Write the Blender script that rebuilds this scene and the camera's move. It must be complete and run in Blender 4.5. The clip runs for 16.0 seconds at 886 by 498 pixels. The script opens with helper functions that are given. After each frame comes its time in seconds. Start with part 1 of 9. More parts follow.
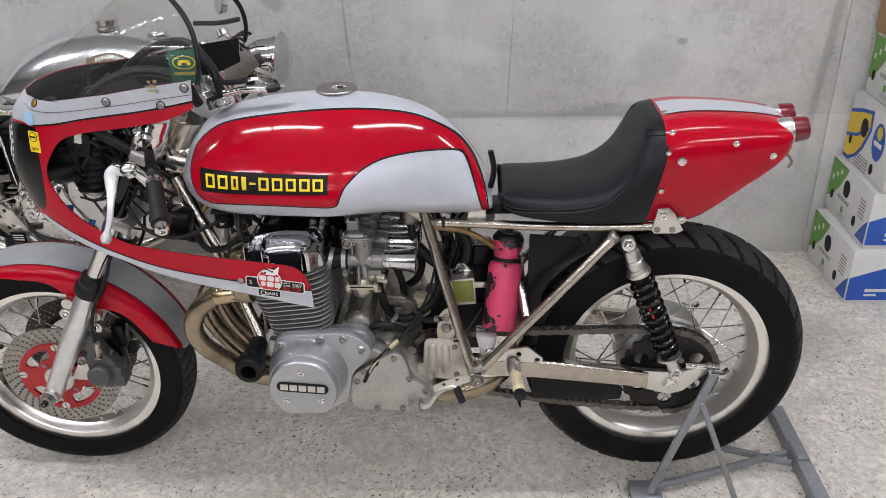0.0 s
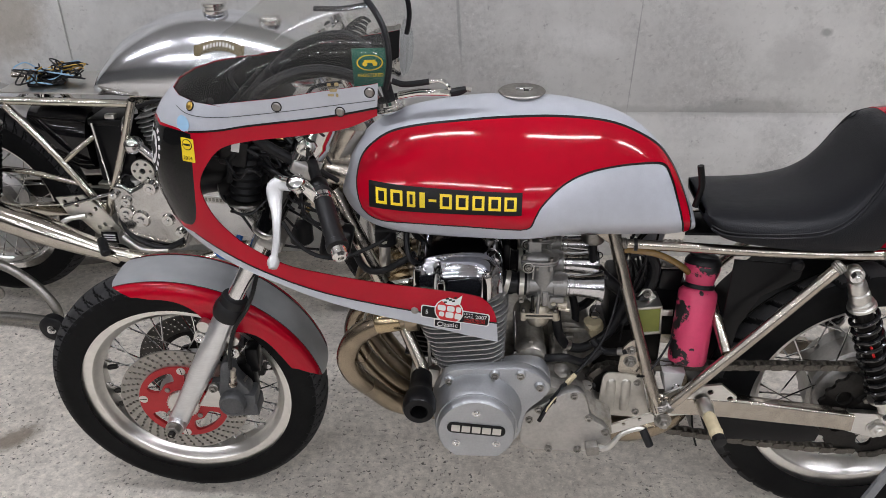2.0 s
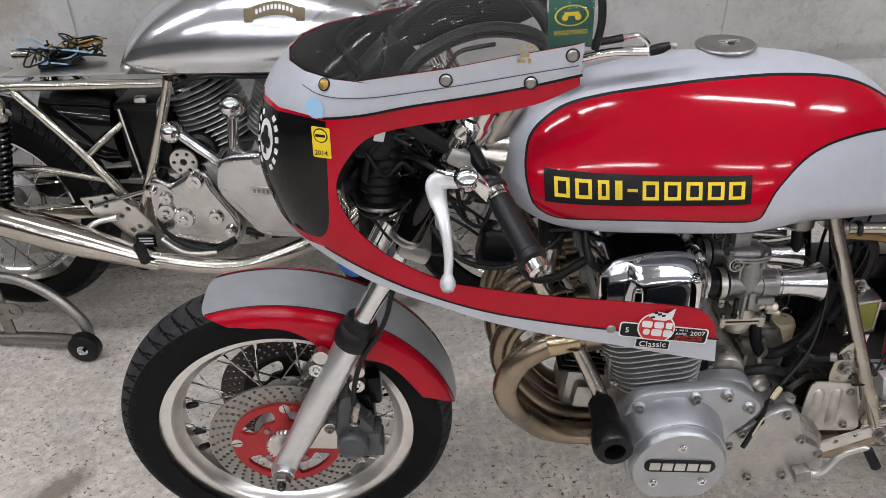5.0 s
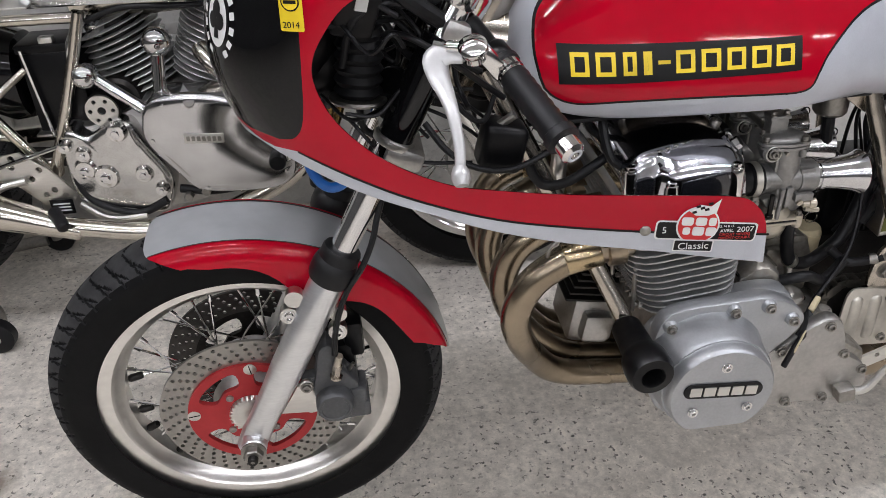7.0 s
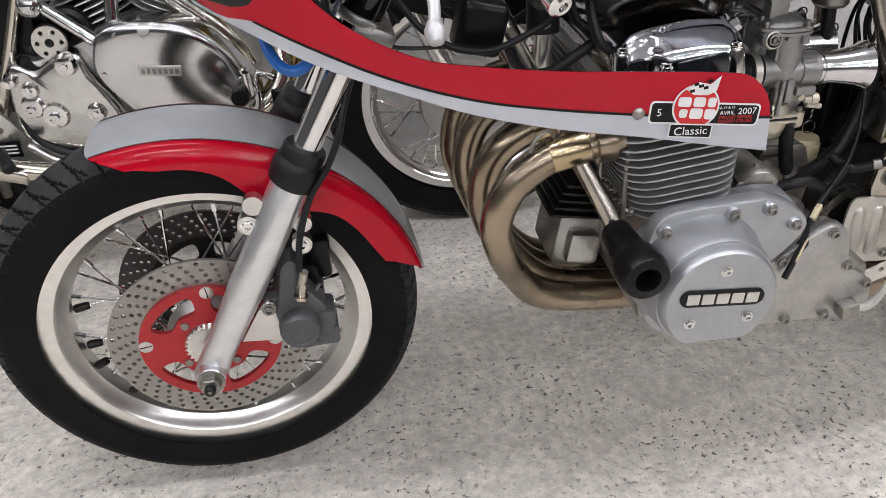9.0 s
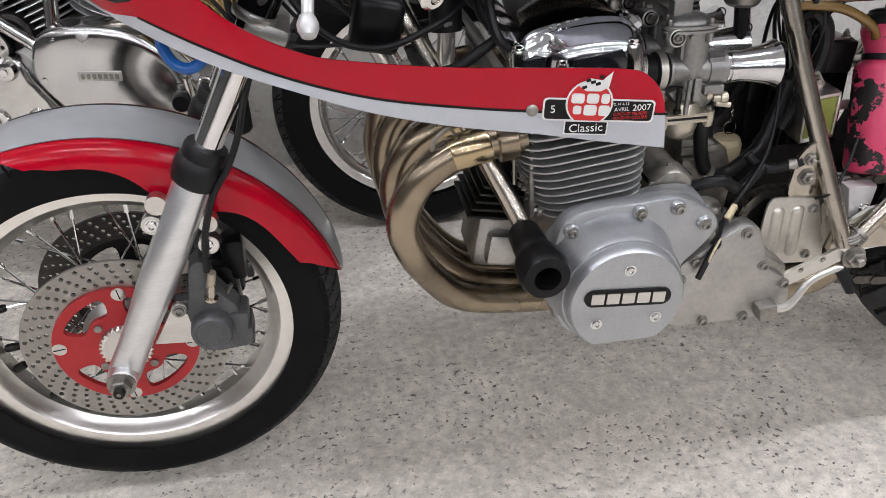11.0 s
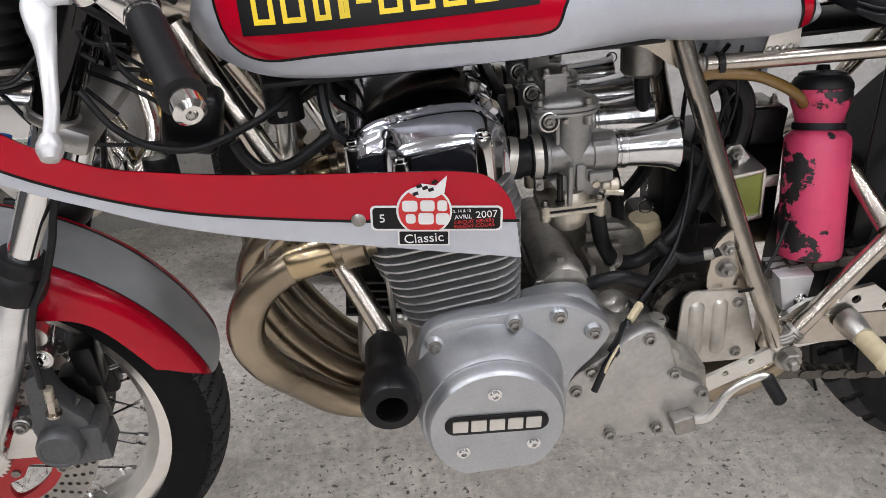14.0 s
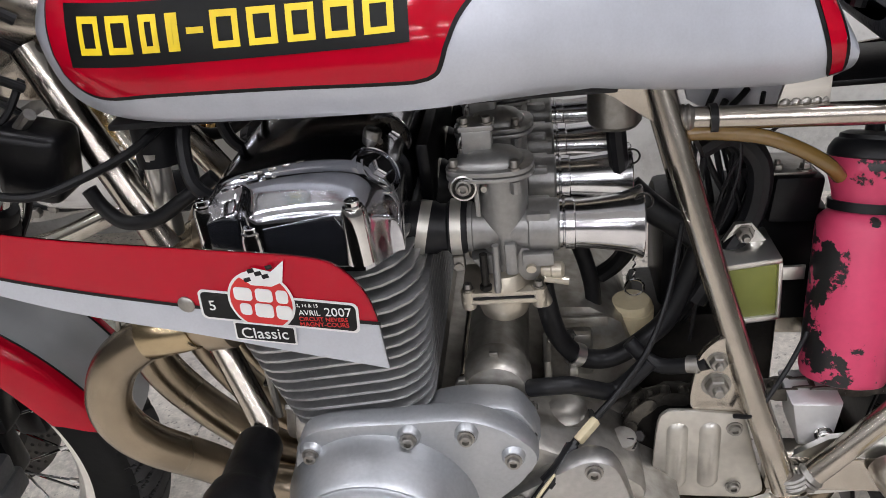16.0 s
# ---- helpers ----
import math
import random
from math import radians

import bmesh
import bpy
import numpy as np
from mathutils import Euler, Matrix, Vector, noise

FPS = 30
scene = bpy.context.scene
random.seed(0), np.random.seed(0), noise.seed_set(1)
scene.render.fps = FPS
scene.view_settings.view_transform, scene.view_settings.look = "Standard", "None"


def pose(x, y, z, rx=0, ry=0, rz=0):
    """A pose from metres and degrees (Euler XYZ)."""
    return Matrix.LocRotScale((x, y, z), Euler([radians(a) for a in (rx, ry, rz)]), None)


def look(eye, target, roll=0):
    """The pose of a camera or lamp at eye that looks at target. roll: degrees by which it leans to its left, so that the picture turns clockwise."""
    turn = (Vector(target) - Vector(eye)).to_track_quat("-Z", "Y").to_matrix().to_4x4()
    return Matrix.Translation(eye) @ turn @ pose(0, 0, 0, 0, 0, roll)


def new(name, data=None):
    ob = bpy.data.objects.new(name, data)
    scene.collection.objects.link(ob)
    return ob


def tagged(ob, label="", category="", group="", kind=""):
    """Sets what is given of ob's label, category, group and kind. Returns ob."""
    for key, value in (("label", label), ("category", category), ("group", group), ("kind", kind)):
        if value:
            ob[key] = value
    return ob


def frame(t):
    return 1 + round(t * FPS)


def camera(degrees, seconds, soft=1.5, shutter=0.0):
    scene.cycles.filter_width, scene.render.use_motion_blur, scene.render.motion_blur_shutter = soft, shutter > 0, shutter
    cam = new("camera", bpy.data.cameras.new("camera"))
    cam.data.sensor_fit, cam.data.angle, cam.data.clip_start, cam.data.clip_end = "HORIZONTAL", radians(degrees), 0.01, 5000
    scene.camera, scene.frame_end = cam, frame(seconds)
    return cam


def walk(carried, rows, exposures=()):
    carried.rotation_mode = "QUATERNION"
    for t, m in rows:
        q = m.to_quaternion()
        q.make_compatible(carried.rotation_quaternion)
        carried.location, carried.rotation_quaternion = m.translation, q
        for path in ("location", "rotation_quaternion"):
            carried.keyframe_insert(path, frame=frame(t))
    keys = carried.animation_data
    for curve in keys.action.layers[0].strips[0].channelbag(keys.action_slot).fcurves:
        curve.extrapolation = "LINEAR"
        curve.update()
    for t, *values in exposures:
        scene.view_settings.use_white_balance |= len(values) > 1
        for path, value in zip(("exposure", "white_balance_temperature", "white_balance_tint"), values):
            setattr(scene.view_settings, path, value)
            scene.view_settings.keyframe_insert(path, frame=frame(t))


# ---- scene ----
cam = camera(56.9, 16.0, 0.8)
PATH = [
    (0, (0.299, -1.62, 1.465), (0.205, 0.154, 0.546), -1.6),
    (0.5, (0.205, -1.572, 1.467), (0.099, 0.197, 0.541), -1.7),
    (1, (0.096, -1.518, 1.465), (-0.015, 0.244, 0.525), -1.6),
    (1.5, (0.002, -1.476, 1.464), (-0.107, 0.278, 0.511), -1.3),
    (2, (-0.051, -1.418, 1.458), (-0.167, 0.328, 0.49), -1.1),
    (2.5, (-0.065, -1.319, 1.448), (-0.269, 0.414, 0.471), -2.1),
    (3, (-0.125, -1.29, 1.437), (-0.396, 0.426, 0.445), -2.4),
    (5.5, (-0.438, -1.091, 1.34), (-0.386, 0.605, 0.281), -3.3),
    (6, (-0.459, -1.065, 1.292), (-0.352, 0.626, 0.229), -3.8),
    (6.5, (-0.481, -1.039, 1.236), (-0.342, 0.647, 0.17), -3.6),
    (7, (-0.504, -1.015, 1.179), (-0.34, 0.668, 0.111), -3.1),
    (7.5, (-0.515, -0.998, 1.124), (-0.324, 0.682, 0.055), -2.6),
    (8, (-0.514, -0.994, 1.081), (-0.307, 0.683, 0.011), -2.5),
    (10.5, (-0.447, -1.019, 0.99), (-0.212, 0.67, -0.054), -2.6),
    (11, (-0.395, -1.021, 0.998), (-0.167, 0.675, -0.038), -2.6),
    (11.5, (-0.343, -1.013, 0.998), (-0.138, 0.689, -0.033), -2.9),
    (12, (-0.301, -1.003, 1.004), (-0.12, 0.704, -0.023), -3.4),
    (12.5, (-0.24, -0.997, 1.004), (-0.089, 0.714, -0.021), -3.9),
    (13, (-0.187, -0.984, 1.014), (-0.068, 0.732, -0.006), -4.7),
    (13.5, (-0.166, -0.95, 1.013), (-0.077, 0.771, -0.003), -5.4),
    (14, (-0.147, -0.888, 1.018), (-0.047, 0.836, 0.009), -5.7),
    (14.5, (-0.105, -0.829, 1.0), (0.014, 0.895, -0.006), -6.5),
    (15, (-0.006, -0.775, 0.99), (0.016, 0.954, -0.015), -6.7),
    (15.5, (0.059, -0.738, 0.986), (-0.102, 0.989, -0.008), -7.2),
    (16, (0.085, -0.694, 0.979), (-0.177, 1.022, -0.014), -7.4),
]
walk(cam, [(t, look(eye, target, roll)) for t, eye, target, roll in PATH], [(0, -0.61), (1.5, -0.72), (3, -0.80), (5.5, -0.71), (7, -0.69), (8.2, -0.48), (10.3, -0.46), (12.5, -0.45), (14.5, -0.46), (16, -0.44)])

# ---- world, lamps, exposure ----
world = bpy.data.worlds.new("world")
scene.world = world
world.use_nodes = True
world.node_tree.nodes["Background"].inputs[0].default_value = (0.75, 0.8, 0.9, 1)
world.node_tree.nodes["Background"].inputs[1].default_value = 0.02
# rows of tube lamps under the ceiling: place in y, places in x, watts thrown down
# the last row is added, unseen, to brighten what polished parts reflect
LAMP_ROWS = [(-0.35, [-2.9, -1.05, 0.8, 2.65], 21), (-2.6, [-2.9, -1.05, 0.8, 2.65], 27), (-4.9, [-2.9, -1.05, 0.8, 2.65], 20), (-7.2, [-2.9, -1.05, 0.8, 2.65], 20)]
LAMP_TONE = (0.912, 0.918, 1.0)
CEILING = 2.55
for ly, lxs, watts in LAMP_ROWS:
    for lx in lxs:
        data = bpy.data.lights.new("tube_light", "AREA")
        data.shape, data.size, data.size_y, data.energy = "RECTANGLE", 1.3, 0.05, watts
        data.color = LAMP_TONE
        lamp = new("tube_light", data)
        lamp.matrix_world = pose(lx, ly, CEILING - 0.118, 0, 0, 0)

from mathutils.geometry import delaunay_2d_cdt

# ---- materials ----
def mat(name, col, rough=0.5, metal=0.0, bump=0.0, scale=60.0, vary=0.15, stain=None, coat=0.0, stretch=(1, 1, 1), spec=0.5, wear=0.5):
    """A surface with variation at two scales, fine relief and an uneven gloss."""
    m = bpy.data.materials.new(name)
    m.use_nodes = True
    nt = m.node_tree
    N, L = nt.nodes, nt.links
    b = N["Principled BSDF"]
    tc = N.new("ShaderNodeTexCoord")
    mp = N.new("ShaderNodeMapping")
    mp.inputs["Scale"].default_value = stretch
    L.new(tc.outputs["Object"], mp.inputs["Vector"])
    n1, n2 = N.new("ShaderNodeTexNoise"), N.new("ShaderNodeTexNoise")
    n1.inputs["Scale"].default_value, n1.inputs["Detail"].default_value = scale, 5
    n2.inputs["Scale"].default_value, n2.inputs["Detail"].default_value = scale / 9, 4
    for n in (n1, n2):
        L.new(mp.outputs[0], n.inputs["Vector"])
    add = N.new("ShaderNodeMath")
    add.operation = "ADD"
    L.new(n1.outputs[0], add.inputs[0])
    L.new(n2.outputs[0], add.inputs[1])
    ramp = N.new("ShaderNodeMapRange")
    ramp.inputs[1].default_value, ramp.inputs[2].default_value = 0.6, 1.4
    L.new(add.outputs[0], ramp.inputs[0])
    mix = N.new("ShaderNodeMix")
    mix.data_type = "RGBA"
    dark = stain or [c * (1 - vary) for c in col]
    mix.inputs[6].default_value, mix.inputs[7].default_value = (*dark, 1), (*[min(1, c * (1 + vary * (0 if stain else 0.6))) for c in col], 1)
    L.new(ramp.outputs[0], mix.inputs[0])
    L.new(mix.outputs[2], b.inputs["Base Color"])
    rr = N.new("ShaderNodeMapRange")
    rr.inputs[3].default_value, rr.inputs[4].default_value = rough * (1 + wear * 0.5), rough * (1 - wear * 0.4)
    L.new(n2.outputs[0], rr.inputs[0])
    L.new(rr.outputs[0], b.inputs["Roughness"])
    b.inputs["Metallic"].default_value = metal
    b.inputs["Specular IOR Level"].default_value = spec
    if coat:
        b.inputs["Coat Weight"].default_value, b.inputs["Coat Roughness"].default_value = coat, 0.03
    if bump:
        bp = N.new("ShaderNodeBump")
        bp.inputs["Strength"].default_value, bp.inputs["Distance"].default_value = bump, 0.002
        L.new(n1.outputs[0], bp.inputs["Height"])
        L.new(bp.outputs[0], b.inputs["Normal"])
    return m


RED = mat("red_paint", (0.42, 0.002, 0.016), 0.09, 0, 0, 40, 0.08, coat=0.24, spec=0.2, wear=0.3)
SILVER = mat("silver_paint", (0.508, 0.528, 0.570), 0.38, 0.22, 0.02, 500, 0.07, coat=0.25, wear=0.3)
BLACKP = mat("black_paint", (0.004, 0.004, 0.0045), 0.05, 0, 0, 40, 0.2, spec=0.42, wear=0.3)
PLATEB = mat("black_vinyl", (0.006, 0.006, 0.006), 0.4, 0, 0.05, 200, 0.2, spec=0.25)
YELLOW = mat("yellow_vinyl", (0.85, 0.62, 0.02), 0.4, 0, 0, 60, 0.06)
WHITE = mat("white_vinyl", (0.78, 0.78, 0.76), 0.45, 0, 0, 60, 0.06)
GREEN = mat("green_vinyl", (0.0, 0.10, 0.065), 0.45, 0, 0, 60, 0.1)
BLUEV = mat("light_blue_vinyl", (0.30, 0.50, 0.68), 0.5, 0, 0, 60, 0.1)
REDV = mat("red_vinyl", (0.62, 0.02, 0.02), 0.4, 0, 0, 60, 0.08)
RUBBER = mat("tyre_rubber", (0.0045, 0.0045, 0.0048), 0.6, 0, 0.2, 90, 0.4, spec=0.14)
# dusty crown, painted lighter also for the light it catches above the grooves
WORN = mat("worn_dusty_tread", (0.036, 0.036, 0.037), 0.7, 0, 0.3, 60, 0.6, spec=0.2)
FINM = mat("cast_fins", (0.47, 0.47, 0.47), 0.42, 0.85, 0.1, 140, 0.3)
OLDALU = mat("grimy_cast_aluminium", (0.56, 0.54, 0.50), 0.40, 0.85, 0.25, 70, 0.4, stain=(0.20, 0.18, 0.145))
BOWLM = mat("brassy_zinc_bowl", (0.55, 0.50, 0.41), 0.36, 0.8, 0.08, 120, 0.2)
TRUMP = mat("turned_aluminium", (0.72, 0.72, 0.73), 0.15, 1, 0.03, 90, 0.14)
CARB = mat("grey_zinc_casting", (0.30, 0.295, 0.285), 0.38, 0.75, 0.1, 160, 0.22)
BLACKR = mat("black_rubber", (0.008, 0.008, 0.009), 0.42, 0, 0.1, 120, 0.4, spec=0.3)
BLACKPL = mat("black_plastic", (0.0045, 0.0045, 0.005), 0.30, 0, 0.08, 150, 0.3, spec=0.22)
LEATHER = mat("black_vinyl_leather", (0.007, 0.0078, 0.0105), 0.36, 0, 0.4, 420, 0.25, spec=0.26)
CHROME = mat("chrome", (0.78, 0.78, 0.78), 0.07, 1, 0, 30, 0.06)
POLISH = mat("polished_aluminium", (0.80, 0.79, 0.77), 0.11, 1, 0.03, 120, 0.12)
NICKEL = mat("nickel_plated_tube", (0.50, 0.455, 0.395), 0.22, 1, 0.06, 45, 0.3)
ALU = mat("cast_aluminium", (0.48, 0.47, 0.45), 0.40, 1, 0.12, 160, 0.2)
ALUP = mat("silver_painted_case", (0.435, 0.448, 0.462), 0.38, 0.75, 0.06, 260, 0.12)
SATIN = mat("satin_aluminium", (0.70, 0.685, 0.65), 0.30, 1, 0.03, 40, 0.1, stretch=(1, 1, 6))
RIM = mat("brushed_rim", (0.86, 0.84, 0.80), 0.29, 1, 0.03, 80, 0.1)
STEEL = mat("dull_steel", (0.34, 0.325, 0.30), 0.4, 1, 0.08, 150, 0.3)
# oily steel; on the cylinder cores its near-black paints shade between fins
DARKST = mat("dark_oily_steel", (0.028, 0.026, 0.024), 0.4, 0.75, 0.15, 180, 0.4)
CHAINM = mat("oily_chain", (0.13, 0.12, 0.105), 0.34, 0.85, 0.1, 220, 0.4)
EXHAUST = mat("heat_tinted_steel", (0.34, 0.28, 0.205), 0.27, 1, 0.05, 22, 0.4)
GREYP = mat("grey_caliper", (0.085, 0.087, 0.09), 0.42, 0.2, 0.1, 200, 0.3)
DISC = mat("brake_disc_steel", (0.36, 0.345, 0.32), 0.38, 1, 0.04, 120, 0.14)
DISCRED = mat("red_anodised_carrier", (0.42, 0.022, 0.026), 0.38, 0.25, 0.03, 90, 0.12)
HOLE = mat("dark_hole", (0.01, 0.01, 0.01), 0.8, 0, 0, 60, 0.2)
SPRING = mat("black_spring_steel", (0.007, 0.007, 0.0075), 0.10, 0, 0.02, 60, 0.2, spec=0.6)
STANDM = mat("grey_painted_steel", (0.25, 0.26, 0.275), 0.5, 0.3, 0.12, 70, 0.3)
OLIVE = mat("olive_potting", (0.22, 0.24, 0.05), 0.4, 0, 0.03, 60, 0.12)
AMBER = mat("amber_hose", (0.17, 0.10, 0.025), 0.2, 0, 0.02, 60, 0.2, coat=0.5)
CREAM = mat("cream_rubber", (0.62, 0.53, 0.34), 0.55, 0, 0.1, 140, 0.15)
BLUEH = mat("blue_hose", (0.01, 0.10, 0.36), 0.3, 0, 0.03, 90, 0.2)
TANKALU = mat("polished_tank_aluminium", (0.84, 0.865, 0.91), 0.17, 1, 0.012, 14, 0.1)
GOLDF = mat("pale_gold_foil", (0.55, 0.43, 0.22), 0.35, 0.7, 0.05, 200, 0.3)
BRASS = mat("brass", (0.62, 0.40, 0.10), 0.3, 1, 0.05, 90, 0.2)
REDLENS = mat("red_tail_lens", (0.15, 0.003, 0.012), 0.08, 0, 0, 60, 0.2, coat=0.5)
LEVERM = mat("blasted_alloy", (0.58, 0.58, 0.575), 0.40, 0.5, 0.05, 200, 0.08)
COVERM = mat("polished_cover_alloy", (0.60, 0.61, 0.65), 0.10, 1, 0.03, 90, 0.2)
# near-black colour for the dark reflection in the cam cover's end
PANELM = mat("scuffed_gloss_black", (0.016, 0.017, 0.021), 0.16, 0.3, 0.12, 160, 0.4, spec=0.9, coat=0.6)
FORKM = mat("brushed_fork_alloy", (0.78, 0.785, 0.79), 0.30, 0.9, 0.04, 60, 0.12, stretch=(1, 1, 6))
GUARDM = mat("dull_pressed_steel", (0.60, 0.575, 0.52), 0.40, 0.85, 0.06, 90, 0.2)
GOLDST = mat("straw_tinted_steel", (0.48, 0.38, 0.235), 0.24, 1, 0.04, 30, 0.25)
# the tank's silver, dusty and darkened to dim the light from above
GUARDSIL = mat("dusty_silver_paint", (0.40, 0.415, 0.43), 0.30, 0.3, 0.03, 30, 0.16, coat=0.2)
FARDISC = mat("dull_dark_disc", (0.085, 0.08, 0.075), 0.45, 0.9, 0.05, 120, 0.2)
CASTPOL = mat("polished_casting", (0.66, 0.655, 0.64), 0.15, 1, 0.45, 34, 0.25)
PAD = mat("worn_bronze_badge", (0.16, 0.13, 0.075), 0.45, 0.6, 0.05, 200, 0.2)


def pink_bottle_mat():
    """Pink lacquer flaked off a black plastic bottle."""
    m = mat("flaked_pink_lacquer", (0.58, 0.05, 0.125), 0.42, 0, 0.05, 120, 0.1)
    N, L = m.node_tree.nodes, m.node_tree.links
    b = N["Principled BSDF"]
    src = b.inputs["Base Color"].links[0].from_socket
    tc = N.new("ShaderNodeTexCoord")
    big, small = N.new("ShaderNodeTexNoise"), N.new("ShaderNodeTexNoise")
    big.inputs["Scale"].default_value, big.inputs["Detail"].default_value = 17, 3
    small.inputs["Scale"].default_value, small.inputs["Detail"].default_value, small.inputs["Roughness"].default_value = 62, 6, 0.72
    L.new(tc.outputs["Object"], big.inputs["Vector"])
    L.new(tc.outputs["Object"], small.inputs["Vector"])
    mad = N.new("ShaderNodeMath")
    mad.operation = "MULTIPLY_ADD"
    mad.inputs[1].default_value = 0.55
    L.new(small.outputs[0], mad.inputs[0])
    L.new(big.outputs[0], mad.inputs[2])
    dist = N.new("ShaderNodeVectorMath")
    dist.operation = "DISTANCE"
    dist.inputs[1].default_value = (0.316, -0.107, 0.592)
    L.new(tc.outputs["Object"], dist.inputs[0])
    near = N.new("ShaderNodeMapRange")
    for i, v in enumerate((0.0, 0.050, 0.20, 0.0)):
        near.inputs[i + 1].default_value = v
    L.new(dist.outputs["Value"], near.inputs[0])
    add = N.new("ShaderNodeMath")
    L.new(mad.outputs[0], add.inputs[0])
    L.new(near.outputs[0], add.inputs[1])
    thr = N.new("ShaderNodeMapRange")
    thr.inputs[1].default_value, thr.inputs[2].default_value = 0.852, 0.862
    L.new(add.outputs[0], thr.inputs[0])
    mix = N.new("ShaderNodeMix")
    mix.data_type = "RGBA"
    mix.inputs[7].default_value = (0.012, 0.012, 0.012, 1)
    L.new(thr.outputs[0], mix.inputs[0])
    L.new(src, mix.inputs[6])
    L.new(mix.outputs[2], b.inputs["Base Color"])
    bp = N.new("ShaderNodeBump")
    bp.inputs["Strength"].default_value, bp.inputs["Distance"].default_value, bp.invert = 0.6, 0.001, True
    L.new(thr.outputs[0], bp.inputs["Height"])
    L.new(bp.outputs[0], b.inputs["Normal"])
    return m


PINK = pink_bottle_mat()


def concrete(name, col, dark, pits, speck, rough, blot, stains=(), grit=0.0, upright=False):
    """Cast or ground concrete: cloudy tone, fine grain, pits or dark aggregate specks."""
    m = bpy.data.materials.new(name)
    m.use_nodes = True
    N, L = m.node_tree.nodes, m.node_tree.links
    b = N["Principled BSDF"]
    tc = N.new("ShaderNodeTexCoord")

    def noise_(scale, detail, r=0.5):
        n = N.new("ShaderNodeTexNoise")
        n.inputs["Scale"].default_value, n.inputs["Detail"].default_value, n.inputs["Roughness"].default_value = scale, detail, r
        L.new(tc.outputs["Object"], n.inputs["Vector"])
        return n.outputs[0]

    def span(src, a, c, lo=0.0, hi=1.0):
        r = N.new("ShaderNodeMapRange")
        for i, v in enumerate((a, c, lo, hi)):
            r.inputs[i + 1].default_value = v
        L.new(src, r.inputs[0])
        return r.outputs[0]

    def blend(fac, a, c):
        x = N.new("ShaderNodeMix")
        x.data_type = "RGBA"
        L.new(fac, x.inputs[0])
        for sock, v in ((6, a), (7, c)):
            if isinstance(v, tuple):
                x.inputs[sock].default_value = (*v, 1)
            else:
                L.new(v, x.inputs[sock])
        return x.outputs[2]

    cloud = blend(span(noise_(blot, 6, 0.6), 0.3, 0.7), dark, col)
    mid = blend(span(noise_(14, 6, 0.7), 0.35, 0.75, 0, 0.45 if upright else 1), cloud, tuple(min(1, c * 1.16) for c in col))
    patch = span(noise_(2.7, 6, 0.72), 0.47, 0.60) if upright else None

    def rough_only(src):
        if not upright:
            return src
        k = N.new("ShaderNodeMath")
        k.operation = "MULTIPLY"
        L.new(src, k.inputs[0])
        L.new(patch, k.inputs[1])
        return k.outputs[0]

    if grit:
        mid = blend(rough_only(span(noise_(48, 7, 0.75), 0.62, 0.36, 0, grit)), mid, tuple(c * 0.62 for c in dark))
        mid = blend(rough_only(span(noise_(110 if not upright else 60, 4, 0.7), 0.58, 0.72, 0, grit)), mid, tuple(min(1, c * 1.25) for c in col))
    if upright:
        mid = blend(span(noise_(26, 3, 0.6), 0.69, 0.73, 0, 0.6), mid, tuple(c * 0.45 for c in dark))
        mid = blend(span(noise_(1.3, 4, 0.6), 0.40, 0.66, 0, 0.35), mid, tuple(c * 0.72 for c in dark))
    grain = span(noise_(speck, 2, 0.55), 0.60, 0.66)
    area = span(noise_(5, 5, 0.75), 0.40, 0.58)
    mul = N.new("ShaderNodeMath")
    mul.operation = "MULTIPLY"
    L.new(grain, mul.inputs[0])
    L.new(area, mul.inputs[1])
    pit = span(mul.outputs[0], 0, 1, 0, pits)
    out = blend(pit, mid, tuple(c * 0.22 for c in dark))
    for (sx, sy), (rx, ry), turn, tone, amount in stains:
        mp = N.new("ShaderNodeMapping")
        mp.vector_type = "TEXTURE"
        mp.inputs["Location"].default_value, mp.inputs["Rotation"].default_value, mp.inputs["Scale"].default_value = ((sx, 0, sy), (0, radians(turn), 0), (rx, 10, ry)) if upright else ((sx, sy, 0), (0, 0, radians(turn)), (rx, ry, 10))
        L.new(tc.outputs["Object"], mp.inputs["Vector"])
        ln = N.new("ShaderNodeVectorMath")
        ln.operation = "LENGTH"
        L.new(mp.outputs[0], ln.inputs[0])
        wob = N.new("ShaderNodeMath")
        wob.operation = "MULTIPLY_ADD"
        wob.inputs[1].default_value = 0.9
        L.new(noise_(28, 4, 0.7), wob.inputs[0])
        L.new(ln.outputs["Value"], wob.inputs[2])
        out = blend(span(wob.outputs[0], 1.55, 0.95, 0, amount), out, tone)
    L.new(out, b.inputs["Base Color"])
    L.new(span(noise_(9, 4), 0.2, 0.8, rough * 1.15, rough * 0.8), b.inputs["Roughness"])
    bp = N.new("ShaderNodeBump")
    bp.inputs["Strength"].default_value, bp.inputs["Distance"].default_value = 0.35, 0.003
    sub = N.new("ShaderNodeMath")
    sub.operation = "SUBTRACT"
    L.new(noise_(30, 6, 0.7), sub.inputs[0])
    L.new(pit, sub.inputs[1])
    L.new(sub.outputs[0], bp.inputs["Height"])
    L.new(bp.outputs[0], b.inputs["Normal"])
    return m


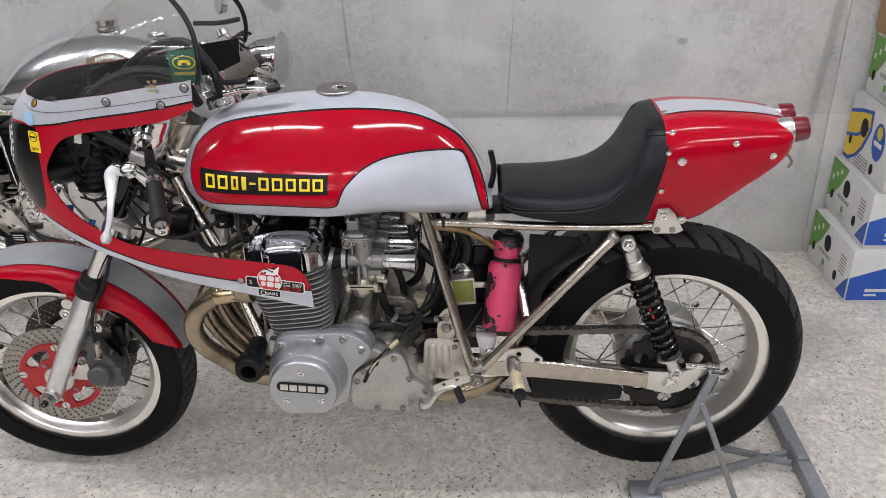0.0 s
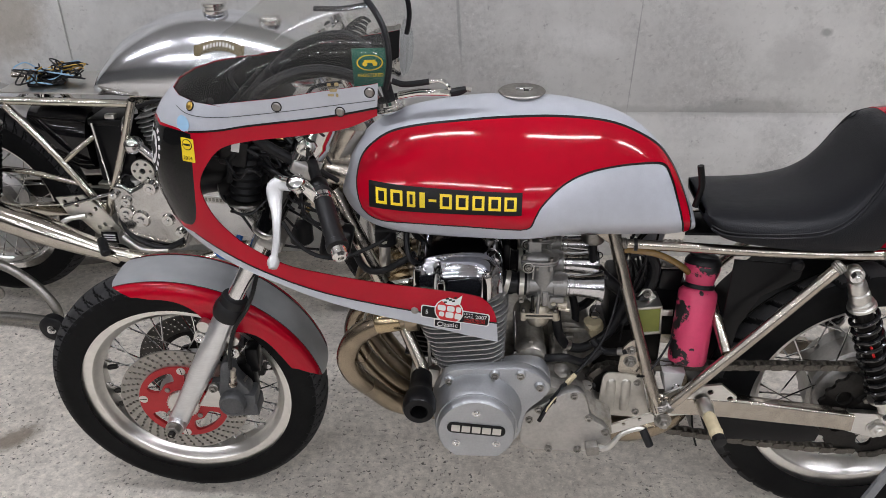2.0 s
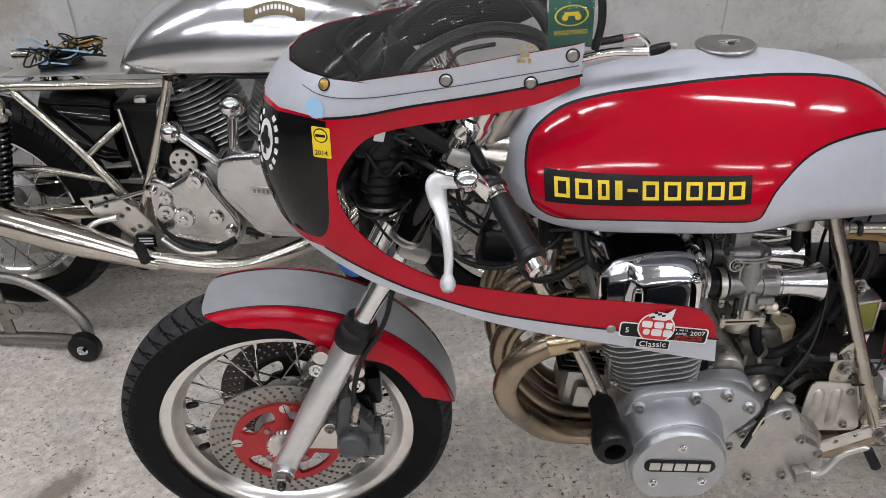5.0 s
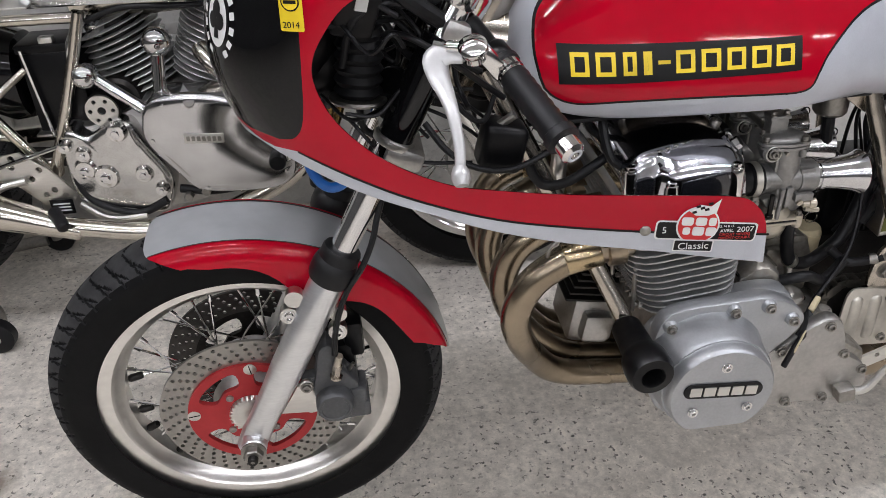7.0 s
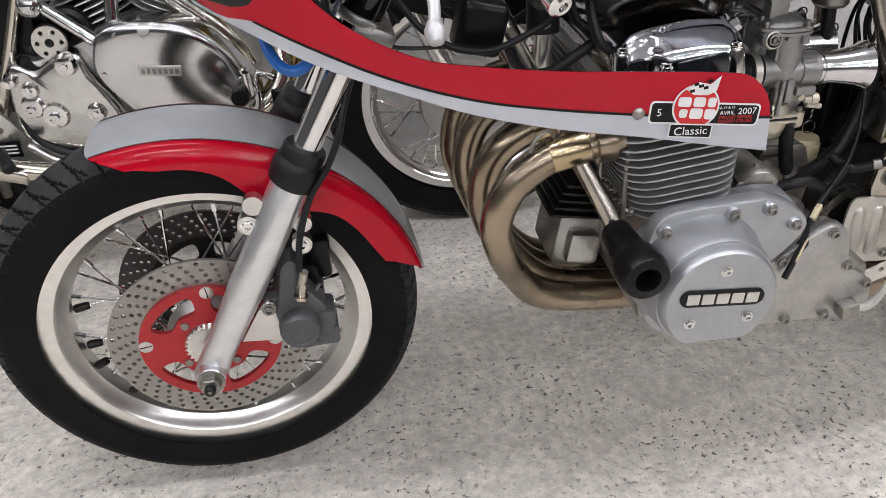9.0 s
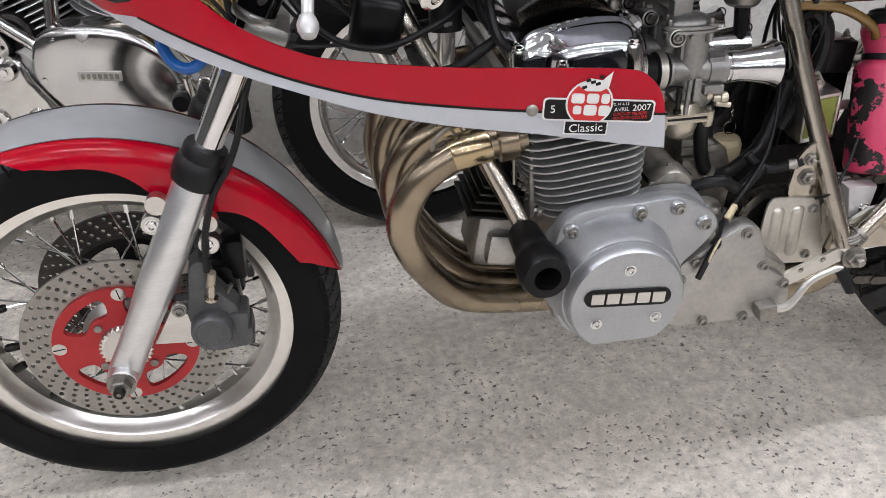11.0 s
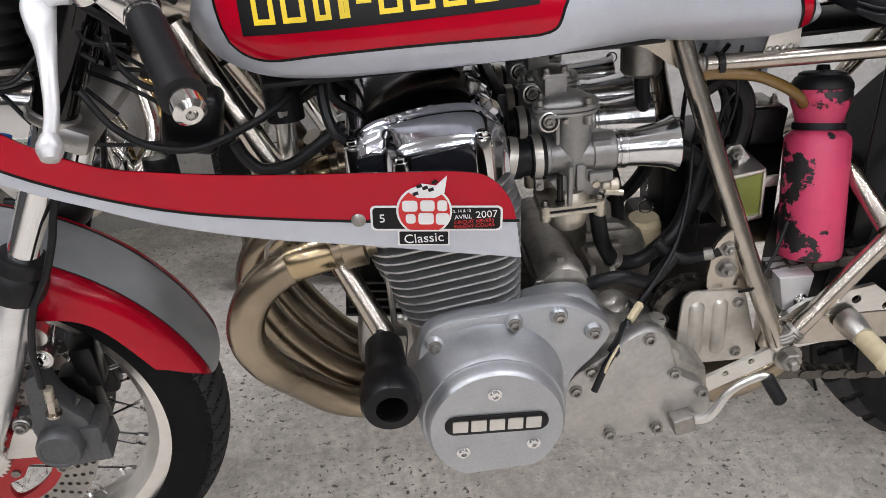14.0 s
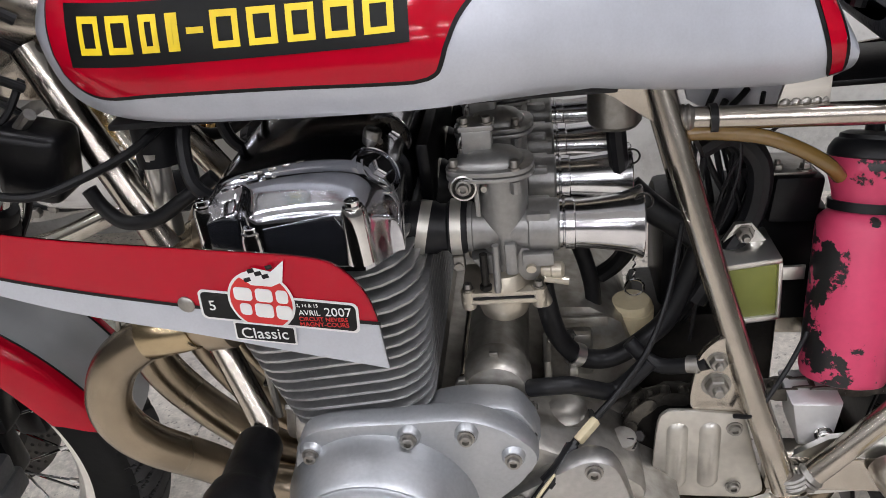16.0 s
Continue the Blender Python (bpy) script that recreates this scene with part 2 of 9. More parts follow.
# the last two floor patches are long, soft-edged and darker
FLOORM = concrete("ground_concrete_floor", (0.80, 0.745, 0.66), (0.49, 0.455, 0.40), 1.0, 92, 0.6, 4.2, [((-1.30, 0.15), (0.085, 0.045), 40, (0.16, 0.12, 0.08), 0.75), ((-0.544, 0.807), (0.05, 0.03), 0, (0.10, 0.095, 0.09), 0.8), ((1.25, 0.55), (0.30, 0.16), 30, (0.25, 0.24, 0.22), 0.5), ((0.3, 0.35), (0.5, 0.12), 5, (0.30, 0.28, 0.26), 0.35), ((-0.42, 0.75), (0.7, 0.22), 5, (0.27, 0.25, 0.23), 0.35)], 0.62)
WALLM = concrete("cast_concrete_wall", (0.69, 0.685, 0.655), (0.56, 0.552, 0.528), 0.16, 70, 0.75, 2.2, [((-1.62, 0.86), (0.13, 0.17), 15, (0.30, 0.25, 0.17), 0.5), ((0.76, 0.56), (0.20, 0.035), -3, (0.28, 0.275, 0.26), 0.5), ((0.40, 0.74), (0.0028, 0.24), 3, (0.22, 0.22, 0.21), 0.55), ((-0.16, 0.84), (0.006, 0.16), -3, (0.24, 0.24, 0.23), 0.55), ((0.98, 0.80), (0.02, 0.015), 0, (0.2, 0.2, 0.19), 0.6), ((-0.40, 0.95), (0.05, 0.03), 20, (0.26, 0.26, 0.25), 0.5), ((1.47, 0.8), (0.02, 0.5), 4, (0.28, 0.28, 0.27), 0.5), ((0.55, 0.545), (0.6, 0.02), 1, (0.34, 0.335, 0.32), 0.4), ((0.9, 0.72), (0.10, 0.12), 50, (0.36, 0.355, 0.345), 0.35), ((0.25, 0.78), (0.14, 0.05), 8, (0.80, 0.79, 0.77), 0.3), ((0.75, 0.50), (0.5, 0.05), -1, (0.76, 0.75, 0.73), 0.10)], 0.60, True)
# unseen far walls, coloured dark so glossy black parts reflect less light
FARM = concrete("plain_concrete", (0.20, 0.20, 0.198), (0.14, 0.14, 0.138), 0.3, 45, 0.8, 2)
CEILM = concrete("bare_concrete_ceiling", (0.50, 0.50, 0.495), (0.40, 0.40, 0.395), 0.2, 45, 0.8, 2)


def glass(name, col, rough=0.02, top=0.7, haze=0.0):
    m = bpy.data.materials.new(name)
    m.use_nodes = True
    N, L = m.node_tree.nodes, m.node_tree.links
    N.remove(N["Principled BSDF"])
    out = N["Material Output"]
    tr, gl, mx, fr = N.new("ShaderNodeBsdfTransparent"), N.new("ShaderNodeBsdfGlossy"), N.new("ShaderNodeMixShader"), N.new("ShaderNodeLayerWeight")
    tr.inputs[0].default_value = (*col, 1)
    gl.inputs["Roughness"].default_value = rough
    fr.inputs[0].default_value = 0.12
    mp = N.new("ShaderNodeMapRange")
    mp.inputs[3].default_value, mp.inputs[4].default_value = min(0.04, top * 0.3), top
    L.new(fr.outputs[1], mp.inputs[0])
    L.new(mp.outputs[0], mx.inputs[0])
    L.new(tr.outputs[0], mx.inputs[1])
    L.new(gl.outputs[0], mx.inputs[2])
    L.new(mx.outputs[0], out.inputs[0])
    if haze:
        df, m2 = N.new("ShaderNodeBsdfDiffuse"), N.new("ShaderNodeMixShader")
        df.inputs[0].default_value, m2.inputs[0].default_value = (0.8, 0.8, 0.78, 1), haze
        L.new(mx.outputs[0], m2.inputs[1])
        L.new(df.outputs[0], m2.inputs[2])
        L.new(m2.outputs[0], out.inputs[0])
    return m


SCREEN = glass("clear_scratched_acrylic", (0.96, 0.96, 0.95), 0.02, 0.06, 0.012)
LENS = glass("clear_glass", (0.92, 0.94, 0.95), 0.03, 0.25, 0.06)


# ---- mesh tools ----
def part(name, me, material, parent, label="", smooth=True):
    """Links a mesh (or bmesh) as one object under its thing or part."""
    if isinstance(me, bmesh.types.BMesh):
        data = bpy.data.meshes.new(name)
        me.to_mesh(data)
        me.free()
        me = data
    if smooth and not me.has_custom_normals:
        me.shade_smooth()
        me.set_sharp_from_angle(angle=radians(smooth if smooth is not True else 35))
    if material is not None and not me.materials:
        for one in material if isinstance(material, (list, tuple)) else [material]:
            me.materials.append(one)
    ob = new(name, me)
    ob.parent = parent
    if label:
        tagged(ob, label)
    return ob


def empty(name, m, label, category, group="", kind=""):
    ob = new(name)
    ob.empty_display_size = 0.05
    ob.matrix_world = m
    return tagged(ob, label, category, group, kind)


def mesh_of(verts, faces):
    me = bpy.data.meshes.new("m")
    me.from_pydata([tuple(v) for v in verts], [], [tuple(f) for f in faces])
    me.validate()
    return me


def join(*bms):
    """Several bmeshes as one."""
    out = bmesh.new()
    for b in bms:
        me = bpy.data.meshes.new("tmp")
        b.to_mesh(me)
        b.free()
        out.from_mesh(me)
        bpy.data.meshes.remove(me)
    return out


def smoothline(pts, n=8, closed=False):
    """Catmull-Rom line through points of any dimension."""
    p = [np.array(q, float) for q in pts]
    k = len(p)
    out = []
    for i in range(k if closed else k - 1):
        if closed:
            a, b, c, d = p[i - 1], p[i], p[(i + 1) % k], p[(i + 2) % k]
        else:
            b, c = p[i], p[i + 1]
            a = p[i - 1] if i else 2 * b - c
            d = p[i + 2] if i + 2 < k else 2 * c - b
        for j in range(n):
            s = j / n
            out.append(0.5 * (2 * b + (c - a) * s + (2 * a - 5 * b + 4 * c - d) * s * s + (3 * b - a - 3 * c + d) * s**3))
    if not closed:
        out.append(p[-1])
    return out


def tube(pts, r, segs=12, n=8, closed=False, smooth=True):
    """A round tube along a line; r: a radius, or one for each point."""
    rad = list(r) if isinstance(r, (list, tuple)) else [r] * len(pts)
    if smooth and len(pts) > 2:
        both = smoothline([(*p, q) for p, q in zip(pts, rad)], n, closed)
        line, rad = [Vector(b[:3]) for b in both], [b[3] for b in both]
    else:
        line = [Vector(p) for p in pts]
    bm = bmesh.new()
    k = len(line)
    rings, up = [], None
    for i, p in enumerate(line):
        a, b = line[i - 1] if (i or closed) else p, line[(i + 1) % k] if (i < k - 1 or closed) else p
        d = (b - a).normalized()
        if up is None:
            up = d.orthogonal().normalized()
        up = (up - d * up.dot(d)).normalized()
        side = d.cross(up)
        rings.append([bm.verts.new(p + float(rad[i]) * (math.cos(2 * math.pi * s / segs) * up + math.sin(2 * math.pi * s / segs) * side)) for s in range(segs)])
    for i in range(k if closed else k - 1):
        a, b = rings[i], rings[(i + 1) % k]
        for s in range(segs):
            bm.faces.new((a[s], a[(s + 1) % segs], b[(s + 1) % segs], b[s]))
    if not closed:
        bm.faces.new(rings[0][::-1])
        bm.faces.new(rings[-1])
    bmesh.ops.recalc_face_normals(bm, faces=bm.faces)
    return bm


def lathe(profile, segs=48, m=None, closed=False):
    """Turns (radius, height) points round z, then lays it by m."""
    bm = bmesh.new()
    rings = []
    for r, h in profile:
        if r < 1e-5:
            rings.append([bm.verts.new((0, 0, h))])
        else:
            rings.append([bm.verts.new((r * math.cos(2 * math.pi * s / segs), r * math.sin(2 * math.pi * s / segs), h)) for s in range(segs)])
    pairs = list(zip(rings, rings[1:])) + ([(rings[-1], rings[0])] if closed else [])
    for a, b in pairs:
        for s in range(segs):
            q = (s + 1) % segs
            if len(a) == 1 and len(b) == 1:
                continue
            if len(a) == 1:
                bm.faces.new((a[0], b[q], b[s]))
            elif len(b) == 1:
                bm.faces.new((a[s], a[q], b[0]))
            else:
                bm.faces.new((a[s], a[q], b[q], b[s]))
    if not closed:
        for ring in (rings[0], rings[-1]):
            if len(ring) > 1:
                bm.faces.new(ring)
    bmesh.ops.recalc_face_normals(bm, faces=bm.faces)
    if m is not None:
        bm.transform(m)
    return bm


def to(direction, place=(0, 0, 0), spin=0):
    """The matrix that lays z along a direction at a place."""
    return Matrix.Translation(place) @ Vector(direction).to_track_quat("Z", "Y").to_matrix().to_4x4() @ Matrix.Rotation(spin, 4, "Z")


def rod(a, b, r, segs=12, r2=None, bev=0.0):
    a, b = Vector(a), Vector(b)
    h, r2 = (b - a).length, r if r2 is None else r2
    prof = [(r - bev, 0), (r, bev), (r2, h - bev), (r2 - bev, h)] if bev else [(r, 0), (r2, h)]
    return lathe(prof, segs, to(b - a, a))


def block(size, m=None, bev=0.002, segs=2):
    bm = bmesh.new()
    bmesh.ops.create_cube(bm, size=1, matrix=Matrix.Diagonal((*size, 1)))
    if bev:
        bmesh.ops.bevel(bm, geom=bm.edges[:], offset=min(bev, 0.45 * min(size)), segments=segs, profile=0.5, affect="EDGES")
    if m is not None:
        bm.transform(m)
    return bm


def slab(outline, y0, y1, bev=0.002, holes=()):
    """A plate: an outline in x, z drawn out from y0 to y1, its edges rounded."""
    bm = bmesh.new()
    if holes:
        pts, edges = [], []
        for ring in (outline, *holes):
            k = len(pts)
            pts += [Vector(p) for p in ring]
            edges += [(k + i, k + (i + 1) % len(ring)) for i in range(len(ring))]
        vs, es, fs, *_ = delaunay_2d_cdt(pts, edges, [], 0, 1e-6)
        keep = [f for f in fs if inside(sum((Vector(vs[i]) for i in f), Vector((0, 0))) / len(f), outline) and not any(inside(sum((Vector(vs[i]) for i in f), Vector((0, 0))) / len(f), h) for h in holes)]
        a = [bm.verts.new((v[0], y0, v[1])) for v in vs]
        b = [bm.verts.new((v[0], y1, v[1])) for v in vs]
        edge = {}
        for f in keep:
            bm.faces.new([a[i] for i in f])
            bm.faces.new([b[i] for i in reversed(f)])
            for i, j in zip(f, (*f[1:], f[0])):
                edge[(i, j)] = 1
        for i, j in edge:
            if (j, i) not in edge:
                bm.faces.new((a[j], a[i], b[i], b[j]))
        bmesh.ops.delete(bm, geom=[v for v in bm.verts if not v.link_faces], context="VERTS")
    else:
        a = [bm.verts.new((p[0], y0, p[1])) for p in outline]
        f = bm.faces.new(a)
        got = bmesh.ops.extrude_face_region(bm, geom=[f])
        bmesh.ops.translate(bm, verts=[v for v in got["geom"] if isinstance(v, bmesh.types.BMVert)], vec=(0, y1 - y0, 0))
        if bev:
            rim = [e for e in bm.edges if abs(e.verts[0].co.y - e.verts[1].co.y) < 1e-7]
            bmesh.ops.bevel(bm, geom=rim, offset=bev, segments=2, profile=0.5, affect="EDGES")
    bmesh.ops.recalc_face_normals(bm, faces=bm.faces)
    return bm


def inside(p, ring):
    x, y, c = p[0], p[1], False
    for (x0, y0), (x1, y1) in zip(ring, (*ring[1:], ring[0])):
        if (y0 > y) != (y1 > y) and x < (x1 - x0) * (y - y0) / (y1 - y0) + x0:
            c = not c
    return c


def ring_of(cx, cy, r, n=24, r2=None):
    return [(cx + r * math.cos(2 * math.pi * i / n), cy + (r2 or r) * math.sin(2 * math.pi * i / n)) for i in range(n)]


def loft(rings, caps=True, closed=False):
    """A skin over rings of the same number of points."""
    k = len(rings[0])
    verts = [p for r in rings for p in r]
    faces = []
    for i in range(len(rings) - (0 if closed else 1)):
        a, b = i * k, ((i + 1) % len(rings)) * k
        faces += [(a + j, a + (j + 1) % k, b + (j + 1) % k, b + j) for j in range(k)]
    if caps and not closed:
        faces += [tuple(range(k))[::-1], tuple(range((len(rings) - 1) * k, len(rings) * k))]
    bm = bmesh.new()
    bm.from_mesh(mesh_of(verts, faces))
    bmesh.ops.recalc_face_normals(bm, faces=bm.faces)
    return bm


def rounded(w, h, r, n=5):
    """A rectangle about 0, 0 with round corners."""
    r = min(r, w / 2, h / 2)
    out = []
    for cx, cy, a in ((w / 2 - r, h / 2 - r, 0), (-w / 2 + r, h / 2 - r, 90), (-w / 2 + r, -h / 2 + r, 180), (w / 2 - r, -h / 2 + r, 270)):
        out += [(cx + r * math.cos(radians(a + 90 * i / n)), cy + r * math.sin(radians(a + 90 * i / n))) for i in range(n + 1)]
    return out


def surface(fn, outline, holes=(), step=0.012, thick=0.003, zones=()):
    """A shell: the part of fn(u, v) -> place inside an outline, with holes; zones: rings whose faces take material 1, 2, ..."""
    pts, edges = [], []
    for ring in (outline, *holes, *zones):
        k = len(pts)
        pts += [Vector((p[0], p[1])) for p in ring]
        edges += [(k + i, k + (i + 1) % len(ring)) for i in range(len(ring))]
    us, vs_ = [p[0] for p in outline], [p[1] for p in outline]
    u = min(us)
    while u < max(us):
        v = min(vs_)
        while v < max(vs_):
            pts.append(Vector((u + 0.0007, v + 0.0009)))
            v += step
        u += step
    vs, _, fs, *_ = delaunay_2d_cdt(pts, edges, [], 0, 1e-6)
    mid = lambda f: (sum(vs[i][0] for i in f) / len(f), sum(vs[i][1] for i in f) / len(f))  # noqa: E731
    keep = [(f, c) for f in fs if inside(c := mid(f), outline) and not any(inside(c, h) for h in holes)]
    used = sorted({i for f, _ in keep for i in f})
    at = {i: n for n, i in enumerate(used)}
    e = 1e-4
    place = [Vector(fn(*vs[i])) for i in used]
    norm = []
    for i, p in zip(used, place):
        a, b = vs[i]
        du, dv = Vector(fn(a + e, b)) - Vector(fn(a - e, b)), Vector(fn(a, b + e)) - Vector(fn(a, b - e))
        norm.append(du.cross(dv).normalized())
    n = len(place)
    faces, mats, edge = [], [], {}
    zone_of = [next((k + 1 for k, z in enumerate(zones) if inside(c, z)), 0) for _, c in keep]
    beside = {}
    for (f, _), z in zip(keep, zone_of):
        for i, j in zip(f, (*f[1:], f[0])):
            beside[(i, j)] = max(z, beside.get((i, j), 0))
    for (f, _), zone in zip(keep, zone_of):
        g = [at[i] for i in f]
        if zones and not zone and len(f) == 3:
            # slivers along a zone's edge take its colour
            a, b, c = (Vector(vs[i]) for i in f)
            long = max((a - b).length, (b - c).length, (c - a).length)
            if abs((b - a).cross(c - a)) / max(long, 1e-9) < 6e-4:
                zone = max(beside.get((j, i), 0) for i, j in zip(f, (*f[1:], f[0])))
        faces.append(g)
        mats.append(zone)
        for i, j in zip(g, (*g[1:], g[0])):
            edge[(i, j)] = zone
    front = len(faces)
    faces += [[i + n for i in reversed(g)] for g in faces[:front]]
    mats += [len(zones) + 1] * front
    verts = place + [p - q * thick for p, q in zip(place, norm)]
    normals = norm + [-q for q in norm]
    for (i, j), zone in edge.items():
        if (j, i) not in edge:
            faces.append([j, i, i + n, j + n])
            mats.append(zone)
    me = mesh_of(verts, faces)
    if len(me.polygons) == len(mats):
        me.polygons.foreach_set("material_index", mats)
    me.shade_smooth()
    me.normals_split_custom_set_from_vertices(normals)
    return me


def domed(outline, y0, y1, rise):
    """A cast cover: an outline in x, z drawn from y0 to y1, its face swelling by rise."""
    c = np.mean(np.array(outline), 0)
    s = -1 if y1 < y0 else 1
    rings = [(1.0, y0), (1.0, y1 - s * 0.016), (0.992, y1 - s * 0.008), (0.972, y1 - s * 0.002), (0.945, y1)]
    rings += [(k, y1 + s * rise * (1 - (k / 0.945) ** 2)) for k in (0.8, 0.6, 0.4, 0.2, 0.05)]
    return loft([[(c[0] + (p[0] - c[0]) * k, y, c[1] + (p[1] - c[1]) * k) for p in outline] for k, y in rings])


def ribbon(line, normals, width, lift=0.0006, closed=False):
    """A thin flat stripe along a line on a surface."""
    verts, faces = [], []
    k = len(line)
    for i, (p, q) in enumerate(zip(line, normals)):
        a = line[i - 1] if (i or closed) else p
        b = line[(i + 1) % k] if (i < k - 1 or closed) else p
        side = (Vector(b) - Vector(a)).cross(Vector(q)).normalized() * width / 2
        verts += [Vector(p) + Vector(q) * lift + side, Vector(p) + Vector(q) * lift - side]
    for i in range(k if closed else k - 1):
        j = (i + 1) % k
        faces.append((2 * i, 2 * j, 2 * j + 1, 2 * i + 1))
    return mesh_of(verts, faces)


def normal_of(fn, u, v, e=1e-4):
    return (Vector(fn(u + e, v)) - Vector(fn(u - e, v))).cross(Vector(fn(u, v + e)) - Vector(fn(u, v - e))).normalized()


def bolt(parent, place, direction, r=0.006, h=0.005, material=None, name="bolt", socket=True):
    """A cap screw with its socket, proud of the surface."""
    prof = [(r * 1.35, 0), (r * 1.35, h * 0.25), (r, h * 0.3), (r, h * 0.9), (r * 0.9, h)]
    prof += [(r * 0.55, h), (r * 0.5, h * 0.45), (0, h * 0.45)] if socket else [(0, h * 1.05)]
    return part(name, lathe(prof, 12, to(direction, place)), material or STEEL, parent)


def hexnut(parent, place, direction, r=0.008, h=0.008, material=None, name="nut", stud=True):
    bm = lathe([(r * 0.9, 0), (r, h * 0.12), (r, h * 0.85), (r * 0.86, h)], 6, to(direction, place))
    if stud:
        bm = join(bm, lathe([(r * 0.5, h), (r * 0.5, h * 1.5), (r * 0.4, h * 1.65)], 10, to(direction, place)), lathe([(r * 1.3, -0.001), (r * 1.3, h * 0.1)], 16, to(direction, place)))
    return part(name, bm, material or STEEL, parent)

# ---- the room ----
def setting(name, bm, material, label, category):
    ob = part(name, bm, material, None)
    return tagged(ob, label, category, "", "structure")


X0, X1, Y0, WALL = -6.5, 6.5, -10.5, 1.19
setting("floor", block((X1 - X0 + 0.4, WALL - Y0 + 0.4, 0.2), Matrix.Translation(((X0 + X1) / 2, (Y0 + WALL) / 2, -0.1)), 0), FLOORM, "pale ground concrete floor with dark specks and stains", "floor")
wall_back = setting("wall_back", block((X1 - X0 + 0.4, 0.2, 2.8), Matrix.Translation(((X0 + X1) / 2, WALL + 0.1, 1.4)), 0), WALLM, "grey cast concrete wall with formwork marks", "wall")
# formwork fields, a few millimetres proud of one another
for xa, xb in ((-3.9, -1.445), (-1.435, 1.505), (1.515, 3.9)):
    part("wall_panel", block((xb - xa, 0.012, 2.0), Matrix.Translation(((xa + xb) / 2, WALL - 0.0034, 1.54)), 0.0015), WALLM, wall_back)
    part("wall_panel", block((xb - xa, 0.012, 0.54), Matrix.Translation(((xa + xb) / 2, WALL - 0.0032, 0.27)), 0.0004), WALLM, wall_back)
# added walls out of view; their dark tone shapes the reflections
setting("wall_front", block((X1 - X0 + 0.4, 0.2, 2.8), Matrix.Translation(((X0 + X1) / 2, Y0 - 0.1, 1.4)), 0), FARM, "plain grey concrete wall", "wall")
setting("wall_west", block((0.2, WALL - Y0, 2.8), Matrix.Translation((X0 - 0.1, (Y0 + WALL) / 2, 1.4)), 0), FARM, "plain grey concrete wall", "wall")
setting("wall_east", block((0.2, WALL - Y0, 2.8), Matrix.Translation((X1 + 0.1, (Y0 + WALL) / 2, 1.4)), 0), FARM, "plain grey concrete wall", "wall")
setting("ceiling", block((X1 - X0, WALL - Y0, 0.2), Matrix.Translation(((X0 + X1) / 2, (Y0 + WALL) / 2, CEILING + 0.1)), 0), CEILM, "flat bare concrete garage ceiling", "ceiling")
TUBES = {}


def tube_mat(strength):
    """The white glow of a fluorescent tube."""
    if strength not in TUBES:
        m = bpy.data.materials.new("glowing_tube")
        m.use_nodes = True
        b = m.node_tree.nodes["Principled BSDF"]
        b.inputs["Base Color"].default_value = (0.8, 0.8, 0.8, 1)
        b.inputs["Emission Color"].default_value = (*LAMP_TONE, 1)
        b.inputs["Emission Strength"].default_value = strength
        TUBES[strength] = m
    return TUBES[strength]


for ly, lxs, watts in LAMP_ROWS:
    for lx in lxs:
        fix = empty("ceiling_lamp", pose(lx, ly, CEILING), "long white tube lamp under the concrete ceiling", "lamp", "tube lamps under the ceiling")
        part("housing", block((1.55, 0.11, 0.07), Matrix.Translation((0, 0, -0.035)), 0.008), WHITE, fix)
        part("tube", lathe([(0.012, -0.66), (0.015, -0.65), (0.015, 0.65), (0.012, 0.66)], 16, Matrix.Translation((0, 0, -0.10)) @ Matrix.Rotation(radians(90), 4, "Y")), tube_mat(30), fix, "glowing white tube")
        part("end_cap", block((0.03, 0.12, 0.1), Matrix.Translation((0.78, 0, -0.05)), 0.006), WHITE, fix)
        part("end_cap", block((0.03, 0.12, 0.1), Matrix.Translation((-0.78, 0, -0.05)), 0.006), WHITE, fix)

# ---- wheels ----
def tyre(R, width, bead, pattern):
    """A tyre about the y axis: round crown, flat walls, cut tread grooves. R: outer radius, bead: inner radius."""
    NA, NP = 720, 44
    prof = []
    h = R - bead
    for i in range(NP + 1):
        a = math.pi * (i / NP - 0.5)
        y = math.sin(a)
        lat = width / 2 * math.copysign(abs(y) ** 0.8, y) * (1.0 if abs(y) < 0.92 else 1 - 0.9 * (abs(y) - 0.92))
        r = R - h * (1 - abs(math.cos(a)) ** 0.62)
        prof.append((r, lat))
    pr = np.array(prof)
    ang = np.linspace(0, 2 * np.pi, NA, endpoint=False)
    A, Rr = np.meshgrid(ang, pr[:, 0], indexing="ij")
    _, Lt = np.meshgrid(ang, pr[:, 1], indexing="ij")
    q = Lt / (width / 2)
    cut = pattern(A, q)
    crown = np.clip((Rr - (R - h * 0.62)) / (h * 0.1), 0, 1)
    rr = Rr - 0.0035 * cut * crown
    P = np.stack([rr * np.cos(A), Lt, rr * np.sin(A)], -1).reshape(-1, 3)
    k = NP + 1
    i, j = np.meshgrid(np.arange(NA), np.arange(NP), indexing="ij")
    a, b = (i * k + j).ravel(), (((i + 1) % NA) * k + j).ravel()
    me = mesh_of(P.tolist(), np.stack([a, a + 1, b + 1, b], -1).tolist())
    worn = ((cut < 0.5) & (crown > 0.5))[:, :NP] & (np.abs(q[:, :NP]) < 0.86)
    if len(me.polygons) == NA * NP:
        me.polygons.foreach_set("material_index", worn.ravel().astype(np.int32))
    return me


